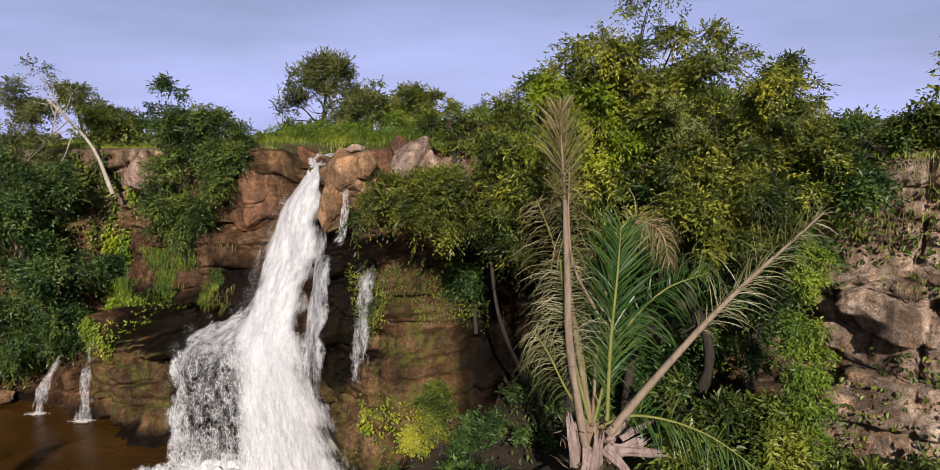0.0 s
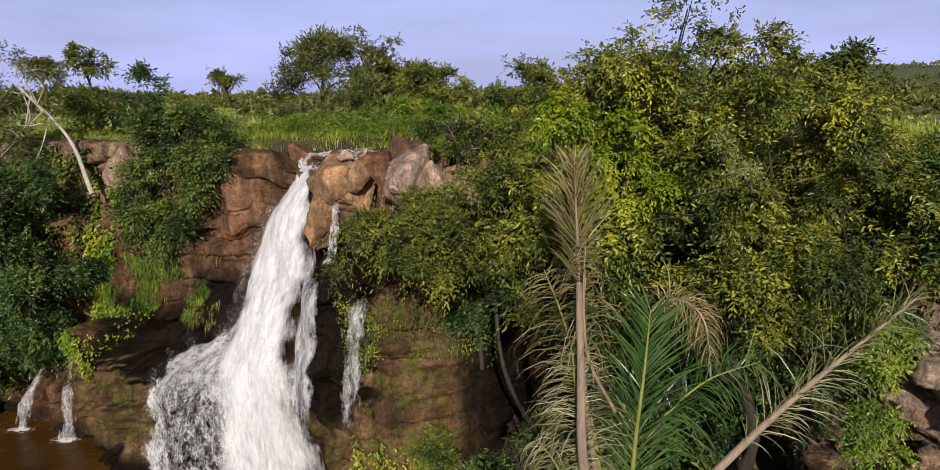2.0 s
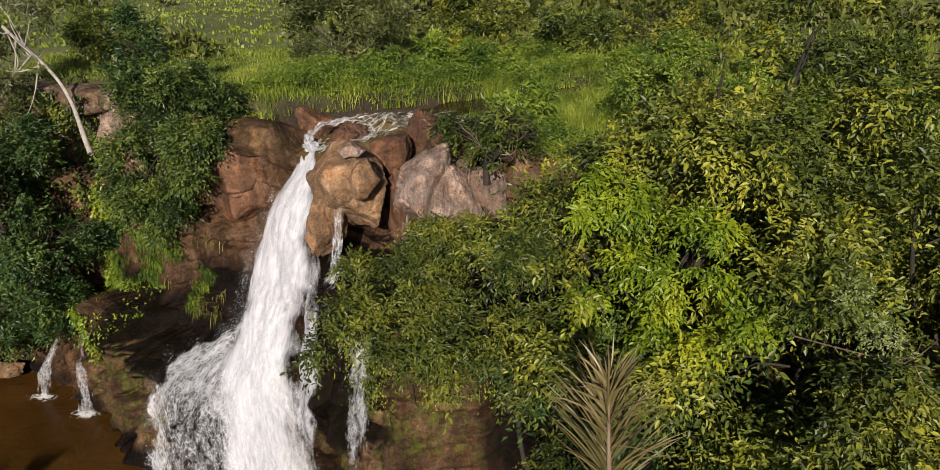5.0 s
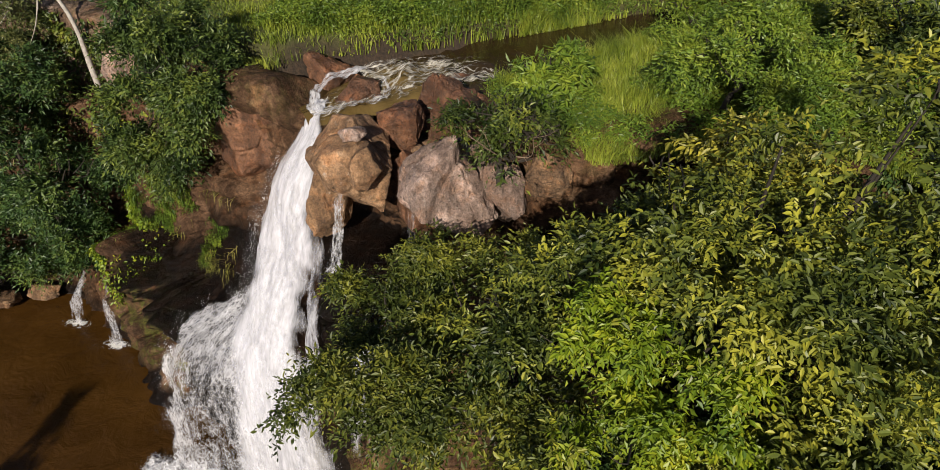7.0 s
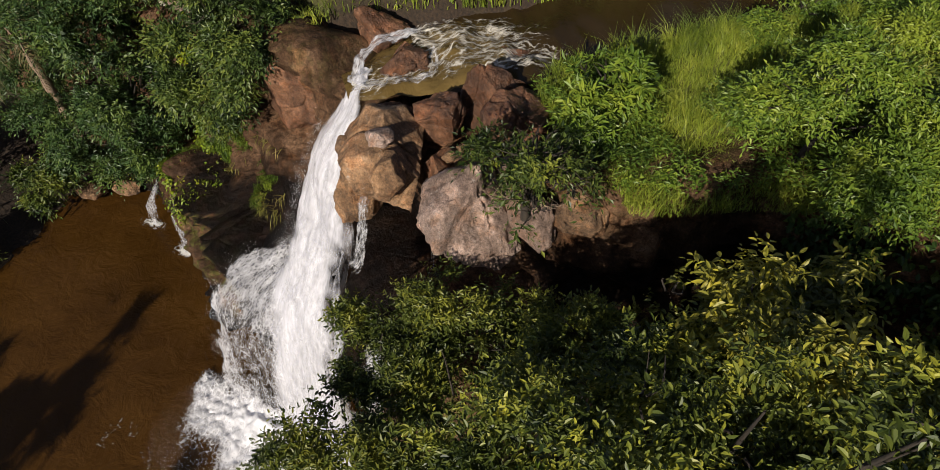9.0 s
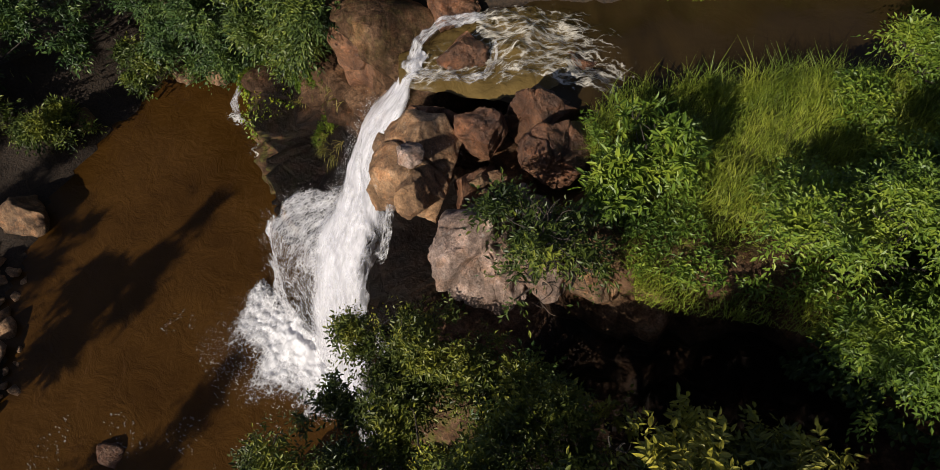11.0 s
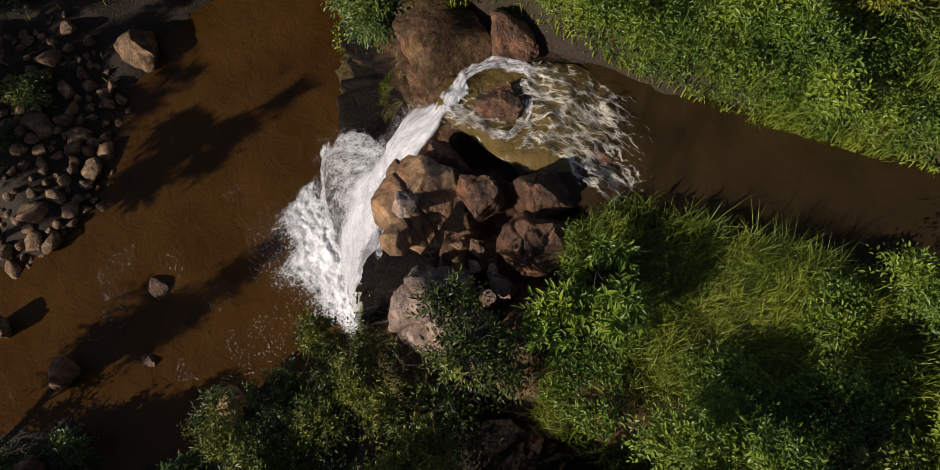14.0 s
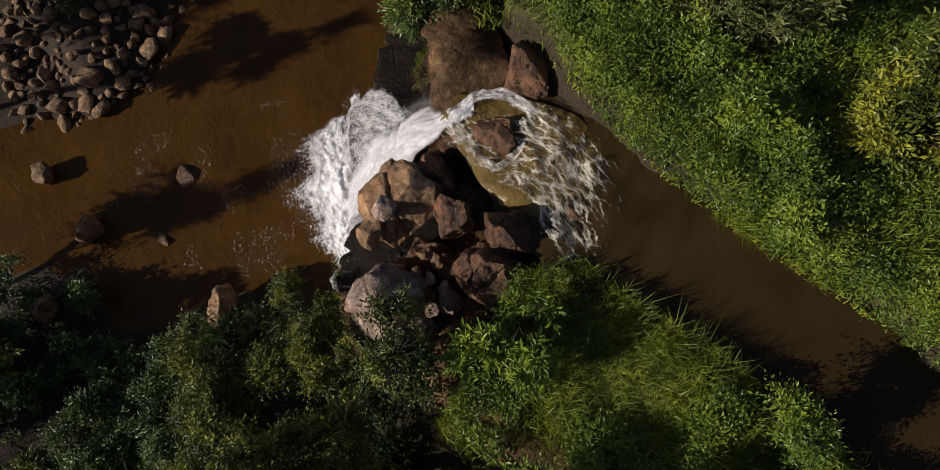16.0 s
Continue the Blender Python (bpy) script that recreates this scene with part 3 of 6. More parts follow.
def low_ground(p):
    s = seg_distance(p, POOL, True) * np.where(inside(p, POOL), -1, 1)
    n = fbm(np.column_stack((p * 0.35, np.zeros(len(p)))), 4, 11)
    rise = np.where(p[:, 0] > -7, 0.42, 0.20)
    z = np.where(s < 0, -0.25 + np.maximum(s * 0.5, -0.9), np.minimum(s * rise, 2.6 + 0.02 * s)) + n * np.clip(0.1 + s * 0.12, 0.1, 0.5)
    return z


def plateau(p):
    p3 = np.column_stack((p * 0.16, np.zeros(len(p))))
    far = np.clip((p[:, 1] - 60) / 400, 0, 1)
    z = 10.62 + 0.28 * fbm(p3, 4, 21) + 2.0 * far * fbm(p3 * 0.06, 3, 23)
    z = z - 1.0 * (1 - smooth(1.15, 1.9, seg_distance(p, RIVER, False) + 0.25 * vnoise(np.column_stack((p, p[:, 0])), 3)))
    z = z - 1.3 * smooth(-7.0, -6.0, p[:, 0]) * smooth(0.0, -1.0, p[:, 0]) * smooth(26.4, 25.6, p[:, 1])
    # low wooded hills along the horizon
    ang = np.degrees(np.arctan2(p[:, 0], p[:, 1]))
    dist = np.linalg.norm(p, axis=1)
    hill = smooth(500, 1300, dist) * smooth(2600, 1900, dist) * (smooth(-10, 26, ang) * 52 * (1 + 0.25 * vnoise(np.column_stack((ang * 0.12, ang * 0, ang * 0)), 9)) - 2)
    return z + hill


def ground_z(p):
    p = np.atleast_2d(np.asarray(p, float))
    d = beyond_edge(p)
    f = smooth(-1.5, -1.0, d)
    return plateau(p) * (1 - f) + low_ground(p) * f


def spaced(lo, hi, step, far, grow=1.16):
    out = list(np.arange(lo, hi + 1e-6, step))
    s = step
    while out[-1] < far:
        s *= grow
        out.append(out[-1] + s)
    s = step
    while out[0] > -far:
        s *= grow
        out.insert(0, out[0] - s)
    return np.array(out)


def sheet_faces(nu, nv):
    i, j = np.meshgrid(np.arange(nu - 1), np.arange(nv - 1), indexing="ij")
    return np.stack((i * nv + j, (i + 1) * nv + j, (i + 1) * nv + j + 1, i * nv + j + 1), -1).reshape(-1, 4)


gx, gy = spaced(-26, 16, 0.34, 3200), spaced(0, 44, 0.34, 3200)
GX, GY = np.meshgrid(gx, gy, indexing="ij")
P2 = np.column_stack((GX.ravel(), GY.ravel()))
GZ = ground_z(P2)
bare = np.maximum(smooth(-7.5, -6.5, P2[:, 0]) * smooth(0.2, -0.6, P2[:, 0]) * smooth(27.4, 26.6, P2[:, 1]), np.where(beyond_edge(P2) > -1.2, smooth(16, 4, np.abs(seg_distance(P2, POOL, True))), np.maximum(0.6 * smooth(1.6, 0.4, np.abs(beyond_edge(P2) + 1.0)), smooth(2.2, 1.6, seg_distance(P2, RIVER, False)))))
ground = thing("ground", mesh("ground", np.column_stack((P2, GZ)), sheet_faces(len(gx), len(gy)), M_SOIL, shade=True, floats={"bare": bare, "wood": smooth(300, 900, np.linalg.norm(P2, axis=1))}),
               "green savanna plain with earth banks above a river gorge", "ground", kind="structure")


# ---- cliff ----
def ledge(x, xs, ys):
    return np.interp(x, xs, ys)


def cliff_off(x, s, z):
    """How far the rock stands out from the edge line at height z."""
    q = np.column_stack((s * 0.55, z * 0.5, x * 0))
    low = ledge(x, (-40, -20, -16, -13, -11.5, -10, -8.5, -6, -4, -2.2, -1.2, -0.3, 0.7, 4, 9, 13, 40), (1.8, 2.3, 2.8, 2.7, 2.9, 3.0, 2.7, 2.1, 2.2, 3.1, 3.6, 2.9, 0.8, 0.8, 1.1, 1.3, 1.2))
    mid = ledge(x, (-40, -14, -12, -8, -5.3, -4.7, -3.6, -2, -1, -0.4, 0.8, 8, 9, 13, 40), (0.4, 0.6, 1.0, 0.8, 0.7, 1.8, 2.5, 2.8, 2.9, 2.0, 0.3, 0.2, 0.6, 0.8, 0.6))
    zl = ledge(x, (-20, -15.5, -13, -5, -3.5, -1.6, 0, 9), (2.6, 2.9, 3.9, 4.0, 4.4, 5.6, 5.6, 4.6)) + 0.25 * vnoise(q * np.array((1.4, 0, 1)), 31)
    zm = ledge(x, (-20, -9, -6.5, -5.4, -2, 9), (7.6, 7.2, 6.9, 7.35, 7.2, 7.6)) + 0.2 * vnoise(q * np.array((1.7, 0, 1)), 32)
    slide = smooth(-11.2, -10.2, x) * smooth(-6.0, -7.5, x)
    off = 0.06 * (10.4 - z) + mid * smooth(zm + 0.10, zm - 0.14, z) + (low - mid) * smooth(zl + 0.12 + 1.1 * slide, zl - 0.16 - 0.5 * slide, z)
    off = off - 0.35 * smooth(zl - 0.1, zl - 1.5, z) * (low > 2) + 0.5 * smooth(0.9, -0.6, z)
    off = off - 1.5 * smooth(4.8, 4.5, z) * smooth(3.3, 3.75, z) * smooth(-12.6, -11.8, x) * smooth(-8.2, -9.2, x)
    # beds and blocks
    bed = np.floor(z * 1.15 + 0.5 * vnoise(q * 0.7, 41) + 20)
    block = hashed(np.stack((np.floor(s * 0.55 + 0.37 * (bed % 3) + 0.5 * vnoise(q * 2.0, 42)), bed, bed * 0), -1), 7)
    off = off + (block - 0.5) * 0.42 * (1 - 0.7 * smooth(-10.5, -9.5, x) * smooth(-5.5, -6.5, x) * smooth(4.0, 5.0, z)) * (1 + 0.9 * smooth(5.6, 4.6, z) + 0.9 * smooth(8.5, 9.5, x)) + 0.20 * fbm(np.column_stack((s * 1.1, z * 1.6, x * 0)), 4, 43) + 0.35 * vnoise(q * 0.8, 44)
    fine_bed = np.floor(z * 2.6 + 0.4 * vnoise(q * 1.9, 47) + 40)
    chip = hashed(np.stack((np.floor(s * 1.5 + 0.41 * (fine_bed % 4) + 0.6 * vnoise(q * 3.0, 48)), fine_bed, bed * 0), -1), 17)
    off = off + (chip - 0.5) * 0.20
    crack = np.abs(vnoise(np.column_stack((s * 0.75, z * 0.22, x * 0)), 45))
    seam = z * 1.15 + 0.5 * vnoise(q * 0.7, 41)
    seam = np.abs(seam - np.round(seam))
    return off - 0.42 * smooth(0.07, 0.0, crack) - 0.38 * smooth(0.09, 0.0, seam) * (0.4 + 0.6 * smooth(-0.2, 0.4, vnoise(q * 0.9, 46)))


def on_cliff(s, z, out=0.0):
    """Points of the cliff's face at the run s along the edge and the height z, and their outward directions."""
    x, y = np.interp(s, EDGE_LEN, EDGE[:, 0]), np.interp(s, EDGE_LEN, EDGE[:, 1])
    n = unit(np.column_stack((np.interp(s, EDGE_LEN, EDGE_N[:, 0]), np.interp(s, EDGE_LEN, EDGE_N[:, 1]))))
    o = cliff_off(x, s, z) + out
    return np.column_stack((x + n[:, 0] * o, y + n[:, 1] * o, z)), np.column_stack((n, np.zeros(len(n))))


def edge_s(x):
    return float(np.interp(x, EDGE[:, 0], EDGE_LEN))


# edges of the main chute, from the lip down to the pool
core_l = [(-6.1, 25.7, 9.93), (-6.05, 25.3, 9.9), (-6.3, 24.9, 9.38), (-6.9, 24.6, 8.5), (-7.3, 24.4, 7.64), (-7.6, 24.1, 6.8), (-7.8, 23.8, 5.96), (-8.0, 23.4, 5.17), (-8.3, 22.9, 4.4), (-8.5, 22.2, 3.7), (-8.2, 21.5, 2.8), (-8.0, 20.9, 1.8), (-7.9, 20.3, 0.0)]
core_r = [(-5.6, 25.6, 9.95), (-5.5, 25.0, 9.93), (-5.3, 24.3, 9.4), (-5.1, 23.3, 8.6), (-4.95, 22.75, 7.8), (-4.95, 22.45, 7.0), (-5.1, 22.35, 6.2), (-5.25, 22.25, 5.4), (-5.3, 22.1, 4.55), (-5.2, 21.75, 3.8), (-4.85, 21.05, 2.9), (-4.2, 20.25, 1.8), (-3.4, 19.3, 0.0)]

cs = np.concatenate((np.arange(2, edge_s(-24), 0.9), np.arange(edge_s(-24), edge_s(14), 0.10), np.arange(edge_s(14), EDGE_LEN[-1] - 2, 0.9)))
cz = np.arange(-1.0, 10.45, 0.065)
CS, CZ = np.meshgrid(cs, cz, indexing="ij")
cv, cn = on_cliff(CS.ravel(), CZ.ravel())
cv = cv.reshape(len(cs), len(cz), 3)
nn = cn.reshape(len(cs), len(cz), 3)
cv[..., 2] += 0.10 * vnoise(cv * 1.3, 51) * smooth(-0.5, 0.5, cv[..., 2])
# the rock stays behind the falling water
cl, cr_ = np.array(core_l[2:])[::-1], np.array(core_r[2:])[::-1]
zc = cv[..., 2]
xl, xr = np.interp(zc, cl[:, 2], cl[:, 0]), np.interp(zc, cr_[:, 2], cr_[:, 0])
yl, yr = np.interp(zc, cl[:, 2], cl[:, 1]), np.interp(zc, cr_[:, 2], cr_[:, 1])
f = np.clip((cv[..., 0] - xl) / (xr - xl), 0, 1)
limit = yl + (yr - yl) * f + 0.22
inside_ = smooth(-0.35, 0.0, cv[..., 0] - xl) * smooth(0.45, 0.1, cv[..., 0] - xr) * smooth(9.6, 9.2, zc)
cv[..., 1] += np.maximum(0, limit - cv[..., 1]) * inside_
top = []
for back, dz in ((0.25, 0.10), (0.6, 0.13), (1.1, 0.05), (1.8, -0.4)):
    t = cv[:, -1] - nn[:, -1] * back
    t[:, 2] = 10.42 + dz + 0.10 * fbm(t * 0.9, 3, 52)
    # the river's notch through the edge
    t[:, 2] -= 0.75 * smooth(1.7, 1.0, np.linalg.norm(t[:, :2] - np.array((-5.4, 25.6)), axis=1))
    t[:, 2] -= 1.1 * smooth(-5.2, -4.4, t[:, 0]) * smooth(-0.3, -1.1, t[:, 0])
    top.append(t)
notch = smooth(1.7, 0.9, np.linalg.norm(cv[..., :2] - np.array((-5.6, 25.3)), axis=-1)) * smooth(9.0, 10.3, cv[..., 2])
cv[..., 2] -= 0.8 * notch + 1.1 * smooth(-5.2, -4.4, cv[..., 0]) * smooth(-0.3, -1.1, cv[..., 0]) * smooth(8.6, 10.3, cv[..., 2])
cv = np.concatenate((cv, np.stack(top, 1)), 1)
flat = cv.reshape(-1, 3)
rises = unit(np.cross(np.gradient(cv, axis=0), np.gradient(cv, axis=1)).reshape(-1, 3))[:, 2]
rises = np.abs(rises)
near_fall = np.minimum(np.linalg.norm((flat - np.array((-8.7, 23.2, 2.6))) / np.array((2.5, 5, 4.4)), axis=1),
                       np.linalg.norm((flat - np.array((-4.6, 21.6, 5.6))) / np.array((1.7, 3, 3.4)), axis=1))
# wet rock by the fall and pool, plus shade painted on the hollow's rock
wet_shade = np.clip(1.3 * smooth(1.15, 0.75, near_fall) + smooth(0.7, 0.1, flat[:, 2]) + smooth(-6.4, -5.6, flat[:, 0]) * smooth(-2.4, -3.0, flat[:, 0]) * smooth(3.0, 3.4, flat[:, 2]) * smooth(8.2, 7.8, flat[:, 2]) * smooth(0.4, 0.65, rises) + smooth(-0.9, 0.0, flat[:, 0]) * smooth(6.8, 6.0, flat[:, 0]) * smooth(9.6, 8.2, flat[:, 2]) + 1.2 * smooth(-14.6, -13.4, flat[:, 0]) * smooth(-7.5, -8.5, flat[:, 0]) * smooth(2.6, 3.2, flat[:, 2]) * smooth(0.25, 0.55, np.maximum(rises, smooth(3.4, 3.7, flat[:, 2]))) * smooth(5.3, 4.7, flat[:, 2]) + 0.3 * fbm(flat * 0.8, 3, 53), 0, 1)
mossy = np.clip(1.2 * smooth(-16.5, -14.5, flat[:, 0]) * smooth(-9.6, -10.4, flat[:, 0]) * smooth(3.9, 3.4, flat[:, 2]) * smooth(0.2, 0.9, flat[:, 2])
                + 1.3 * smooth(-5.6, -4.8, flat[:, 0]) * smooth(0.6, -0.6, flat[:, 0]) * smooth(7.2, 6.4, flat[:, 2])
                + 0.25 * smooth(9.0, 10.3, flat[:, 2]), 0, 1)
cliff = thing("cliff", mesh("cliff", flat, sheet_faces(len(cs), cv.shape[1]), M_ROCK, shade=True, floats={"wet_shade": wet_shade, "moss": mossy, "pale": np.clip(smooth(7.5, 9.5, flat[:, 0]) + 0.5 * smooth(-12.0, -13.0, flat[:, 0]) * smooth(7.0, 9.0, flat[:, 2]), 0, 1) * (0.45 + 0.55 * smooth(-0.6, 0.4, fbm(flat * 0.7, 3, 58)))}),
              "brown layered rock cliff with wet mossy ledges", "cliff", kind="structure")

# ---- water ----
wx_, wy_ = np.arange(-28, 1.01, 0.6), np.arange(-28, 29, 0.6)
WX, WY = np.meshgrid(wx_, wy_, indexing="ij")
pool = thing("water_pool", mesh("water_pool", np.column_stack((WX.ravel(), WY.ravel(), WX.ravel() * 0)), sheet_faces(len(wx_), len(wy_)), M_POOL, shade=True),
             "muddy brown plunge pool with small ripples", "pool", kind="structure")

rt = unit(np.gradient(RIVER, axis=0))
rn = np.stack((rt[:, 1], -rt[:, 0]), 1)
rw = np.linspace(-1, 1, 13)
run = np.concatenate(((0,), np.cumsum(np.linalg.norm(np.diff(RIVER, axis=0), axis=1))))
half = np.interp(run, (0, 1.0, 2.5, 5, 9), (0.55, 1.2, 1.9, 2.0, 2.1))
rz = RIVER_Z - 0.55 * smooth(4.6, 0.0, run)
rv = np.concatenate((RIVER[:, None] + rn[:, None] * (rw[None] * half[:, None])[..., None], np.repeat(rz[:, None], 13, 1)[..., None]), -1)
rough_z = smooth(7, 4, run)[:, None] * 0.10 * fbm(rv * np.array((1.5, 1.5, 0)), 4, 71)
rv[..., 2] += rough_z
river = thing("water_river", mesh("water_river", rv.reshape(-1, 3), sheet_faces(len(RIVER), 13), M_RIVER, shade=True),
              "smooth brown river between grassy banks", "river", kind="structure")


def stream(left, right, n, m, mat, name, bulge=0.25, lump=0.15, seed=0, dens=1.0, soft=0.25, fade_top=0.0, fade_foot=0.0, z_flat=False, rag=1.0, thin=0.0):
    """A sheet of falling water between two edge lines, from the top down."""
    a, b = curve_points(left, n), curve_points(right, n)
    u = np.linspace(0, 1, m)
    v = a[:, None] * (1 - u)[None, :, None] + b[:, None] * u[None, :, None]
    w = np.linalg.norm(b - a, axis=1)
    along = unit(np.gradient((a + b) / 2, axis=0))
    nor = unit(np.cross(along, unit(b - a)))
    nor = np.where(nor[:, 1:2] > 0, -nor, nor)
    run = np.concatenate(((0,), np.cumsum(np.linalg.norm(np.diff((a + b) / 2, axis=0), axis=1))))
    prof = 1 - (2 * u - 1) ** 2
    grow = smooth(0.0, 0.3, np.linspace(0, 1, n)) if z_flat else np.ones(n)
    v = v + nor[:, None] * (bulge * prof[None, :, None] * (np.minimum(w, 1.5) * grow)[:, None, None])
    uu = (u[None] - 0.5) * w[:, None]
    uvs = np.stack((uu + seed * 3.7, np.repeat(run[:, None], m, 1)), -1)
    lumps = fbm(np.stack((uu * 1.6, np.repeat(run[:, None], m, 1) * 0.7, uu * 0 + seed), -1), 4, seed)
    v = v + nor[:, None] * (lumps * lump)[..., None]
    t = np.linspace(0, 1, n)[:, None]
    side = np.minimum(u, 1 - u)[None] + 0.16 * rag * soft * fbm(np.stack((np.repeat(run[:, None], m, 1) * 1.3, u[None] * 5 + 0 * run[:, None], uu * 0 + seed), -1), 4, seed + 5) / 0.35
    worn = 0.75 * (1 - smooth(0.0, soft * 0.55, side)) + 0.9 * fade_top * smooth(0.22, 0, t) + 1.1 * fade_foot * smooth(0.6, 1, t)
    de = 0.55 * dens - worn * np.minimum(1.0, 0.6 + dens * 0.4)
    # the middle of a curtain is torn open below its lip
    de = de - thin * smooth(0.42, 0.62, t) * smooth(1.0, 0.85, t) * (smooth(0.12, 0.3, u) * smooth(0.8, 0.62, u))[None]
    return mesh(name, v.reshape(-1, 3), sheet_faces(n, m), mat, uv=uvs.reshape(-1, 2), shade=True, floats={"dens": de.ravel()})


def drops(n, centre, spread, rng, size=(0.012, 0.035)):
    o = np.array(((1, 0, -0.5), (-0.5, 0.87, -0.5), (-0.5, -0.87, -0.5), (0, 0, 1)), float)
    f = np.array(((0, 1, 3), (1, 2, 3), (2, 0, 3), (0, 2, 1)))
    k = rng.integers(len(centre), size=n)
    c = np.asarray(centre)[k] + rng.normal(size=(n, 3)) * np.asarray(spread)[k]
    c[:, 2] = np.abs(c[:, 2])
    s = rng.uniform(*size, n)[:, None, None] * np.array((1, 1, 1.6))
    return (c[:, None] + o * s).reshape(-1, 3), (np.arange(n)[:, None, None] * 4 + f).reshape(-1, 3)


rng = np.random.default_rng(4)
falls = thing("waterfall", None, "white waterfall plunging in two tiers over a rock ledge", "waterfall", at=(-7.5, 20, 0))
skirt_l = [(-8.2, 24.0, 4.8), (-9.2, 23.5, 4.4), (-10.05, 22.8, 4.05), (-10.4, 22.0, 3.5), (-10.35, 21.4, 2.4), (-10.2, 20.7, 0.0)]
skirt_r = [(-6.3, 22.7, 4.9), (-6.3, 21.95, 4.2), (-6.3, 21.45, 3.5), (-6.2, 20.95, 2.7), (-6.1, 20.45, 1.6), (-6.0, 19.95, 0.0)]
cream_l = [(-5.95, 22.0, 4.1), (-5.9, 21.75, 3.5), (-5.8, 21.3, 2.7), (-5.5, 20.8, 1.9), (-5.0, 20.2, 0.9), (-4.8, 19.7, 0.0)]
cream_r = [(-5.55, 21.9, 4.1), (-5.4, 21.6, 3.5), (-5.05, 21.1, 2.7), (-4.5, 20.5, 1.8), (-3.7, 19.8, 0.9), (-3.1, 19.2, 0.0)]


def moved(pts, d):
    return [tuple(np.add(p, d)) for p in pts]


part("main_fall", stream(core_l, core_r, 190, 60, M_FALL, "main_fall", 0.14, 0.10, 1, 1.3, 0.5, 0, 0.1, z_flat=True, rag=0.35), falls)
part("main_fall", stream(core_l[:2] + moved(core_l[2:], (-0.02, -0.12, 0.0)), core_r[:2] + moved(core_r[2:], (0.02, -0.16, 0.0)), 190, 60, M_LACE, "main_fall", 0.16, 0.10, 2, 0.35, 0.7, 0.6, 0.0, z_flat=True), falls)
part("left_curtain", stream(skirt_l, skirt_r, 150, 110, M_SPECK, "left_curtain", 0.08, 0.16, 11, 0.95, 0.22, 0.3, thin=0.28), falls, "torn white threads over dark rock")
part("left_curtain", stream(moved(skirt_l, (0.15, -0.2, -0.02)), moved(skirt_r, (0.2, -0.25, 0.02)), 150, 110, M_WISP, "left_curtain", 0.1, 0.2, 12, 0.55, 0.3, 0.5, thin=0.4), falls)
part("cream_fall", stream(cream_l, cream_r, 80, 36, M_CREAM, "cream_fall", 0.2, 0.12, 16, 0.95, 0.6, 0.8, 0.4), falls, "cream-tinted side stream")
part("cream_fall", stream(moved(cream_l, (-0.15, -0.2, 0)), moved(cream_r, (0.2, -0.2, 0)), 80, 36, M_LACE, "cream_fall", 0.3, 0.2, 17, 0.45, 0.5, 0.8), falls)


def apron(rise, reach, dens, mat, seed):
    """The low heap of churned water round the foot of the fall."""
    x, v = np.meshgrid(np.linspace(-11.3, -3.3, 150), np.linspace(0, 1, 60), indexing="ij")
    rag = 1 + 0.22 * fbm(np.stack((x * 1.1, x * 0, x * 0 + seed), -1), 4, seed)
    deep = np.interp(x, (-11.3, -10.4, -9.2, -8.0, -6.2, -4.6, -3.3), (0.8, 2.5, 2.9, 2.7, 2.0, 0.9, 0.4)) * reach * rag
    y = np.interp(x, (-11.3, -10.2, -7.5, -4.4, -3.3), (21.1, 20.9, 20.5, 19.9, 19.4)) - v * deep
    tall = np.interp(x, (-11.3, -10.2, -8, -5, -3.3), (0.15, 0.5, 1.0, 0.9, 0.25)) * rise
    q = np.stack((x, y, x * 0), -1)
    z = 0.035 + tall * (1 - v) ** 1.6 * (1 + 0.5 * fbm(q * 1.6, 4, seed + 1)) + 0.10 * (1 - v) * fbm(q * 5, 3, seed + 2)
    ends = (0.75 * smooth(-11.3, -10.6, x) + 0.25 * smooth(-9.8, -8.2, x)) * smooth(-3.3, -4.2, x)
    de = dens * (0.75 * (1 - smooth(0.15, 1.0, v)) * (0.45 + 0.55 * smooth(0.0, 0.3, v)) - 0.04) * ends - 0.55 * (1 - ends) - 0.35 * smooth(0.8, 1.0, v)
    part("foam", mesh("foam", np.stack((x, y, np.maximum(z, 0.03)), -1).reshape(-1, 3), sheet_faces(150, 60), mat, uv=np.stack((x + seed, y), -1).reshape(-1, 2), shade=True, floats={"dens": de.ravel()}), falls)


apron(0.15, 1.2, 1.9, M_NET, 61)
apron(0.4, 0.9, 1.6, M_NET, 64)


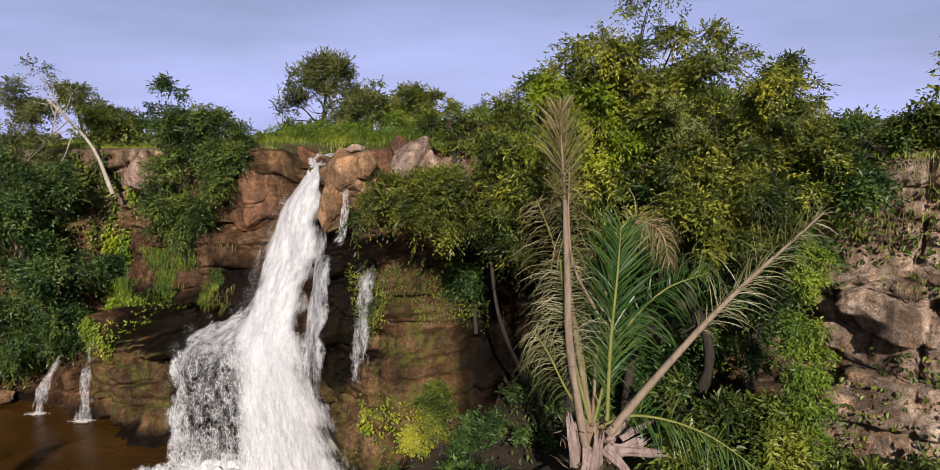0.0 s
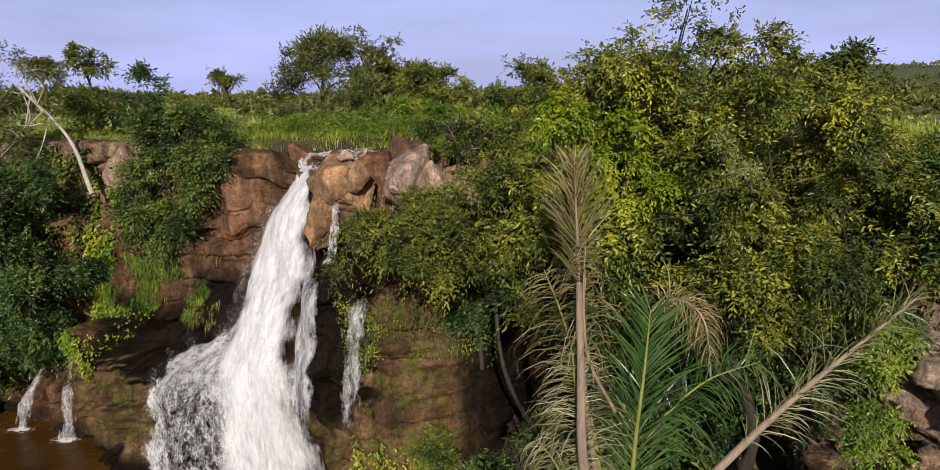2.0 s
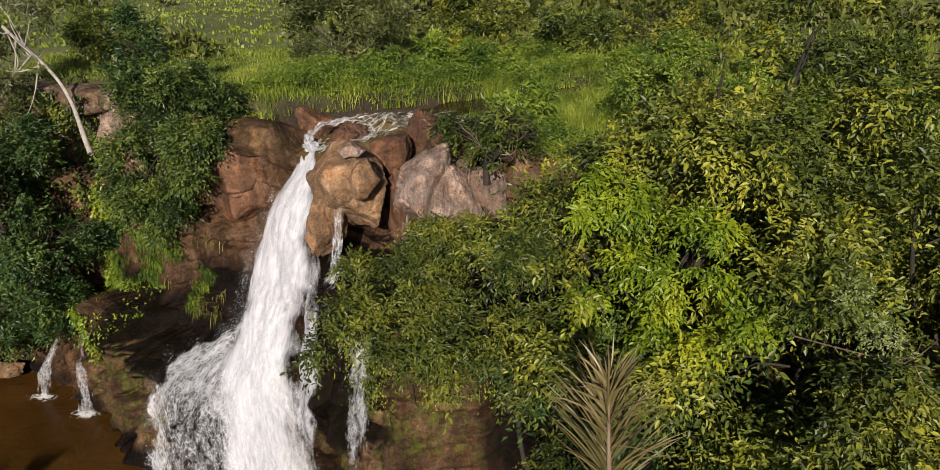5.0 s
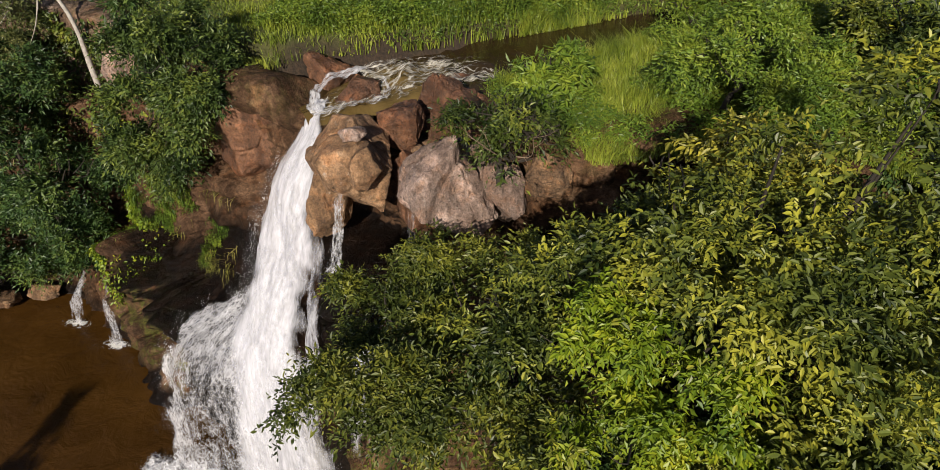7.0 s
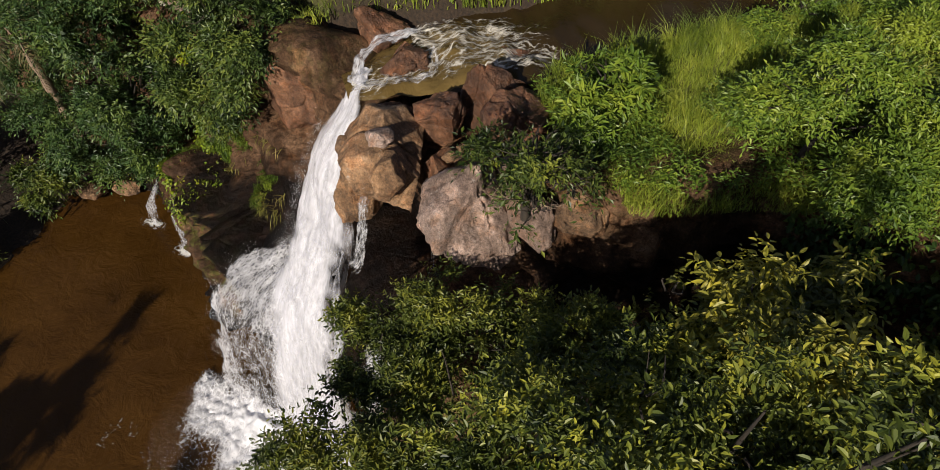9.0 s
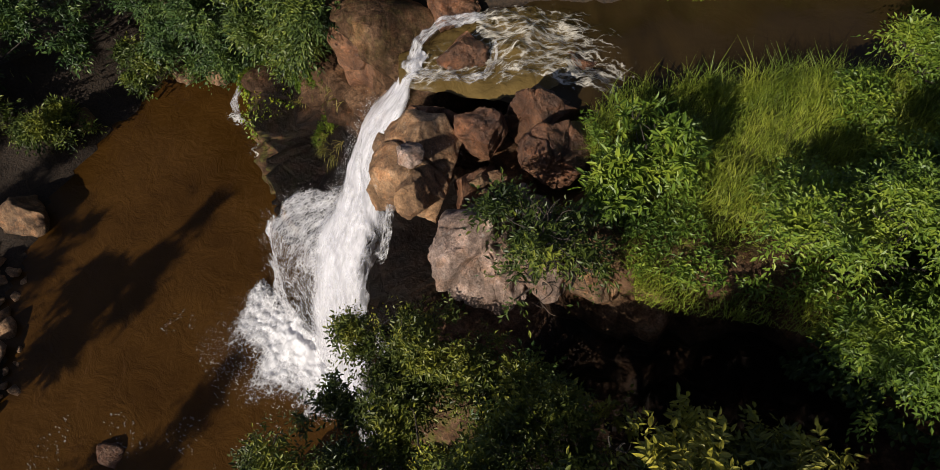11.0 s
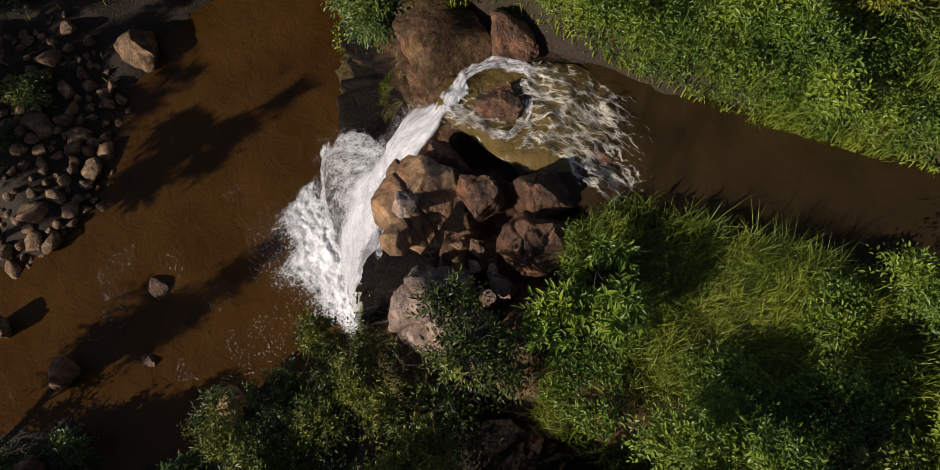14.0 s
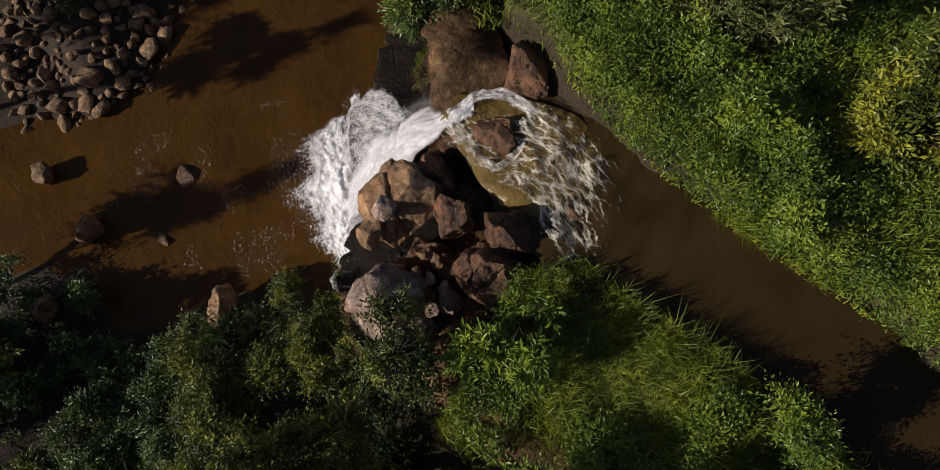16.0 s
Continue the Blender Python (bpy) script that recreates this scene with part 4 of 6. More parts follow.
def rock_veil(name, tops, feet, z0, z1, mat, seed, dens, soft=0.3, fade_foot=0.8, fade_top=0.9, n=90, m=50):
    """Water that runs down over the face of the rock, between x tops at z0 and x feet at z1."""
    t, u = np.linspace(0, 1, n)[:, None], np.linspace(0, 1, m)[None]
    x = (tops[0] + (tops[1] - tops[0]) * u) * (1 - t) + (feet[0] + (feet[1] - feet[0]) * u) * t
    z = z0 + (z1 - z0) * t + 0 * u
    s = np.interp(x.ravel(), EDGE[:, 0], EDGE_LEN)
    v, nr = on_cliff(s, z.ravel(), 0.16)
    v, nr = v.reshape(n, m, 3), nr.reshape(n, m, 3)
    # the water leaves each ledge in a short free fall, so it never falls back behind what it has passed
    out = np.maximum.accumulate((v * nr).sum(-1), 0)
    flow = out
    for axis, width in ((0, 13), (0, 13), (1, 11), (1, 11)):
        pad = [(0, 0), (0, 0)]
        pad[axis] = (width // 2, width // 2)
        wide = np.cumsum(np.insert(np.pad(flow, pad, mode="edge"), 0, 0, axis=axis), axis=axis)
        flow = (np.take(wide, range(width, wide.shape[axis]), axis) - np.take(wide, range(wide.shape[axis] - width), axis)) / width
    raw = (v * nr).sum(-1)
    v = v + nr * (np.maximum(flow + 0.10, raw - 0.06) - raw)[..., None]
    v = v + nr * (0.07 * fbm(np.stack((x * 4, z * 1.2, x * 0), -1), 3, seed))[..., None]
    uu = x + seed * 3.7
    side = np.minimum(u, 1 - u) + 0.3 * soft * fbm(np.stack((z * 1.5, u * 5 + 0 * z, z * 0), -1), 4, seed + 5)
    de = 0.55 * dens - 0.8 * (1 - smooth(0, soft, side)) - 0.8 * fade_top * smooth(0.15, 0, t) - 0.9 * fade_foot * smooth(0.6, 1, t)
    part(name, mesh(name, v.reshape(-1, 3), sheet_faces(n, m), mat, uv=np.stack((uu, -z), -1).reshape(-1, 2), shade=True, floats={"dens": de.ravel()}), falls)


rock_veil("side_veil", (-4.9, -2.9), (-5.1, -2.9), 7.1, 2.4, M_LACE, 6, 1.0, 0.2, 0.5, 0.4)
rock_veil("side_veil", (-2.65, -1.45), (-2.8, -1.5), 7.15, 2.2, M_VEIL, 26, 0.60, 0.4, 0.7, 0.4)
rock_veil("side_veil", (-2.6, -1.45), (-2.7, -1.5), 7.15, 2.4, M_LACE, 27, 0.62, 0.4, 0.7, 0.4)
rock_veil("side_veil", (0.75, 1.1), (0.75, 1.05), 6.0, 2.4, M_VEIL, 7, 0.7, 0.3, 0.7)
part("spout", stream([(-4.35, 22.6, 9.3), (-4.3, 22.2, 9.0), (-4.35, 22.0, 8.3), (-4.5, 21.85, 7.7), (-4.8, 21.9, 7.4), (-5.4, 22.3, 7.2)],
                     [(-4.0, 22.6, 9.3), (-3.95, 22.2, 9.0), (-3.98, 21.95, 8.3), (-4.05, 21.7, 7.55), (-4.5, 21.6, 7.1), (-5.3, 22.1, 6.8)], 60, 18, M_WISP, "spout", 0.12, 0.06, 8, 0.95, 0.4, 0.2, 1.0), falls)
part("side_veil", stream([(-2.7, 22.5, 9.2), (-2.7, 22.3, 8.6), (-2.75, 22.2, 7.5)], [(-2.3, 22.5, 9.2), (-2.3, 22.3, 8.6), (-2.3, 22.1, 7.5)], 20, 10, M_VEIL,
                         "side_veil", 0.1, 0.05, 9, 0.75, 0.3), falls)


def along_edge(pts, k):
    return [tuple(q) for q in curve_points(pts, k)]


spray_at = along_edge(core_l[3:9], 10) + along_edge(moved(skirt_l, (0.4, -0.1, 0)), 8) + along_edge(moved(cream_r, (-0.25, 0, 0)), 6) + along_edge([(-10.5, 20.2, 0.2), (-10.3, 18.2, 0.15), (-8.8, 17.9, 0.15), (-7.0, 18.3, 0.2), (-5.0, 19.2, 0.2)], 18)
spray_by = [(0.07, 0.10, 0.22)] * 10 + [(0.10, 0.14, 0.25)] * 8 + [(0.15, 0.15, 0.3)] * 6 + [(0.3, 0.25, 0.15)] * 18
part("spray", mesh("spray", *drops(6500, spray_at, spray_by, rng, (0.003, 0.006)), M_DROP), falls)["kind"] = "stuff"
fr, fa = np.linspace(0, 1, 24), np.linspace(0, 2 * np.pi, 73)
FR, FA = np.meshgrid(fr, fa, indexing="ij")

# white flecks in place of the glints and small foamy crests on the pool
fl = np.random.default_rng(66)
fp = np.column_stack((fl.uniform(-12.5, -5.5, 1900), fl.uniform(10.5, 18.5, 1900)))
fp = fp[(vnoise(np.column_stack((fp * 0.9, fp[:, 0] * 0)), 68) + 0.06 * (fp[:, 1] - 14) > 0.25) & inside(fp, POOL)]
part("glint_flecks", mesh("glint_flecks", *leaves(np.column_stack((fp, np.full(len(fp), 0.018))), np.column_stack((fl.normal(size=len(fp)) + 1.2, fl.normal(size=len(fp)) * 0.5 + 0.5, np.zeros(len(fp)))), UP, fl.uniform(0.02, 0.12, len(fp)), 0.012, False, 0.0), M_DROP), falls, "small white flecks for glints and wave crests on the pool")["kind"] = "stuff"

for k, (x, y, z, tilt) in enumerate([(-14.75, 25.6, 3.0, 0.15), (-16.5, 26.3, 2.3, 0.6)]):
    small = thing("small_waterfall", None, "thin white trickle falling from a mossy ledge into the pool", "waterfall", "small waterfalls", at=(x, y - 0.5, 0))
    for q, (w, d, den) in enumerate([(0.20, 0.0, 0.62), (0.30, 0.12, 0.5)]):
        line = [(x, y - d, z), (x - 0.05, y - 0.35 - d, z - 0.4), (x - 0.1 - tilt * 0.5, y - 0.5 - d, 1.2), (x - 0.15 - tilt, y - 0.6 - d, 0)]
        part("trickle", stream([(a - w * g, b, c) for (a, b, c), g in zip(line, (0.5, 0.7, 1, 1.5))], [(a + w * g, b, c) for (a, b, c), g in zip(line, (0.5, 0.7, 1, 1.5))],
                               30, 18, M_LACE if q else M_VEIL, "trickle", 0.1, 0.06, 20 + 2 * k + q, den, 0.5), small)
    q = FR * np.cos(FA) * 0.9 + x - 0.2 - tilt, FR * np.sin(FA) * 0.4 + y - 0.75
    part("foam", mesh("foam", np.column_stack((q[0].ravel(), q[1].ravel(), 0.03 + 0 * q[0].ravel())), sheet_faces(24, 73), M_FOAM, uv=np.column_stack((q[0].ravel(), q[1].ravel())),
                      floats={"dens": 0.7 * smooth(1.0, 0.1, FR).ravel()}), small)

# foam of the rapids above the lip: white tongues that follow the current
rapids = thing("rapids", None, "foaming brown rapids among boulders above the waterfall", "rapids", at=(-4, 26.5, 9.5))


def rapid(name, line, widths, dens, seed, mat):
    c = curve_points(line, 60)
    w = np.interp(np.linspace(0, 1, 60), np.linspace(0, 1, len(widths)), widths)
    t2 = unit(np.gradient(c[:, :2], axis=0))
    sd = np.stack((t2[:, 1], -t2[:, 0]), 1)
    u = np.linspace(-1, 1, 28)
    x = c[:, None, 0] + sd[:, None, 0] * u * w[:, None]
    y = c[:, None, 1] + sd[:, None, 1] * u * w[:, None]
    z = c[:, None, 2] + 0.12 * fbm(np.stack((x * 1.5, y * 1.5, x * 0), -1), 4, 71) + 0.06 * fbm(np.stack((x * 4, y * 4, x * 0), -1), 3, 73) + 0.09
    rn_ = np.concatenate(((0,), np.cumsum(np.linalg.norm(np.diff(c, axis=0), axis=1))))
    d = dens * smooth(1.0, 0.5, np.abs(u))[None] * np.interp(np.linspace(0, 1, 60), (0, 0.16, 0.75, 1), (-0.2, 1, 1, 1))[:, None]
    part(name, mesh(name, np.column_stack((x.ravel(), y.ravel(), z.ravel())), sheet_faces(60, 28), mat, uv=np.stack((u[None] * w[:, None] + seed, np.repeat(rn_[:, None], 28, 1)), -1).reshape(-1, 2),
                    shade=True, floats={"dens": d.ravel() * 0.63}), rapids)


def shallow():
    """The lit yellow-brown water between the rocks."""
    c = curve_points([(-6.2, 25.1, 9.72), (-5.5, 25.7, 9.86), (-4.7, 26.3, 10.02), (-4.0, 26.8, 10.13), (-3.2, 27.3, 10.2), (-2.4, 27.7, 10.22)], 80)
    w = np.interp(np.linspace(0, 1, 80), (0, 0.15, 0.4, 0.6, 0.85, 1), (0.5, 0.8, 1.3, 1.5, 1.2, 0.5))
    t2 = unit(np.gradient(c[:, :2], axis=0))
    sd = np.stack((t2[:, 1], -t2[:, 0]), 1)
    u = np.linspace(-1, 1, 40)
    x, y = c[:, None, 0] + sd[:, None, 0] * u * w[:, None], c[:, None, 1] + sd[:, None, 1] * u * w[:, None]
    z = c[:, None, 2] + 0.09 * fbm(np.stack((x * 1.5, y * 1.5, x * 0), -1), 4, 71) + 0.05 - 0.16 * np.abs(u)[None] ** 4 - 0.25 * smooth(0.8, 1.0, np.linspace(0, 1, 80))[:, None]
    part("running_water", mesh("running_water", np.column_stack((x.ravel(), y.ravel(), z.ravel())), sheet_faces(80, 40), M_SHALLOW, shade=True), rapids)


shallow()
rapid("foam", [(-4.7, 27.2, 10.2), (-5.3, 26.9, 10.2), (-5.8, 26.45, 10.16), (-6.05, 25.9, 10.02), (-5.95, 25.4, 9.92), (-5.8, 25.0, 9.82)], (0.12, 0.22, 0.24, 0.2, 0.22, 0.26), 1.0, 1, M_WISP)
rapid("foam", [(-4.9, 26.8, 10.24), (-4.4, 26.4, 10.2), (-4.15, 25.8, 10.1), (-4.5, 25.4, 10.0), (-5.2, 25.15, 9.93), (-5.8, 24.9, 9.82)], (0.1, 0.14, 0.16, 0.2, 0.3, 0.3), 0.8, 4, M_WISP)
rapid("foam", [(-1.9, 27.6, 10.26), (-3.0, 27.3, 10.24), (-4.0, 26.8, 10.16), (-4.7, 26.0, 10.05), (-5.3, 25.3, 9.93), (-5.8, 24.9, 9.78)], (0.8, 1.0, 1.0, 0.8, 0.6, 0.4), 0.40, 2, M_CURL)
rapid("foam", [(-1.3, 27.2, 10.27), (-2.0, 26.9, 10.27), (-2.6, 26.7, 10.2), (-3.3, 26.5, 10.12), (-4.0, 25.9, 10.0)], (0.7, 0.6, 0.45, 0.4, 0.35), 0.42, 3, M_CURL)
rapid("foam", [(-3.0, 27.9, 10.27), (-3.9, 27.6, 10.24), (-4.6, 27.2, 10.2), (-5.2, 26.8, 10.15)], (0.7, 0.7, 0.6, 0.4), 0.40, 5, M_CURL)

# ---- boulders ----
def rock_mesh(name, radii, seed, mat, cuts=9, detail=5, rough=0.10, turn=0.0, blocks=9):
    bm = bmesh.new()
    bmesh.ops.create_icosphere(bm, subdivisions=detail, radius=1.0)
    v = np.array([q.co[:] for q in bm.verts])
    f = [[q.index for q in p.verts] for p in bm.faces]
    bm.free()
    r = np.random.default_rng(seed)
    v *= 1.25
    for nrm in scatter_dirs(cuts + 4, r):
        d = r.uniform(0.50, 0.90)
        over = np.maximum(0, v @ nrm - d)
        v = v - over[:, None] * nrm
    for nrm in scatter_dirs(cuts * 2, r):
        d = r.uniform(0.80, 1.02)
        over = np.maximum(0, v @ nrm - d)
        v = v - over[:, None] * nrm
    # joints part the rock into blocks that stand proud or sunk, with chipped edges
    bent = v + 0.10 * np.stack([fbm(v * 1.9 + seed + 11 * k, 3, seed + k) for k in range(3)], -1)
    seeds = r.uniform(-0.95, 0.95, (blocks, 3))
    near = np.sort(np.linalg.norm((bent[:, None] - seeds[None]) * np.array((1, 1, 1.25)), axis=-1), 1)
    home = np.argmin(np.linalg.norm((bent[:, None] - seeds[None]) * np.array((1, 1, 1.25)), axis=-1), 1)
    step = (r.uniform(-1, 1, blocks)[home] * 0.05 - 0.08 * smooth(0.05, 0.0, near[:, 1] - near[:, 0])) if blocks > 1 else 0.0
    joint = np.abs(vnoise(v * 1.6 + seed, seed + 3))
    v = v + unit(v) * (rough * 0.8 * fbm(v * 2.3 + seed, 5, seed) - rough * 0.6 * smooth(0.05, 0.0, joint) + step)[:, None]
    v = v / np.abs(v).max(0) * 0.96 * np.asarray(radii)
    c, s = math.cos(radians(turn)), math.sin(radians(turn))
    v = v @ np.array(((c, s, 0), (-s, c, 0), (0, 0, 1)))
    return mesh(name, v, np.array(f), mat, shade=True)


def boulder(at, radii, seed, mat, label, cuts=9, detail=5, rough=0.10, turn=0.0, group="", blocks=7):
    return thing("boulder", rock_mesh("boulder", radii, seed, mat, cuts, detail, rough, turn, blocks), label, "boulder", group, at=at)


boulder((-4.0, 23.2, 9.6), (1.3, 1.2, 1.36), 3, M_BOULDER, "large tan boulder overhanging the lip of the waterfall", 9, 6, 0.06, blocks=4)
boulder((-4.75, 22.95, 8.75), (0.55, 0.6, 1.15), 14, M_BOULDER, "tall tan rock pillar beside the white chute", 9, 5)
boulder((-3.5, 22.3, 9.95), (0.5, 0.45, 0.56), 24, M_BOULDER, "pale tan block jutting from the big boulder", 9, 5, 0.08, blocks=3)
boulder((-3.8, 22.85, 10.52), (0.42, 0.36, 0.17), 15, M_PALE, "pale flat slab lying on the big tan boulder", 8, 4)
boulder((-3.3, 24.4, 9.9), (0.62, 0.58, 0.72), 5, M_DARKROCK, "dark wet boulder beside the rapids", 9, 6, turn=20)
boulder((-4.45, 24.35, 9.7), (0.68, 0.5, 0.62), 16, M_DARKROCK, "dark wet slab behind the tan boulder", 9, 6)
boulder((-2.65, 25.55, 10.15), (0.95, 0.8, 0.95), 6, M_DARKROCK, "red-brown wet boulder splitting the rapids", 9, 6, turn=40)
boulder((-1.72, 24.75, 10.05), (0.98, 0.72, 0.85), 7, M_DARKROCK, "flat red-brown boulder beside the grassy bank", 9, 6, turn=40)
boulder((-4.95, 25.95, 10.1), (0.64, 0.45, 0.62), 8, M_DARKROCK, "pointed dark rock in the foaming rapids", 6, 5, 0.06, turn=50)
boulder((-1.7, 22.3, 9.65), (1.25, 1.2, 1.35), 22, M_PALE, "pale grey-pink boulder under a dark shrub", 8, 6, 0.12, blocks=6)
boulder((-0.6, 22.75, 9.6), (0.8, 0.65, 0.9), 10, M_PALE, "pale broken rock at the cliff edge", 11, 5)
boulder((-2.7, 23.5, 8.9), (0.7, 0.8, 1.2), 17, M_DARKROCK, "dark rock wedged between two boulders", 9, 5)
boulder((-2.2, 23.95, 9.5), (0.4, 0.36, 0.4), 18, M_STONE, "small reddish stone wedged in a crack", 8, 4)
boulder((-1.35, 23.7, 9.65), (0.36, 0.4, 0.4), 19, M_PALE, "small pale stone on the cliff edge", 8, 4)
boulder((0.35, 23.0, 9.95), (0.6, 0.5, 0.6), 25, M_STONE, "tan rock showing below the grass edge", 9, 5)
for k, (x, y, z, r) in enumerate([(-2.35, 23.75, 9.95, 0.2), (-2.0, 23.45, 10.0, 0.16), (-2.6, 23.5, 9.9, 0.22), (-1.7, 23.75, 10.05, 0.15), (-2.2, 23.2, 10.1, 0.18), (-1.25, 23.35, 10.1, 0.2)]):
    boulder((x, y, z), (r * 1.2, r, r * 0.8), 26 + 50 * k, M_PALE if k % 2 else M_STONE, "small broken stone lodged between the boulders", 7, 4, 0.1, 30 * k, "small stones by the lip", 3)
boulder((-6.4, 27.2, 10.0), (0.9, 0.8, 0.7), 11, M_DARKROCK, "dark brown rock at the side of the rapids", 9, 5)
boulder((-2.5, 27.2, 10.0), (0.75, 0.6, 0.33), 12, M_DARKROCK, "flat rock washed over by the river", 9, 5)
boulder((-13.6, 28.0, 9.3), (0.85, 0.7, 1.25), 13, M_PALE, "pale weathered rock tower beside a leaning tree", 11, 5)
boulder((-7.9, 25.75, 8.9), (1.5, 0.9, 1.6), 21, M_DARKROCK, "broad dark brown rock shoulder beside the waterfall", 10, 6, 0.14)

# rocks in the pool and along its shore
for at, radii, seed, label in [((-10.35, 13.9, -0.05), (0.65, 0.5, 0.35), 31, "dark wet rock breaking the pool's surface"),
                               ((-9.05, 9.6, 0.45), (0.75, 0.5, 0.95), 32, "upright red-brown boulder at the pool's outlet"),
                               ((-11.9, 8.1, 0.3), (0.6, 0.55, 0.55), 33, "rounded tan boulder in the shallow water"),
                               ((-20.3, 17.3, 0.45), (1.25, 0.95, 0.95), 34, "large sunlit tan boulder on the shore"),
                               ((-8.0, 12.3, -0.1), (0.6, 0.4, 0.3), 35, "dark wet rock breaking the pool's surface"),
                               ((-4.3, 14.7, 0.9), (1.0, 0.9, 1.3), 36, "red-brown rock among the bushes on the bank"),
                               ((-6.2, 7.6, 1.0), (0.7, 0.6, 0.6), 37, "tan boulder among the bushes on the bank"),
                               ((-22.3, 21.6, 0.5), (0.8, 0.6, 0.5), 39, "tan boulder on the far shore"),
                               ((-20.8, 25.8, 0.35), (0.8, 0.5, 0.4), 40, "tan boulder at the foot of the bank"),
                               ((-19.6, 26.6, 0.3), (0.7, 0.45, 0.35), 41, "tan boulder at the foot of the bank")]:
    boulder(at, radii, seed, M_DARKROCK if "dark" in label else M_STONE, label, 9, 4, 0.12)

stone_kinds = [rock_mesh("stone", (1, 0.8, 0.65), 60 + k, M_STONE, 8, 2, 0.10) for k in range(7)]
rng = np.random.default_rng(8)
placed = []
while len(placed) < 215:
    x, y = rng.uniform(-23, -13.9), rng.uniform(7, 15.8)
    d = seg_distance(np.array([(x, y)]), POOL, True)[0] * (-1 if inside(np.array([(x, y)]), POOL)[0] else 1)
    r = rng.choice((0.2, 0.32, 0.5, 0.75), p=(0.34, 0.33, 0.22, 0.11)) * rng.uniform(0.8, 1.2)
    if d < -0.35 or d > 6 or any((x - a) ** 2 + (y - b) ** 2 < (0.62 * (r + c)) ** 2 for a, b, c in placed):
        continue
    placed.append((x, y, r))
for x, y, r in placed:
    ob = thing("stone", stone_kinds[rng.integers(7)], "rounded brown stone lying on the stony shore", "stone", "stones on the shore")
    z = float(ground_z((x, y))[0])
    ob.matrix_basis = pose(x, y, max(z, -0.1) + 0.28 * r, rng.uniform(-25, 25), rng.uniform(-25, 25), rng.uniform(0, 360)) @ Matrix.Diagonal((r, r, r, 1))

# ---- plants ----
def tree(name, label, category, base, blobs, leaf_mat, twigs, per=7, leaf=0.22, width=0.42, twig=0.5, droop=0.28, trunk_r=0.12, bark=None, seed=0, group="", fine=False, sticks=40, low=-0.75, lift=0.12, fill=0.10, trunk_top=None, holes=-0.08, arch=0.45):
    """A trunk, one limb for each mass of leaves, and a crown."""
    r = np.random.default_rng(seed)
    bark = bark or M_BARK
    ob = thing(name, None, label, category, group, at=tuple(base))
    b = np.asarray(blobs, float)
    base = np.asarray(base, float)
    mid = np.average(b[:, :3], axis=0, weights=b[:, 3])
    fork = np.asarray(trunk_top, float) if trunk_top is not None else base * 0.25 + mid * 0.75
    bend = (base + fork) / 2 + r.normal(size=3) * 0.12 * np.linalg.norm(fork - base) * np.array((1, 1, 0.2))
    part("trunk", mesh("trunk", *tube((base - UP * 0.3, bend, fork), (trunk_r * 1.3, trunk_r, trunk_r * 0.8), 14, 9, 0.25, seed), bark, shade=True), ob)
    for q in b:
        e = q[:3] + UP * q[3] * 0.35
        root = bend + (fork - bend) * r.uniform(0.3, 1.0)
        m = root * 0.5 + e * 0.5 + r.normal(size=3) * 0.18 * q[3]
        part("limb", mesh("limb", *tube((root, m, e), np.array((0.6, 0.35, 0.08)) * trunk_r * min(1.0, 0.25 + 0.6 * q[3]), 10, 6, 0.2, seed), bark, shade=True), ob)
    if sticks:
        part("branchwork", mesh("branchwork", *twig_sticks(b, sticks, r), bark), ob)["kind"] = "stuff"
    part("crown", mesh("crown", *crown(b, twigs, per, leaf, r, width, twig, droop, lift, fill, fine, low, holes=holes, arch=arch), leaf_mat), ob)
    return ob


def shrub(name, label, base, blobs, leaf_mat, twigs, seed, category="bush", group="", **more):
    return tree(name, label, category, base, blobs, leaf_mat, twigs, trunk_r=more.pop("trunk_r", 0.06), seed=seed, group=group, **more)


def gz(x, y):
    return float(ground_z((x, y))[0])


# trees on the near bank, crowns level with the cliff top
tree("broadleaf_tree", "dark green leafy tree growing beside the dark recess", "tree", (2.6, 20.4, 2.2),
     [(-0.8, 17.8, 8.95, 0.95), (0.3, 17.2, 8.9, 1.3), (-1.3, 18.9, 8.7, 0.9), (-0.2, 18.6, 9.1, 1.2), (-1.5, 17.3, 9.2, 0.7), (0.9, 18.2, 9.6, 1.3), (-2.1, 17.1, 9.3, 0.45), (-2.6, 17.1, 8.9, 0.4), (-1.9, 19.0, 9.1, 0.5), (0.1, 17.0, 7.9, 0.8), (1.0, 16.7, 8.0, 1.0), (-1.2, 17.0, 8.3, 0.8)],
     L_SHADY, 7800, per=9, leaf=0.10, width=0.40, seed=101, sticks=14, trunk_r=0.05, trunk_top=(0.5, 18.6, 9.3), holes=0.12, fill=0.04, fine=True)
tree("broadleaf_tree", "leafy green tree spreading its branches towards the waterfall", "tree", (1.6, 20.9, 2.4),
     [(-2.75, 19.8, 9.0, 0.25), (-2.1, 20.0, 9.25, 0.5), (-1.4, 20.2, 9.4, 0.6), (-0.6, 20.3, 9.35, 0.65), (0.3, 20.4, 9.4, 0.7), (-2.0, 19.0, 8.9, 0.5), (1.4, 20.2, 9.8, 0.8), (-1.9, 18.2, 8.7, 0.5), (-1.4, 19.3, 9.0, 0.6)],
     L_SHADY, 2900, per=9, leaf=0.095, width=0.42, twig=0.42, seed=119, sticks=14, trunk_r=0.05, trunk_top=(-0.2, 20.2, 8.8), holes=-0.45, fill=0.04, fine=True)
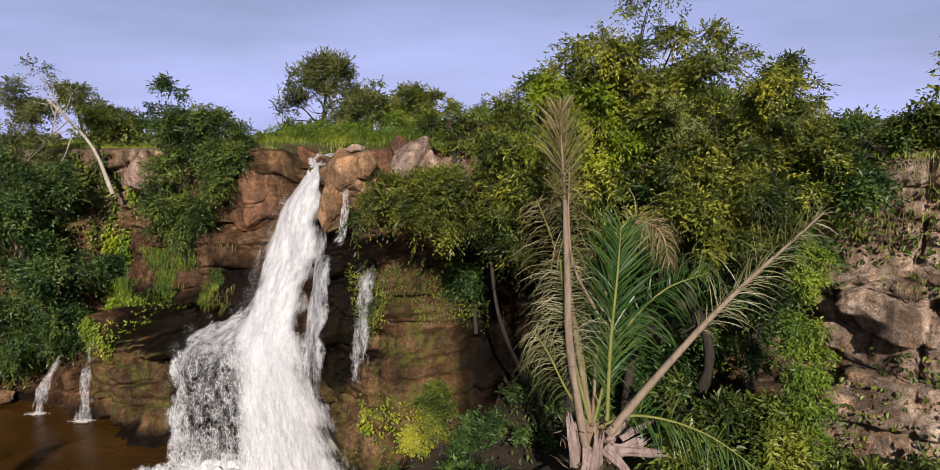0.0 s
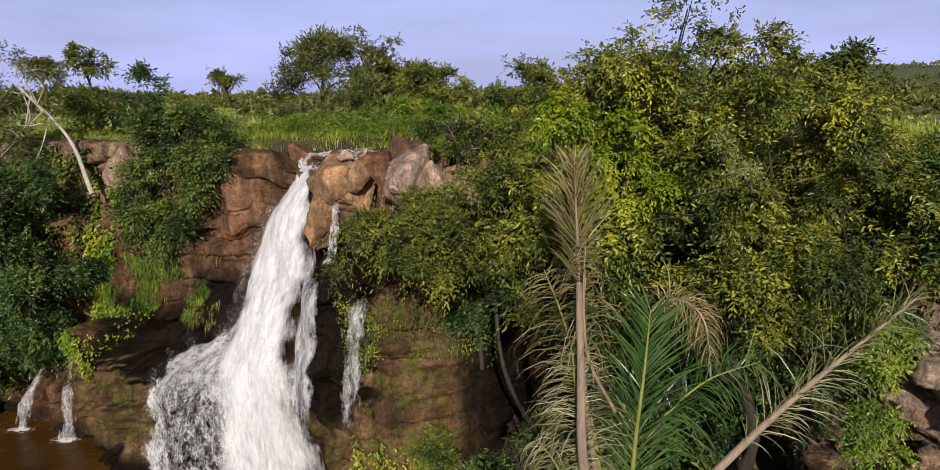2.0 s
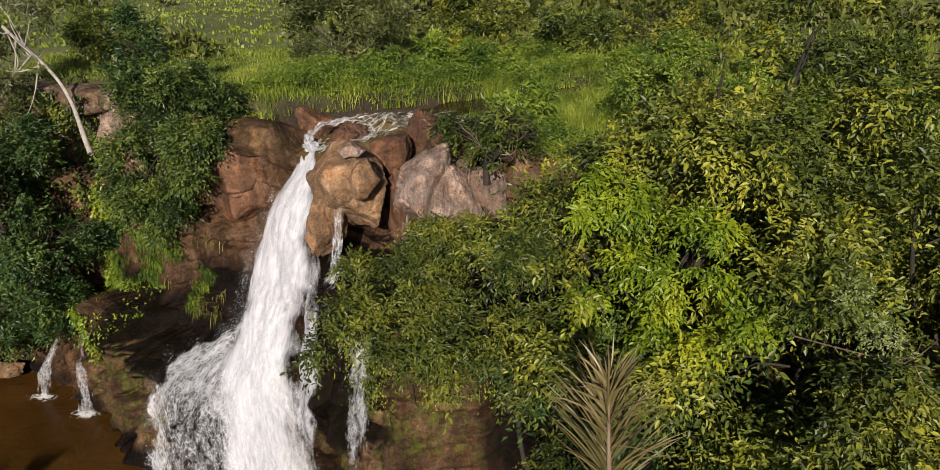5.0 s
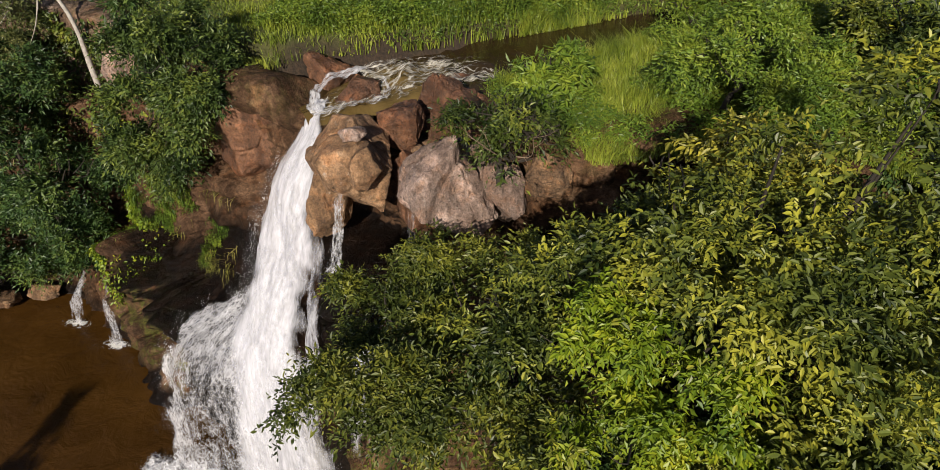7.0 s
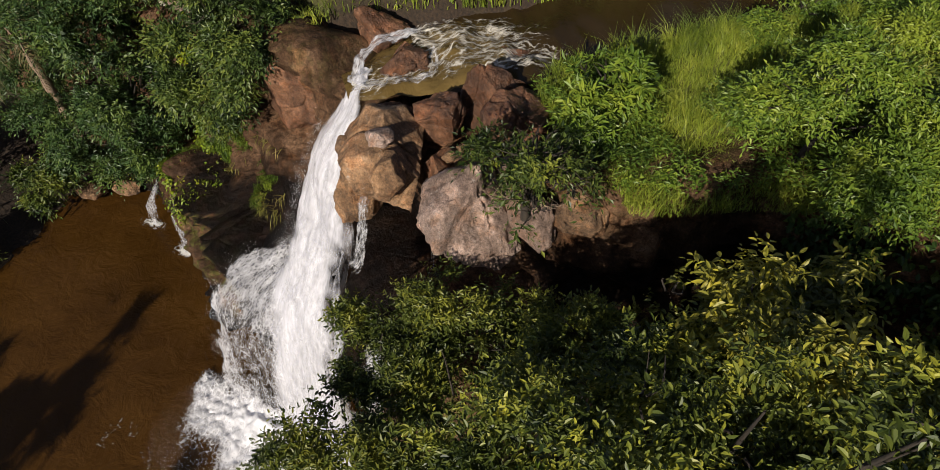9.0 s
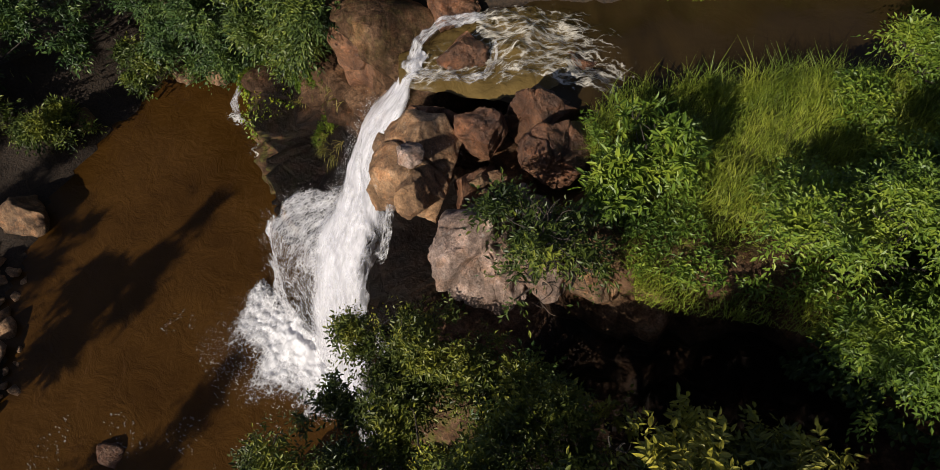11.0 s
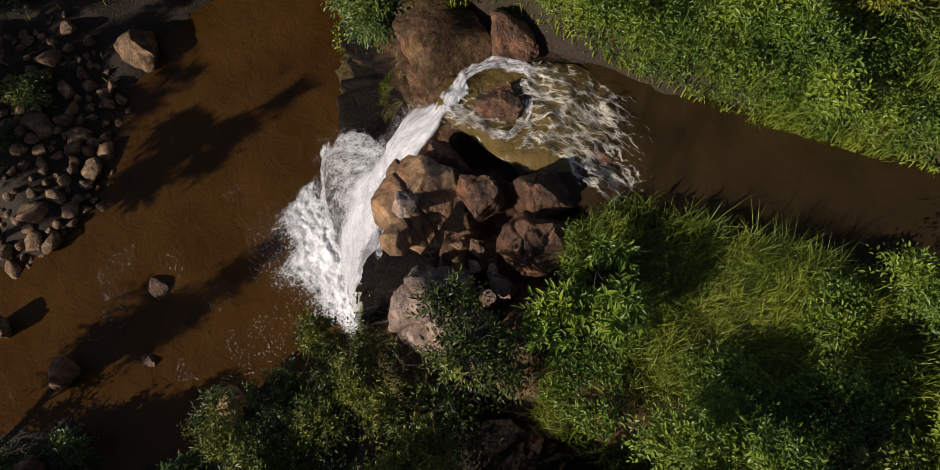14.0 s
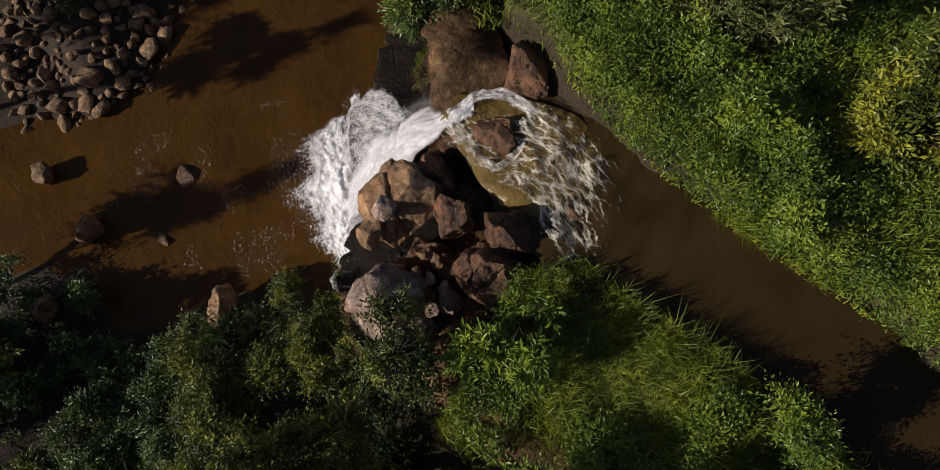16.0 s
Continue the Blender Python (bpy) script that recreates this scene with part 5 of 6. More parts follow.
tree("broadleaf_tree", "tall yellow-green leafy tree in front of the cliff", "tree", (2.8, 18.2, 2.4),
     [(1.7, 17.4, 11.1, 1.3), (3.3, 17.8, 12.2, 1.6), (2.4, 16.6, 10.3, 1.5), (3.9, 16.9, 11.6, 1.5), (1.2, 18.6, 10.4, 1.4), (3.2, 18.9, 10.8, 1.7), (3.4, 17.6, 13.35, 0.8), (4.5, 17.6, 13.7, 0.9), (2.4, 17.6, 12.7, 0.8), (5.4, 17.6, 13.2, 0.9), (4.6, 17.5, 14.25, 0.5)],
     L_MAIN, 10800, per=9, leaf=0.10, width=0.44, seed=102, sticks=14, trunk_r=0.2, holes=-0.02, fill=0.06, fine=True)
tree("broadleaf_tree", "yellow-green leafy tree draped with creepers", "tree", (5.2, 16.8, 2.8),
     [(4.6, 15.6, 10.0, 1.5), (5.5, 16.6, 11.1, 1.5), (5.6, 14.9, 9.0, 1.3), (4.3, 15.2, 8.4, 1.2), (5.2, 14.4, 9.3, 1.0), (3.4, 15.9, 8.9, 1.2), (4.6, 15.3, 11.0, 0.7)],
     L_MAIN, 10000, per=9, leaf=0.10, width=0.44, seed=103, sticks=14, holes=0.27, fill=0.04, fine=True)
tree("broadleaf_tree", "rounded green leafy tree close to the cliff face", "tree", (7.2, 16.8, 3.2),
     [(6.6, 17.3, 11.5, 1.3), (7.5, 16.2, 9.9, 1.3), (7.0, 18.4, 10.8, 1.4), (6.2, 18.8, 10.8, 1.5), (6.8, 15.2, 9.8, 1.2), (8.0, 17.6, 10.6, 1.2), (6.0, 17.2, 12.4, 0.9), (8.2, 16.4, 9.0, 0.9), (7.4, 17.4, 11.9, 0.9), (8.6, 17.0, 11.0, 0.9), (9.0, 16.4, 9.6, 0.8)],
     L_MAIN, 10400, per=9, leaf=0.10, width=0.44, seed=104, sticks=14, holes=0.15, fill=0.05, fine=True)
tree("broadleaf_tree", "dense green tree below the sunny crowns", "tree", (4.2, 17.5, 2.4),
     [(2.4, 17.2, 8.0, 1.5), (4.4, 16.9, 7.8, 1.7), (6.2, 16.2, 7.8, 1.6), (7.4, 16.0, 7.4, 1.4), (4.8, 18.6, 9.6, 1.9), (3.6, 17.8, 6.0, 1.4), (6.4, 17.0, 5.8, 1.5)],
     L_DEEP, 6000, leaf=0.15, width=0.45, seed=105)
tree("slender_tree", "slender tree with sparse drooping yellow leaves over the hollow", "tree", (4.0, 20.6, 2.4),
     [(2.9, 21.3, 10.6, 0.45), (3.6, 20.7, 11.0, 0.6), (4.4, 21.4, 11.2, 0.5), (4.9, 20.2, 11.2, 0.7), (5.4, 21.0, 11.1, 0.5), (3.6, 19.8, 10.9, 0.7), (2.2, 20.6, 10.2, 0.45), (5.9, 20.0, 10.8, 0.6), (6.4, 20.9, 10.6, 0.5), (2.35, 19.9, 11.9, 0.35), (2.6, 19.7, 11.5, 0.45), (3.3, 19.9, 12.3, 0.45), (3.0, 19.4, 12.0, 0.45), (3.9, 19.7, 12.3, 0.5), (3.5, 19.2, 11.6, 0.5), (4.4, 19.5, 12.2, 0.45), (4.1, 19.1, 11.6, 0.5)],
     L_YELLOW, 2700, per=9, leaf=0.15, width=0.40, seed=118, sticks=30, trunk_r=0.06, droop=0.6, holes=0.2, fill=0.02, fine=True)
shrub("bush", "dark leafy shrub hanging over the pale cliff's edge", (9.5, 16.4, 10.4), [(9.3, 16.0, 10.5, 0.6), (9.0, 15.7, 9.7, 0.55), (9.7, 15.9, 10.3, 0.4)], L_DEEP, 1300, 106, leaf=0.14)
shrub("bush", "bright green leafy bush on the lower bank", (5.6, 14.1, 2.6), [(5.5, 13.6, 4.4, 1.1), (6.3, 14.1, 4.2, 1.0), (4.8, 14.4, 4.2, 1.0), (6.9, 13.4, 3.6, 1.0)], L_MID, 3400, 107, leaf=0.17)
shrub("bush", "yellow-green round bush at the cliff foot", (-1.4, 19.6, 0.6), [(-1.3, 19.5, 2.6, 0.65), (-1.35, 19.4, 1.8, 0.6), (-1.2, 19.6, 3.2, 0.4)], L_MAIN, 1800, 108, leaf=0.11, twig=0.25)
shrub("bush", "tangled green bushes on the near bank of the pool", (-2.2, 15.2, 1.0), [(-2.6, 15.8, 1.2, 0.9), (-1.4, 15.0, 1.8, 1.1), (-3.4, 14.6, 1.2, 0.8), (-0.6, 16.2, 1.4, 0.9), (-0.2, 14.0, 2.4, 1.2), (-2.4, 17.2, 0.8, 0.7)], L_DEEP, 4400, 109, leaf=0.14, width=0.5)
shrub("bush", "green leafy bushes on the sloping bank", (-2.0, 11.5, 0.8), [(-2.6, 12.4, 1.5, 1.0), (-1.2, 11.8, 2.2, 1.2), (0.2, 10.5, 2.6, 1.3), (-3.0, 10.2, 1.4, 1.0), (-1.2, 9.4, 2.2, 1.2), (1.0, 13.0, 3.0, 1.1)], L_DEEP, 4600, 110, leaf=0.14, width=0.5)
shrub("bush", "dark green bushes beside the pool's outlet", (-6.0, 7.6, 0.8), [(-6.4, 8.4, 0.9, 0.8), (-5.0, 7.8, 1.4, 1.0), (-7.6, 6.6, 0.9, 0.9), (-4.0, 8.6, 1.5, 1.0), (-5.6, 6.2, 1.6, 1.2), (-3.4, 7.0, 2.0, 1.2)], L_DEEP, 5000, 111, leaf=0.14, width=0.5)
shrub("bush", "low bushes on the slope beneath the palm", (0.4, 6.8, 1.8), [(-0.8, 6.6, 2.2, 1.1), (0.8, 7.4, 2.6, 1.2), (2.0, 6.2, 2.8, 1.2), (-2.2, 5.6, 2.0, 1.2), (2.6, 8.6, 2.8, 1.2), (1.4, 9.8, 2.8, 1.0)], L_MID, 4200, 115, leaf=0.15, width=0.5)
shrub("bush", "green undergrowth on the bank below the rock face", (9.0, 13.2, 2.8), [(8.2, 13.2, 3.2, 1.0), (9.4, 12.8, 3.0, 1.1), (10.6, 12.6, 3.2, 1.1), (7.4, 12.2, 2.8, 1.0), (11.8, 12.2, 3.2, 1.1)], L_MID, 3600, 113, leaf=0.17)
# added to block the low sun from the floor of the hollow
shrub("bush", "dense dark bushes added on the slope to shade the hollow", (0.2, 12.6, 1.6), [(-0.9, 12.8, 2.0, 1.1), (0.3, 13.0, 2.3, 1.1), (1.3, 13.2, 2.4, 1.0), (-0.2, 11.8, 2.2, 1.0)], L_DEEP, 2800, 117, leaf=0.15)
# added: dark leaves cover the sunlit soil where the hollow lies in shade
shrub("bush", "added dark undergrowth in place of the hollow's shade", (2.0, 20.2, 1.6), [(0.4, 19.3, 1.7, 0.8), (1.3, 18.4, 1.9, 0.8), (0.0, 20.3, 1.7, 0.6), (2.1, 18.6, 2.0, 0.8), (1.6, 20.0, 2.2, 1.1), (3.0, 19.8, 2.8, 1.3), (4.4, 19.8, 3.4, 1.4), (5.8, 19.4, 4.0, 1.4)], L_DEEP, 4200, 114, leaf=0.17)

shrub("bush", "dark leafy undergrowth on the shaded rock ledge", (0.2, 21.0, 4.9), [(0.4, 21.2, 6.3, 0.7), (0.6, 21.4, 7.2, 0.8), (-0.2, 21.3, 6.6, 0.6)], L_DEEP, 1800, 116, leaf=0.13, width=0.5)
# lighter creepers and blossom spilling over the crowns
for blobs, mat, n, leaf, label in [
        ([(3.0, 16.0, 11.3, 0.55), (2.2, 15.9, 10.7, 0.6), (3.6, 15.6, 10.4, 0.6), (1.9, 16.5, 11.9, 0.45), (2.7, 16.3, 9.6, 0.6)], L_BRIGHT, 1900, 0.10, "lime-green creeper spilling over a tree crown"),
        ([(7.3, 14.3, 8.2, 0.3), (7.3, 14.2, 7.5, 0.38), (7.25, 14.1, 6.7, 0.42), (7.2, 14.0, 5.9, 0.42), (7.2, 13.9, 5.0, 0.48), (7.2, 13.8, 4.1, 0.5)], L_WEED, 2300, 0.09, "bright green vine column hanging beside the pale cliff"),
        ([(4.9, 14.4, 10.2, 0.5), (5.8, 14.2, 9.5, 0.6), (6.8, 14.9, 10.6, 0.6), (5.4, 13.9, 8.6, 0.5), (6.6, 14.4, 9.2, 0.5)], L_SHADY, 1900, 0.10, "lime-green creeper spilling over a tree crown"),
        ([(4.5, 14.9, 11.35, 0.2), (4.75, 14.7, 10.9, 0.16)], L_FLOWER, 200, 0.035, "pale blossoming creeper on a tree crown")]:
    tagged(new("climbing_vine", mesh("climbing_vine", *crown(blobs, n, 9, leaf, np.random.default_rng(n + len(blobs)), 0.45, 3.0 * leaf, 0.5, 0.0, holes=-0.6), mat)), label, "vine", "vines on the crowns", "stuff")

# the left bank
tree("broadleaf_tree", "dense dark green tree hanging over the pool", "tree", (-18.2, 27.8, 0.8),
     [(-17.6, 26.6, 3.2, 1.9), (-16.4, 26.9, 5.4, 1.7), (-18.6, 27.2, 6.0, 2.1), (-19.8, 26.5, 3.2, 1.9), (-16.3, 26.5, 2.6, 1.2), (-17.6, 27.6, 8.0, 1.8), (-19.8, 27.8, 8.6, 2.0)],
     L_DEEP, 9000, leaf=0.165, seed=120, trunk_r=0.22)
tree("broadleaf_tree", "dense green tree on the far bank", "tree", (-22.5, 28.0, 1.6),
     [(-22.0, 27.2, 3.0, 2.0), (-22.5, 28.4, 6.2, 2.4), (-21.6, 28.8, 9.6, 2.2), (-24.4, 27.6, 4.2, 2.3), (-24.8, 29.0, 8.2, 2.6)],
     L_DEEP, 7500, leaf=0.17, seed=121, trunk_r=0.22)
shrub("bush", "large round green bush draped over the cliff edge", (-10.6, 26.2, 9.8), [(-9.8, 25.5, 10.7, 1.2), (-10.9, 25.7, 10.7, 1.2), (-9.0, 25.4, 10.4, 0.8), (-10.8, 25.2, 9.5, 1.1), (-9.8, 25.1, 9.5, 0.9), (-11.2, 25.3, 8.4, 0.85), (-10.6, 24.9, 8.2, 0.75), (-10.2, 26.2, 11.4, 0.9), (-11.4, 25.3, 7.5, 0.6)], L_EDGE, 10000, 122, leaf=0.14)
shrub("bush", "thin dark sapling above the cliff edge", (-13.0, 28.4, 10.4), [(-12.8, 28.4, 12.0, 0.6), (-12.4, 28.3, 12.9, 0.4), (-13.3, 28.5, 11.3, 0.6)], L_DEEP, 500, 123, leaf=0.16)
shrub("bush", "low green bush on the stony shore", (-22.6, 19.9, 0.6), [(-22.6, 20.2, 1.2, 1.1), (-23.6, 19.4, 1.3, 1.1), (-21.9, 21.0, 1.0, 0.8)], L_MID, 2000, 124, leaf=0.16)
shrub("bush", "small green bush among the shore stones", (-18.9, 10.9, 0.5), [(-18.9, 10.9, 0.9, 0.55)], L_MID, 450, 125, leaf=0.15)
shrub("bush", "small green bush among the shore stones", (-20.2, 13.0, 0.5), [(-20.2, 13.0, 0.9, 0.5), (-20.8, 12.4, 0.9, 0.5)], L_MID, 600, 126, leaf=0.15)
shrub("bush", "green bushes at the foot of the far bank", (-20.5, 27.0, 0.6), [(-20.6, 26.3, 1.3, 0.9), (-19.2, 26.9, 1.2, 0.8), (-22.0, 25.0, 1.4, 1.1)], L_MID, 1800, 127, leaf=0.18)
shrub("bush", "leafy bushes climbing the bank behind the shore", (-25.5, 23.5, 2.0), [(-25.0, 24.0, 2.6, 1.8), (-26.5, 21.5, 2.6, 1.9), (-26.0, 18.0, 2.4, 1.8), (-25.6, 14.4, 2.4, 1.5)], L_DEEP, 3600, 128, leaf=0.22)

tree("leaning_tree", "pale-barked leaning tree with thin grey-green foliage", "tree", (-15.0, 28.1, 8.9),
     [(-19.2, 30.0, 13.8, 0.8), (-18.2, 29.8, 13.3, 0.65), (-20.2, 30.0, 13.1, 0.9), (-17.4, 29.8, 12.9, 0.6), (-18.6, 29.6, 11.9, 0.9), (-17.2, 29.2, 11.6, 0.5), (-19.8, 29.6, 11.2, 1.0), (-18.2, 29.0, 10.6, 0.8), (-18.9, 28.6, 9.6, 1.0), (-17.6, 28.4, 9.2, 0.8), (-19.8, 28.4, 9.0, 1.0)],
     L_OLIVE, 3600, leaf=0.14, width=0.4, trunk_r=0.07, bark=M_PALEBARK, seed=130, sticks=50, trunk_top=(-18.4, 29.6, 12.7), holes=0.05)
# other trees standing back from the edge
tree("bushy_tree", "bushy green tree above the waterfall", "tree", (-7.0, 32.2, 10.6),
     [(-7.7, 32.2, 13.2, 1.1), (-6.6, 32.3, 13.4, 1.2), (-5.5, 32.4, 12.5, 1.0), (-8.3, 32.3, 12.3, 0.9), (-6.8, 32.2, 12.0, 1.3), (-6.9, 32.0, 14.3, 0.7), (-7.9, 32.1, 11.2, 1.0), (-6.2, 32.0, 11.2, 1.0), (-5.0, 32.2, 11.4, 0.9), (-9.0, 32.2, 11.5, 0.8), (-8.6, 32.0, 10.9, 0.8)], L_OLIVE, 6000, leaf=0.18, width=0.3, seed=131, lift=0.8, droop=0.0, arch=0.0, holes=0.0)
shrub("bush", "low bright green bushes on the bank above the waterfall", (-4.0, 31.6, 10.6), [(-4.6, 31.4, 11.1, 0.7), (-3.4, 31.6, 11.2, 0.8), (-2.2, 31.8, 11.2, 0.8), (-5.6, 31.2, 11.0, 0.6), (-1.0, 32.2, 11.2, 0.8)], L_WEED, 2800, 132, leaf=0.13)
for k, (x, y, h, w) in enumerate([(-2.2, 34.6, 1.3, 1.0), (1.0, 36, 2.0, 1.5), (7.5, 27.5, 1.9, 1.2), (9.5, 24.5, 2.6, 1.7), (5.0, 36.5, 2.8, 2.0), (-17.5, 33.5, 2.0, 1.5), (-2.6, 36.5, 2.6, 1.9)]):
    z = gz(x, y)
    r = np.random.default_rng(200 + k)
    blobs = [(x + r.normal() * w * 0.5, y + r.normal() * w * 0.4, z + h * r.uniform(0.4, 0.8), w * r.uniform(0.5, 0.75)) for _ in range(5)]
    shrub("bush", "dense green bush on the grassy plateau", (x, y, z), blobs, L_MID if k % 2 else L_MAIN, 3000, 140 + k, group="bushes on the plateau", leaf=0.17)
shrub("bush", "bright yellow-green bush with layered leaves on the grass bank", (3.7, 24.9, 10.6), [(3.3, 24.5, 12.1, 0.65), (4.2, 25.4, 12.3, 0.7), (4.9, 24.2, 11.5, 0.7), (3.4, 26.0, 11.4, 0.5), (5.6, 25.4, 11.6, 0.7)], L_WEED, 3000, 150, leaf=0.105, width=0.42, per=9)
for k, (x, y, z, s) in enumerate([(5.0, 27.2, 11.3, 0.8), (5.2, 24.3, 11.2, 0.75), (3.3, 30.0, 11.25, 0.6), (6.6, 25.2, 11.4, 0.9), (6.2, 29.0, 11.2, 0.8), (7.8, 24.0, 11.4, 0.9)]):
    rr = np.random.default_rng(900 + k)
    shrub("bush", "leafy bright green bush standing in the tall grass", (x, y, 10.5), [(x + rr.normal() * s * 0.6, y + rr.normal() * s * 0.6, z + rr.uniform(-0.35, 0.45), s * rr.uniform(0.5, 0.8)) for _ in range(4)], L_WEED if k % 3 else L_MID, 2300 * s + 400, 910 + k,
          group="bushes in the grass", leaf=0.105, width=0.42, per=9, sticks=10)
shrub("bush", "dark small-leaved shrub growing over the pale boulder", (-0.5, 22.3, 10.3), [(-0.4, 22.4, 11.4, 0.62), (-1.0, 22.6, 11.2, 0.45), (0.2, 22.4, 11.1, 0.5), (-0.2, 21.9, 10.7, 0.4)], L_MID, 1000, 152, leaf=0.12, width=0.4, sticks=90)
shrub("bush", "bright green large-leaved shrub beside the rocks", (0.1, 24.9, 10.5), [(0.1, 24.9, 11.5, 0.42), (0.0, 24.3, 11.2, 0.36), (0.0, 25.4, 11.4, 0.4), (-0.5, 25.6, 11.1, 0.3), (0.5, 25.2, 11.4, 0.35)], L_WEED, 620, 153, leaf=0.19, width=0.32, per=9, twig=0.34, droop=0.2, fine=True, holes=-0.6, sticks=12)
tree("broadleaf_tree", "yellow-leaved tree overhanging the pale cliff top", "tree", (12.6, 15.6, 10.6),
     [(11.2, 15.2, 12.0, 0.7), (12.0, 15.5, 12.6, 1.0), (13.2, 15.8, 12.8, 1.2), (10.8, 15.2, 11.2, 0.5)], L_MAIN, 1200, leaf=0.13, seed=154, holes=0.15)
shrub("bush", "low green bush along the pale cliff top", (11.4, 16.3, 10.6), [(10.6, 15.9, 10.9, 0.6), (11.6, 15.9, 11.0, 0.7), (12.8, 15.7, 10.9, 0.65), (10.0, 17.2, 10.9, 0.6), (13.8, 15.6, 11.0, 0.6)], L_MID, 2600, 155, leaf=0.13)
# trees downstream, whose shadows lie on the pool
for k, (x, y, h) in enumerate([(-14.6, 3.0, 9.6), (-9.0, 1.0, 8.6), (-18.0, 1.5, 8.0), (-21.5, 4.0, 7.5), (-25.0, 7.0, 7.0), (-24.0, 1.0, 8.5), (-28.0, 12.0, 6.5)]):
    z = gz(x, y)
    tree("broadleaf_tree", "tall slender tree standing downstream beside the pool", "tree", (x, y, z),
         [(x, y, z + h - 0.8, 0.6), (x + 0.5, y - 0.3, z + h - 2.0, 0.7), (x - 0.6, y - 0.2, z + h - 2.6, 0.75), (x + 0.2, y, z + h - 3.6, 0.5)], L_DEEP, 900, leaf=0.26, seed=160 + k, group="trees downstream", fine=False, sticks=0)


for k in range(34):
    rr = np.random.default_rng(1000 + k)
    x, y = (rr.uniform(-3.5, 30), rr.uniform(-22, 8)) if k % 3 else (rr.uniform(-34, -17), rr.uniform(-20, 4))
    s = rr.uniform(0.9, 1.7)
    z = gz(x, y)
    if abs(x - 1) < 2.5 and y > -6:
        continue
    shrub("bush", "dense green bush covering the low bank downstream", (x, y, z), [(x + rr.normal() * s * 0.7, y + rr.normal() * s * 0.7, z + s * rr.uniform(0.4, 0.8), s * rr.uniform(0.6, 0.9)) for _ in range(4)],
          L_DEEP if k % 2 else L_MID, 420, 1050 + k, group="bushes downstream", leaf=0.32, width=0.5, per=6, sticks=0)

# ---- creepers on the rock ----
def creeper(x0, x1, z0, z1, n, leaf, seed, out=0.25, hang=0.5):
    r = np.random.default_rng(seed)
    s = r.uniform(edge_s(x0), edge_s(x1), n * 3)
    z = r.uniform(z0, z1, n * 3)
    keep = vnoise(np.column_stack((s * 1.1, z * 0.55, s * 0)), seed) + 0.9 * (1 - np.abs(2 * (z - z0) / (z1 - z0) - 1)) - 0.35 > r.normal(size=n * 3) * 0.25
    s, z = s[keep][:n], z[keep][:n]
    p, nrm = on_cliff(s, z, 0.0)
    p = p + nrm * (r.random(len(s)) ** 1.5 * out + 0.03)[:, None]
    al = -UP * hang + nrm * 0.5 + r.normal(size=p.shape) * 0.5
    sz = leaf * r.uniform(0.6, 1.3, len(s))
    return leaves(p, al, nrm + UP * 0.6 + r.normal(size=p.shape) * 0.4, sz, sz * 0.6)


for x0, x1, z0, z1, n, leaf, mat, label in [
        (-15.6, -14.2, 3.6, 8.9, 2600, 0.16, L_BRIGHT, "bright green creeper curtain hanging down the cliff"),
        (-15.0, -11.5, 2.6, 4.6, 1800, 0.12, L_BRIGHT, "yellow-green creepers along a mossy ledge"),
        (-13.0, -10.5, 8.0, 10.4, 1500, 0.15, L_MID, "green creepers below the cliff edge"),
        (-2.6, 0.4, 4.6, 7.4, 2600, 0.06, L_MAIN, "yellow-green creepers and moss on the rock ledge"),
        (-2.2, -0.4, 1.0, 3.2, 400, 0.1, L_BRIGHT, "yellow-green creepers above the pool"),
        (8.2, 9.1, 2.6, 9.6, 3000, 0.17, L_BRIGHT, "bright green creeper curtain on the pale cliff"),
        (9.4, 14.5, 7.2, 10.4, 1000, 0.14, L_MID, "green creepers along the pale cliff top"),
        (9.4, 13.0, 3.0, 6.0, 600, 0.14, L_MID, "sparse creepers on the pale rock face"),
        (7.2, 9.4, 6.0, 10.4, 2400, 0.17, L_MID, "green creepers below the pale cliff edge"),
        (4.0, 7.4, 8.0, 10.5, 1200, 0.16, L_DEEP, "dark creepers below the grass edge"),
        (-19.5, -15.5, 6.0, 10.4, 2200, 0.17, L_MID, "green creepers hanging from the cliff top")]:
    tagged(new("creeper", mesh("creeper", *creeper(x0, x1, z0, z1, n, leaf, n), mat)), label, "creeper", "creepers on the cliff", "stuff")


# ---- grass ----
def blades(p, height, rng, width=0.022, bend=0.45):
    n = len(p)
    a = rng.uniform(0, 2 * np.pi, n)
    d = np.column_stack((np.cos(a), np.sin(a), a * 0))
    lean_d = unit(np.column_stack((rng.normal(size=n), rng.normal(size=n), np.zeros(n)))) * (rng.uniform(0.1, 1.0, n) * bend)[:, None]
    h = (height * rng.uniform(0.55, 1.25, n))[:, None]
    w = (width * rng.uniform(0.7, 1.4, n))[:, None]
    m = p + UP * h * 0.55 + lean_d * h * 0.35
    t = p + UP * h * 0.88 + lean_d * h * 1.1
    v = np.stack((p - d * w / 2, p + d * w / 2, m + d * w * 0.4, m - d * w * 0.4, t), 1).reshape(-1, 3)
    f = np.array(((0, 1, 2), (0, 2, 3), (3, 2, 4)))
    return v, (np.arange(n)[:, None, None] * 5 + f).reshape(-1, 3)


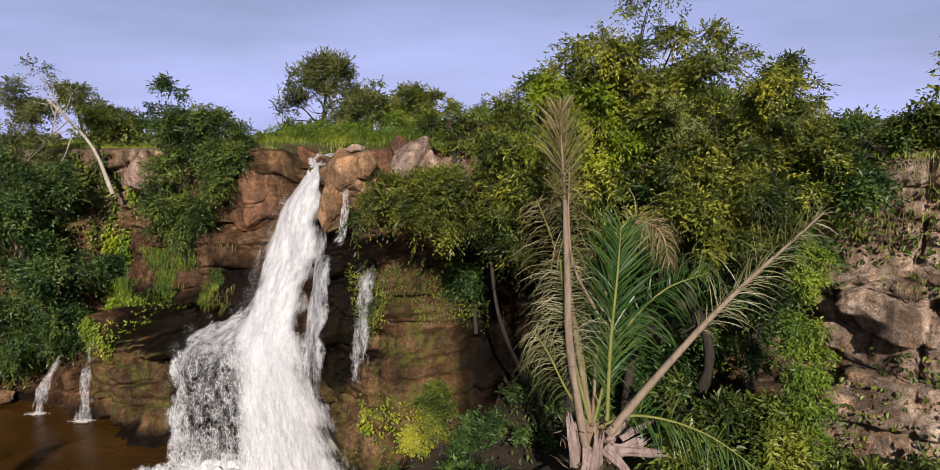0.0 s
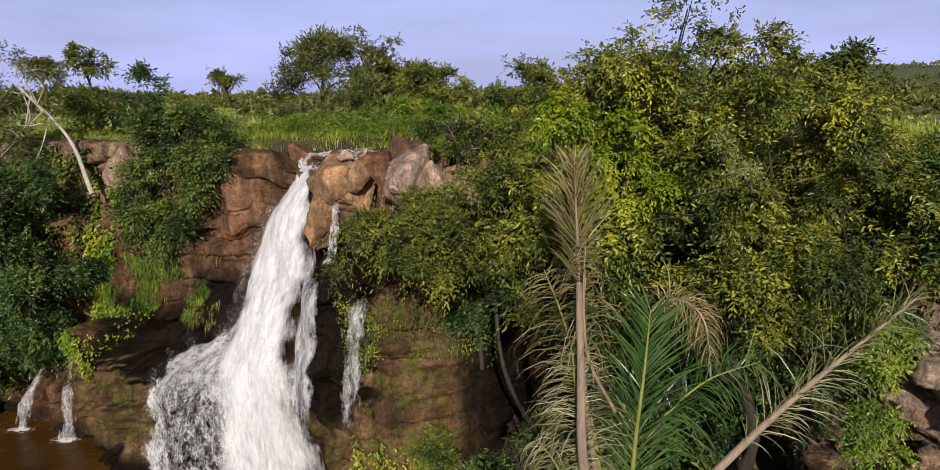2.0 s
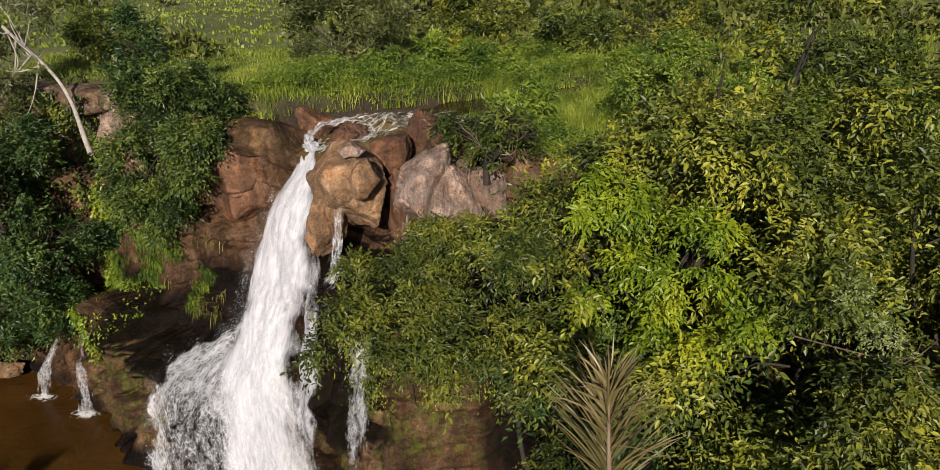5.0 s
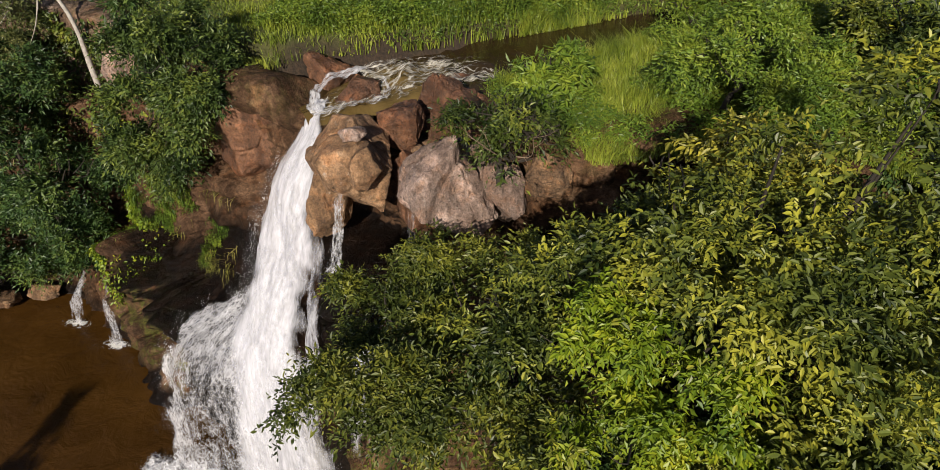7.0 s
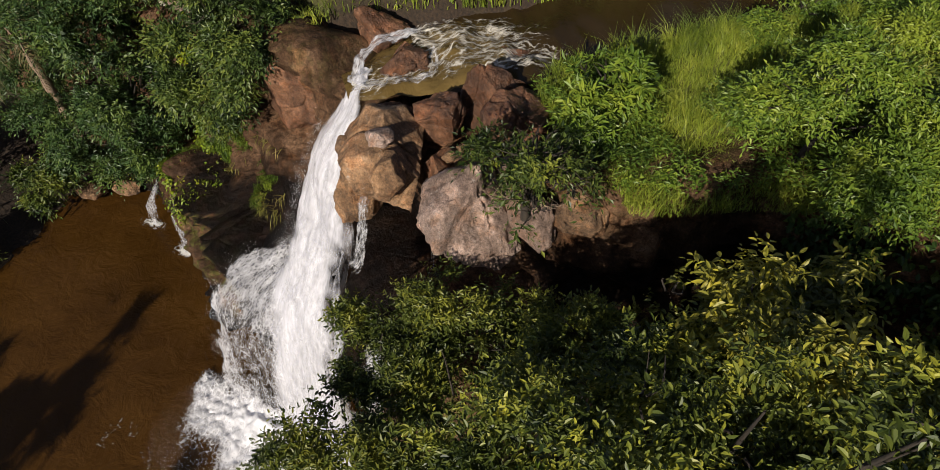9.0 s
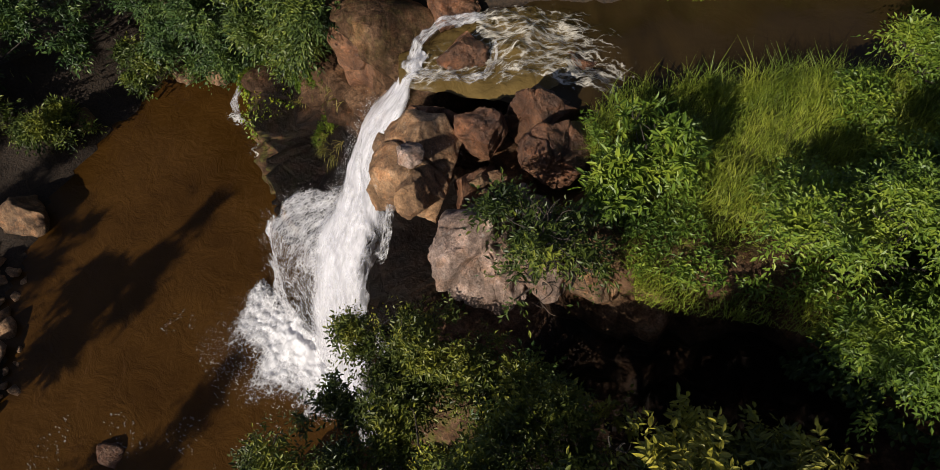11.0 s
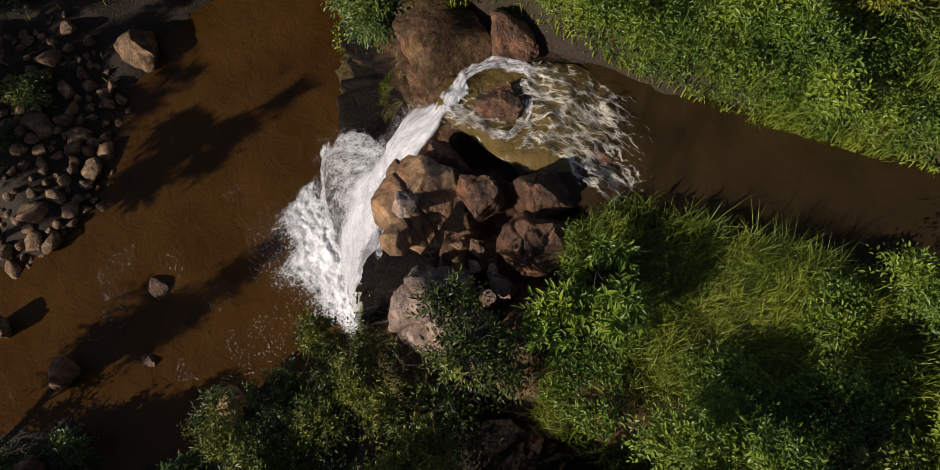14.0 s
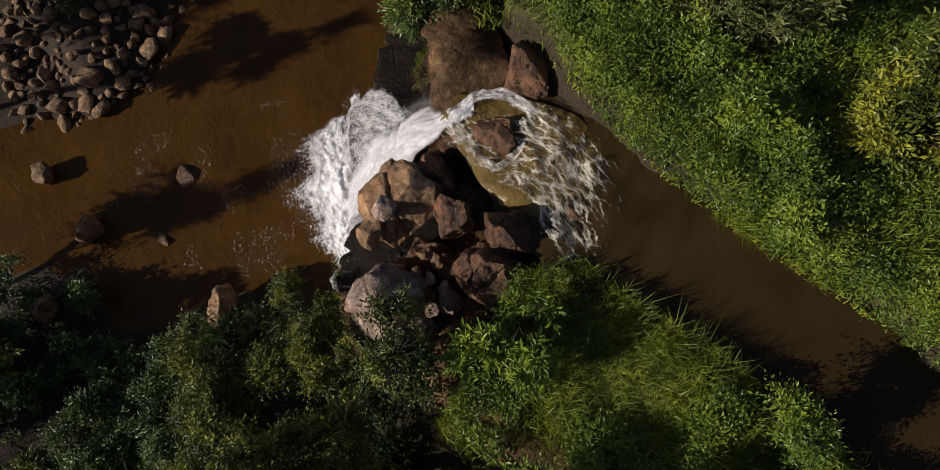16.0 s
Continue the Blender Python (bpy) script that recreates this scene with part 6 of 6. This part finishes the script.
def lawn(name, label, x0, x1, y0, y1, n, height, mat, seed, width=0.022, river_gap=1.4, bend=0.5, patch=0.0, hole=None, rim=0.0):
    r = np.random.default_rng(seed)
    p = np.column_stack((r.uniform(x0, x1, n), r.uniform(y0, y1, n)))
    tuft = np.column_stack((r.uniform(x0, x1, n // 14), r.uniform(y0, y1, n // 14)))
    pull = r.random(n) < 0.6
    p[pull] = tuft[r.integers(0, len(tuft), int(pull.sum()))] + r.normal(size=(int(pull.sum()), 2)) * 0.13
    keep = (seg_distance(p, RIVER, False) > river_gap) & (beyond_edge(p) < (0.5 if x0 > -2 else -0.35)) & (vnoise(np.column_stack((p * 0.6, p[:, 0] * 0)), seed) > -1.0 + patch)
    keep &= ~((p[:, 0] < 0.75 - (p[:, 1] - 23.35) * 1.06) & (p[:, 0] > -6.5) & (p[:, 1] < 26.6))
    if hole is not None:
        keep &= ~hole(p)
    p = p[keep]
    z = np.maximum(ground_z(p), 10.3)
    h = height * np.clip(0.8 + 0.55 * vnoise(np.column_stack((p * 0.9, p[:, 0] * 0)), seed + 1) + 0.4 * vnoise(np.column_stack((p * 2.6, p[:, 0] * 0)), seed + 2), 0.25, 1.6) * (1 + rim * smooth(2.3, 1.2, seg_distance(p, RIVER, False)))
    return tagged(new(name, mesh(name, *blades(np.column_stack((p, z)), h, r, width, bend), mat)), label, "grass", "", "stuff")


lawn("tall_grass", "tall bright green grass on the river bank", -1.4, 9, 22.6, 32, 90000, 0.40, L_GRASS, 301, 0.013, river_gap=1.3, bend=0.95, patch=0.1, rim=0.6)
lawn("tall_grass", "tall green grass on the far river bank", -9, 9, 28, 42, 40000, 0.5, L_GRASS, 302, 0.025)
lawn("tall_grass", "yellow-green grass on the cliff top", -22, -5, 25.8, 40, 40000, 0.27, L_GRASS, 303, 0.02, bend=1.1)
lawn("savanna_grass", "open yellow-green savanna grass", -45, 35, 38, 95, 30000, 0.25, L_GRASS, 304, 0.12)
lawn("tall_grass", "yellow-green grass on the pale cliff top", 9, 22, 13, 30, 28000, 0.36, L_GRASS, 305, 0.016, bend=1.0, patch=0.3)
lawn("tall_grass", "yellow-green grass behind the pale cliff", 20, 44, 12, 46, 12000, 0.5, L_GRASS, 308, 0.05, patch=0.3)
lawn("tall_grass", "yellow-green grass beside the river upstream", 9, 24, 29, 46, 9000, 0.5, L_GRASS, 309, 0.04, patch=0.3)


def low_grass(label, x0, x1, y0, y1, n, seed):
    r = np.random.default_rng(seed)
    c = np.array(((x0 + x1) / 2, (y0 + y1) / 2))
    p = c + np.clip(r.normal(size=(n, 2)) * 0.42, -1.2, 1.2) * np.array((x1 - x0, y1 - y0)) / 2
    p = p[(beyond_edge(p) > 1.5) & (seg_distance(p, POOL, True) * np.where(inside(p, POOL), -1, 1) > 0.6)]
    h = 0.55 * (1 + 0.5 * vnoise(np.column_stack((p * 0.5, p[:, 0] * 0)), seed))
    return tagged(new("low_grass", mesh("low_grass", *blades(np.column_stack((p, ground_z(p))), h, r, 0.05, 0.6), L_GRASS)), label, "grass", "", "stuff")


low_grass("rough green grass on the low bank beside the pool", -6, 46, -34, 18, 9000, 306)
low_grass("rough green grass behind the stony shore", -60, -16, -34, 26, 8000, 307)

# leafy weeds of both banks
def weeds(label, x0, x1, y0, y1, n, height, side, seed):
    r = np.random.default_rng(seed)
    p = np.column_stack((r.uniform(x0, x1, n), r.uniform(y0, y1, n)))
    p = p[(seg_distance(p, RIVER, False) > 1.45) & (beyond_edge(p) < (-0.9 if side > 0 else 0.05))]
    p = p[(p[:, 1] - np.interp(p[:, 0], RIVER[:, 0], RIVER[:, 1])) * side > 0]
    p = p[~((p[:, 0] < 0.75 - (p[:, 1] - 23.35) * 1.06) & (p[:, 0] > -6.5) & (p[:, 1] < 26.6))]
    drift = vnoise(np.column_stack((p * 0.8, p[:, 0] * 0)), seed) + 0.5 * vnoise(np.column_stack((p * 2.0, p[:, 0] * 0)), seed + 1)
    if side < 0:
        grown = drift > np.where(p[:, 0] < 2.6, 0.3, 0.0)
        p, drift = p[grown], drift[grown]
    hh = height * (1 + 0.7 * drift)
    base = np.column_stack((p, np.maximum(ground_z(p), 10.3)))
    out = []
    for k in range(6):
        q = base + np.column_stack((r.normal(size=(len(p), 2)) * 0.07, hh * r.uniform(0.35, 1.15, len(p))))
        out.append(leaves(q, r.normal(size=q.shape) * np.array((1, 1, 0.4)), UP + r.normal(size=q.shape) * 0.45, r.uniform(0.07, 0.14, len(p)), 0.045, False))
    tagged(new("leafy_weeds", mesh("leafy_weeds", *join(out), L_WEED)), label, "weeds", "", "stuff")


weeds("dense leafy weeds on the far river bank", -9, 7, 28, 38, 17000, 0.45, 1, 310)
weeds("leafy green weeds among tall grass on the near bank", -1.5, 10, 22.8, 34, 20000, 0.36, -1, 311)


# hanging grass and roots on the left wall
def hanging(x0, x1, z0, z1, n, length, seed, mat, label, up=0.0):
    r = np.random.default_rng(seed)
    s = r.uniform(edge_s(x0), edge_s(x1), n)
    z = r.uniform(z0, z1, n)
    keep = vnoise(np.column_stack((s * 1.3, z * 1.1, s * 0)), seed) > -0.05
    s, z, n = s[keep], z[keep], int(keep.sum())
    pp, nrm = on_cliff(s, z)
    al = unit(nrm * 0.7 + UP * up + r.normal(size=pp.shape) * 0.35)
    h = (length * r.uniform(0.5, 1.2, n))[:, None]
    sd = unit(np.cross(al, UP)) * 0.008
    m = pp + al * h * 0.45
    t = m + (nrm * 0.12 - UP * 0.8) * h * 0.6
    v = np.stack((pp - sd, pp + sd, m + sd, m - sd, t), 1).reshape(-1, 3)
    f = (np.arange(n)[:, None, None] * 5 + np.array(((0, 1, 2), (0, 2, 3), (3, 2, 4)))).reshape(-1, 3)
    tagged(new("hanging_grass", mesh("hanging_grass", v, f, mat)), label, "grass", "hanging grass", "stuff")


hanging(-12.6, -9.2, 4.2, 6.6, 9500, 0.34, 401, L_WEED, "tufts of green grass hanging from the wet wall", 0.5)
hanging(-10.4, -8.6, 4.6, 7.0, 1000, 0.6, 402, L_DRYGRASS, "brown dry grass and roots hanging from the wall", 0.0)
hanging(-15.2, -12.6, 3.2, 5.2, 5000, 0.42, 403, L_WEED, "green grass tufts on the mossy ledge", 0.5)
hanging(8.4, 11.0, 7.2, 10.4, 1500, 0.6, 404, L_DRYGRASS, "dry grass tufts hanging from the pale cliff", 0.5)
hanging(-2.4, 0.2, 5.0, 7.0, 1400, 0.22, 405, L_WEED, "green grass tufts on the mossy rock", 0.4)


# ---- palm ----
def frond(parent, label, pts, start, leaflet, pairs, mats, seed, r0=0.05, droop=0.4, spread=0.75, width=0.035, forward=0.6, face=(0, -1, 0), ragged=0.28):
    """A palm leaf: a tapered rib along pts, and under it two rows of long narrow arching leaflets."""
    r = np.random.default_rng(seed)
    c = curve_points(pts, 40)
    rib = part("frond", mesh("frond", *tube(c, (r0, r0 * 0.7, r0 * 0.2), 40, 7), mats[0], shade=True), parent, label)
    t = np.sort(np.clip(np.linspace(start, 0.99, pairs) + r.normal(size=pairs) * 0.004, start, 0.995))
    pos = np.stack([np.interp(t, np.linspace(0, 1, 40), c[:, k]) for k in range(3)], 1)
    tan = unit(np.stack([np.interp(t, np.linspace(0, 1, 40), np.gradient(c, axis=0)[:, k]) for k in range(3)], 1))
    fc = unit(np.asarray(face, float))
    out = []
    ln = leaflet * np.clip(1.15 - 0.75 * ((t - start) / (1 - start)) ** 2, 0.2, 1) * np.clip(0.45 + (t - start) * 5, 0, 1)
    for sgn in (-1, 1):
        sd = unit(np.cross(tan, fc)) * sgn
        way = unit(sd * spread + tan * forward + fc * r.normal(size=(pairs, 1)) * 0.25 + r.normal(size=(pairs, 3)) * ragged * 0.7)
        L = (ln * r.uniform(0.6, 1.15, pairs))[:, None]
        w = unit(np.cross(way, fc + r.normal(size=(pairs, 3)) * 0.5)) * width / 2
        bow = droop * r.uniform(0.6, 1.5, (pairs, 1))
        p, rows = pos, [pos - w * 0.5, pos + w * 0.5]
        for k, wide in enumerate((1.0, 0.9, 0.6)):
            way = unit(way - UP * bow * (0.25 + 0.35 * k))
            p = p + way * L * 0.27
            rows += [p - w * wide, p + w * wide]
        rows.append(p + unit(way - UP * bow * 1.3) * L * 0.22)
        v = np.stack(rows, 1).reshape(-1, 3)
        f = (np.arange(pairs)[:, None, None] * 9 + np.array(((0, 1, 3), (0, 3, 2), (2, 3, 5), (2, 5, 4), (4, 5, 7), (4, 7, 6), (6, 7, 8)))).reshape(-1, 3)
        out.append((v, f))
    part("foliage", mesh("foliage", *join(out), mats[1]), rib)["kind"] = "stuff"
    return rib


def sheath(at, way, length, wide, seed):
    """A torn, curling leaf base: a trough of fibre that splits into points."""
    r = np.random.default_rng(seed)
    a, d = np.asarray(at, float), unit(np.asarray(way, float))
    sd = unit(np.cross(d, np.array((0.1, -1.0, 0.2))))
    up_ = np.cross(sd, d)
    t, u = np.linspace(0, 1, 18), np.linspace(-1, 1, 15)
    tip = 0.72 + 0.28 * r.random(15)
    T = t[:, None] * tip[None]
    W = wide * (1 - 0.55 * T)
    curl = -0.35 * T ** 2
    v = (a + d * (T * length)[..., None] + sd * (u[None] * W)[..., None] - up_ * (0.55 * W * u[None] ** 2)[..., None] + up_ * (curl * length * r.uniform(0.2, 1.0))[..., None]
         + 0.02 * np.stack([fbm(np.stack((T * 3, u[None] * 4 + 0 * T, T * 0 + seed + k), -1), 3, seed + k) for k in range(3)], -1))
    return mesh("leaf_base", v.reshape(-1, 3), sheet_faces(18, 15), M_SHEATH, shade=True)


PB = np.array((2.45, 12.85, 4.9))
palm = thing("raffia_palm", None, "raffia palm with upright green and dry brown fronds", "palm", at=(2.45, 12.85, 1.8))
part("trunk", mesh("trunk", *tube(((2.5, 12.9, 1.5), (2.45, 12.85, 3.2), PB + UP * 0.2), (0.26, 0.24, 0.2), 24, 12, 0.5, 7), M_STALK, shade=True), palm)
frond(palm, "tall olive-brown drying frond", [PB, (2.0, 12.95, 7.5), (1.85, 13.05, 9.6), (1.72, 13.1, 11.3)], 0.62, 1.0, 105, [M_STALK, L_PALMDRY], 1, 0.06, 0.12, 0.42, 0.022, 0.95, ragged=0.3)
frond(palm, "hanging brown leaflets of a dry frond", [PB + UP * 2.5, (2.0, 12.8, 8.3), (1.9, 12.85, 9.3), (1.9, 12.8, 10.2)], 0.3, 1.0, 70, [M_STALK, L_PALMDRY], 11, 0.035, 1.3, 0.7, 0.016, 0.4, ragged=0.5)
part("stalk", mesh("stalk", *tube(((2.3, 12.6, 4.6), (1.95, 12.6, 6.6), (1.86, 12.62, 8.2), (1.8, 12.65, 9.55)), (0.085, 0.075, 0.06, 0.05), 24, 9, 0.2, 8), M_CANE, shade=True), palm, "broken pale leaf stalk")
frond(palm, "dark green frond with a yellow rib", [PB + np.array((0.3, 0, 0.2)), (2.8, 12.95, 6.6), (2.92, 13.05, 8.0), (2.98, 13.1, 9.0)], 0.12, 1.25, 95, [M_RIB, L_PALM], 2, 0.045, 0.12, 0.6, 0.028, 0.85, ragged=0.14)
frond(palm, "frond with pale drooping leaflets", [PB, (2.05, 12.8, 6.4), (1.85, 12.8, 7.5), (1.75, 12.85, 8.4)], 0.3, 1.35, 80, [M_RIB, L_PALMPALE], 3, 0.04, 0.95, 0.85, 0.016, 0.5)
frond(palm, "drying frond behind the others", [PB, (2.2, 13.3, 6.8), (1.7, 13.5, 8.6), (1.35, 13.6, 9.5)], 0.2, 1.2, 80, [M_RIB, L_PALMDRY], 4, 0.04, 0.6, 0.8, 0.018, 0.35)
frond(palm, "stout leaning stalk with dry leaflets", [PB + np.array((0.3, -0.2, 0)), (3.6, 12.65, 6.0), (5.0, 12.7, 7.6), (6.8, 12.8, 9.3)], 0.55, 1.1, 80, [M_CANE, L_PALMPALE], 5, 0.095, 0.3, 0.5, 0.017, 0.7, ragged=0.4)
frond(palm, "withered brown frond bent over", [PB, (2.7, 13.4, 7.2), (3.2, 13.5, 8.9), (3.8, 13.4, 8.9), (4.0, 13.2, 8.2)], 0.45, 0.8, 90, [M_STALK, L_PALMDRY], 6, 0.035, 0.9, 0.6, 0.018, 0.3)
frond(palm, "", [PB, (3.0, 13.2, 6.6), (3.9, 13.4, 7.6), (4.9, 13.5, 8.0)], 0.2, 1.2, 75, [M_RIB, L_PALM], 7, 0.035, 0.5, 0.8, 0.022, 0.5)
frond(palm, "", [PB, (3.3, 12.6, 5.3), (4.6, 12.4, 5.0), (6.0, 12.3, 4.0)], 0.25, 1.0, 75, [M_RIB, L_PALM], 8, 0.035, 0.5, 0.8, 0.024, 0.5, face=(0, -0.4, 1))
frond(palm, "", [PB, (1.9, 12.7, 5.8), (1.5, 12.7, 6.6), (1.2, 12.7, 7.0)], 0.3, 1.0, 50, [M_RIB, L_PALMPALE], 9, 0.03, 0.9, 0.8, 0.016, 0.4, ragged=0.4)
for k, (dx, dy, dz, way, length, wide) in enumerate([(-0.28, -0.2, -0.7, (-0.15, -0.1, 1), 1.2, 0.15), (0.0, -0.32, -0.9, (0.1, -0.25, 1), 1.15, 0.17), (0.25, -0.25, -0.5, (0.9, -0.2, 0.5), 1.0, 0.16), (0.3, 0.1, -0.4, (0.7, 0.1, 0.8), 1.0, 0.14),
                                                     (0.35, -0.3, -0.3, (1.0, -0.3, 0.05), 1.1, 0.13), (0.2, -0.35, -0.2, (0.6, -0.3, -0.6), 0.9, 0.12), (-0.1, -0.35, -0.2, (-0.2, -0.4, -0.8), 0.7, 0.12), (0.55, -0.2, -0.1, (0.9, -0.1, 0.5), 0.8, 0.08)]):
    part("leaf_base", sheath(PB + np.array((dx, dy, dz)), way, length, wide, 70 + k), palm, "pale torn leaf base")
fib = np.random.default_rng(77)
fa_ = PB + fib.normal(size=(260, 3)) * np.array((0.22, 0.16, 0.3)) - UP * 0.3
part("fibre", mesh("fibre", *leaves(fa_, fib.normal(size=(260, 3)) + UP * 0.6, (0, -1, 0.3) + fib.normal(size=(260, 3)) * 0.6, fib.uniform(0.15, 0.45, 260), 0.02, False, 0.3), M_STALK), palm, "brown shredded fibre")["kind"] = "stuff"

PL = np.array((-20.4, 26.3, 6.8))
side_palm = thing("dry_palm", None, "small palm with drooping dry fronds among dark trees", "palm", at=(-20.9, 26.9, 1.0))
part("trunk", mesh("trunk", *tube(((-20.9, 26.9, 0.6), (-20.7, 26.6, 3.5), PL), (0.2, 0.17, 0.14), 20, 9, 0.4, 9), M_STALK, shade=True), side_palm)
for k in range(9):
    a = radians(40 * k + 10)
    o = np.array((math.cos(a), math.sin(a), 0))
    frond(side_palm, "", [PL, PL + o * 0.8 + UP * 0.7, PL + o * 1.7 + UP * 0.5, PL + o * 2.3 - UP * 0.5], 0.2, 0.7, 44, [M_STALK, L_PALMPALE if k % 2 else L_PALMDRY], 80 + k, 0.035, 0.8, 0.8, 0.022, 0.4, face=(0, -0.3, 1))


def dry_branch(a, b, seed, forks=7, r0=0.014):
    """A bare pale branch with forking twigs."""
    r = np.random.default_rng(seed)
    a, b = np.asarray(a, float), np.asarray(b, float)
    m = (a + b) / 2 + r.normal(size=3) * 0.15
    main = curve_points((a, m, b), 16)
    ob = thing("dry_branch", None, "bare pale dry branch tangled in the leaves", "branch", "dry branches", at=tuple(a))
    part("stem", mesh("stem", *tube(main, (r0, r0 * 0.7, r0 * 0.25), 16, 5), M_STALK, shade=True), ob)
    ln = np.linalg.norm(b - a)
    for k in range(forks):
        q = main[int(r.integers(4, 15))]
        e = q + unit((b - a) / ln + r.normal(size=3) * 0.7) * ln * r.uniform(0.15, 0.4)
        part("twig", mesh("twig", *tube((q, (q + e) / 2 + r.normal(size=3) * 0.05, e), (r0 * 0.4, r0 * 0.3, r0 * 0.12), 6, 4), M_STALK, shade=True), ob)
    return ob


for k, (a, b) in enumerate([((3.2, 16.2, 8.2), (4.6, 14.6, 9.4)), ((4.6, 15.4, 7.0), (5.6, 13.9, 8.6)), ((2.6, 16.0, 7.4), (3.4, 14.6, 8.4)), ((5.6, 15.0, 8.0), (6.6, 13.8, 8.8)),
                            ((4.2, 15.6, 10.4), (5.2, 14.2, 10.9)), ((6.4, 16.2, 10.6), (7.4, 14.9, 11.2)), ((8.0, 15.0, 7.4), (8.8, 13.6, 8.0)),
                            ((-0.4, 22.2, 10.6), (-0.9, 21.2, 11.6)), ((-0.2, 22.0, 10.8), (0.3, 21.2, 11.7))]):
    dry_branch(a, b, 700 + k)

# ---- the plain beyond ----
def far_bushes(name, label, n, r0, r1, per, leaf, seed, size, keepout=True):
    r = np.random.default_rng(seed)
    ang, dist = np.radians(r.uniform(-48, 48, n)), r0 * (r1 / r0) ** r.random(n)
    p = np.column_stack((np.sin(ang) * dist, np.cos(ang) * dist))
    dens = vnoise(np.column_stack((p * 0.035, p[:, 0] * 0)), 77)
    ok = (dens > -0.45) & (seg_distance(p, RIVER, False) > 4) & (beyond_edge(p) < -3)
    ok &= ~((p[:, 0] > 7.6 - 0.614 * p[:, 1]) & (p[:, 0] < 3.0 - 0.367 * p[:, 1]) & (p[:, 1] > 28) & (p[:, 1] < 60))
    p, dist = p[ok], dist[ok]
    z = ground_z(p)
    s = size * r.uniform(0.5, 1.4, len(p)) * (1 + (dens[ok] > 0.35) * 0.5)
    d = scatter_dirs(len(p) * per, r)
    d[:, 2] = np.abs(d[:, 2])
    k = np.repeat(np.arange(len(p)), per)
    rad = s[k] * (0.75 + 0.45 * vnoise(d * 2.2 + k[:, None] * 3.7, 3))
    c = np.column_stack((p, z))[k] + d * rad[:, None] * np.array((1, 1, 1.1))
    lf = leaf * r.uniform(0.6, 1.4, len(k)) * s[k] / size
    tagged(new(name, mesh(name, *leaves(c, d * 0.4 + r.normal(size=d.shape) * 0.6, d + UP * 0.5 + r.normal(size=d.shape) * 0.4, lf, lf * 0.6, False), L_FAR)), label, "bushes", "", "stuff")


far_bushes("far_bushes", "green bushes scattered over the savanna", 760, 36, 120, 64, 0.37, 501, 0.95)
far_bushes("far_bushes", "green bushland of the distant plain", 1700, 110, 420, 36, 0.8, 502, 1.4)
far_bushes("far_woods", "dark green woods towards the horizon", 2600, 380, 1900, 26, 2.6, 503, 3.0)
for k, (x, y, h, w) in enumerate([(-62, 96, 7.5, 2.2), (-47, 82, 7.0, 2.4), (-16, 92, 9.5, 3.2), (-38, 100, 5.5, 2.2), (22, 110, 7.0, 3.0), (-7.5, 52, 4.0, 1.8), (4, 70, 5.0, 2.4), (48, 120, 8.0, 3.4)]):
    z = gz(x, y)
    r = np.random.default_rng(600 + k)
    blobs = [(x + r.normal() * w * 0.55, y + r.normal() * w * 0.5, z + h - w * r.uniform(0.3, 1.0), w * r.uniform(0.4, 0.65)) for _ in range(6)]
    tree("savanna_tree", "lone savanna tree with a rounded crown on the plain", "tree", (x, y, z), blobs, L_FAR, 700, per=6, leaf=0.42, twig=0.8, trunk_r=0.16, seed=620 + k, group="trees of the plain", fine=False, sticks=0)
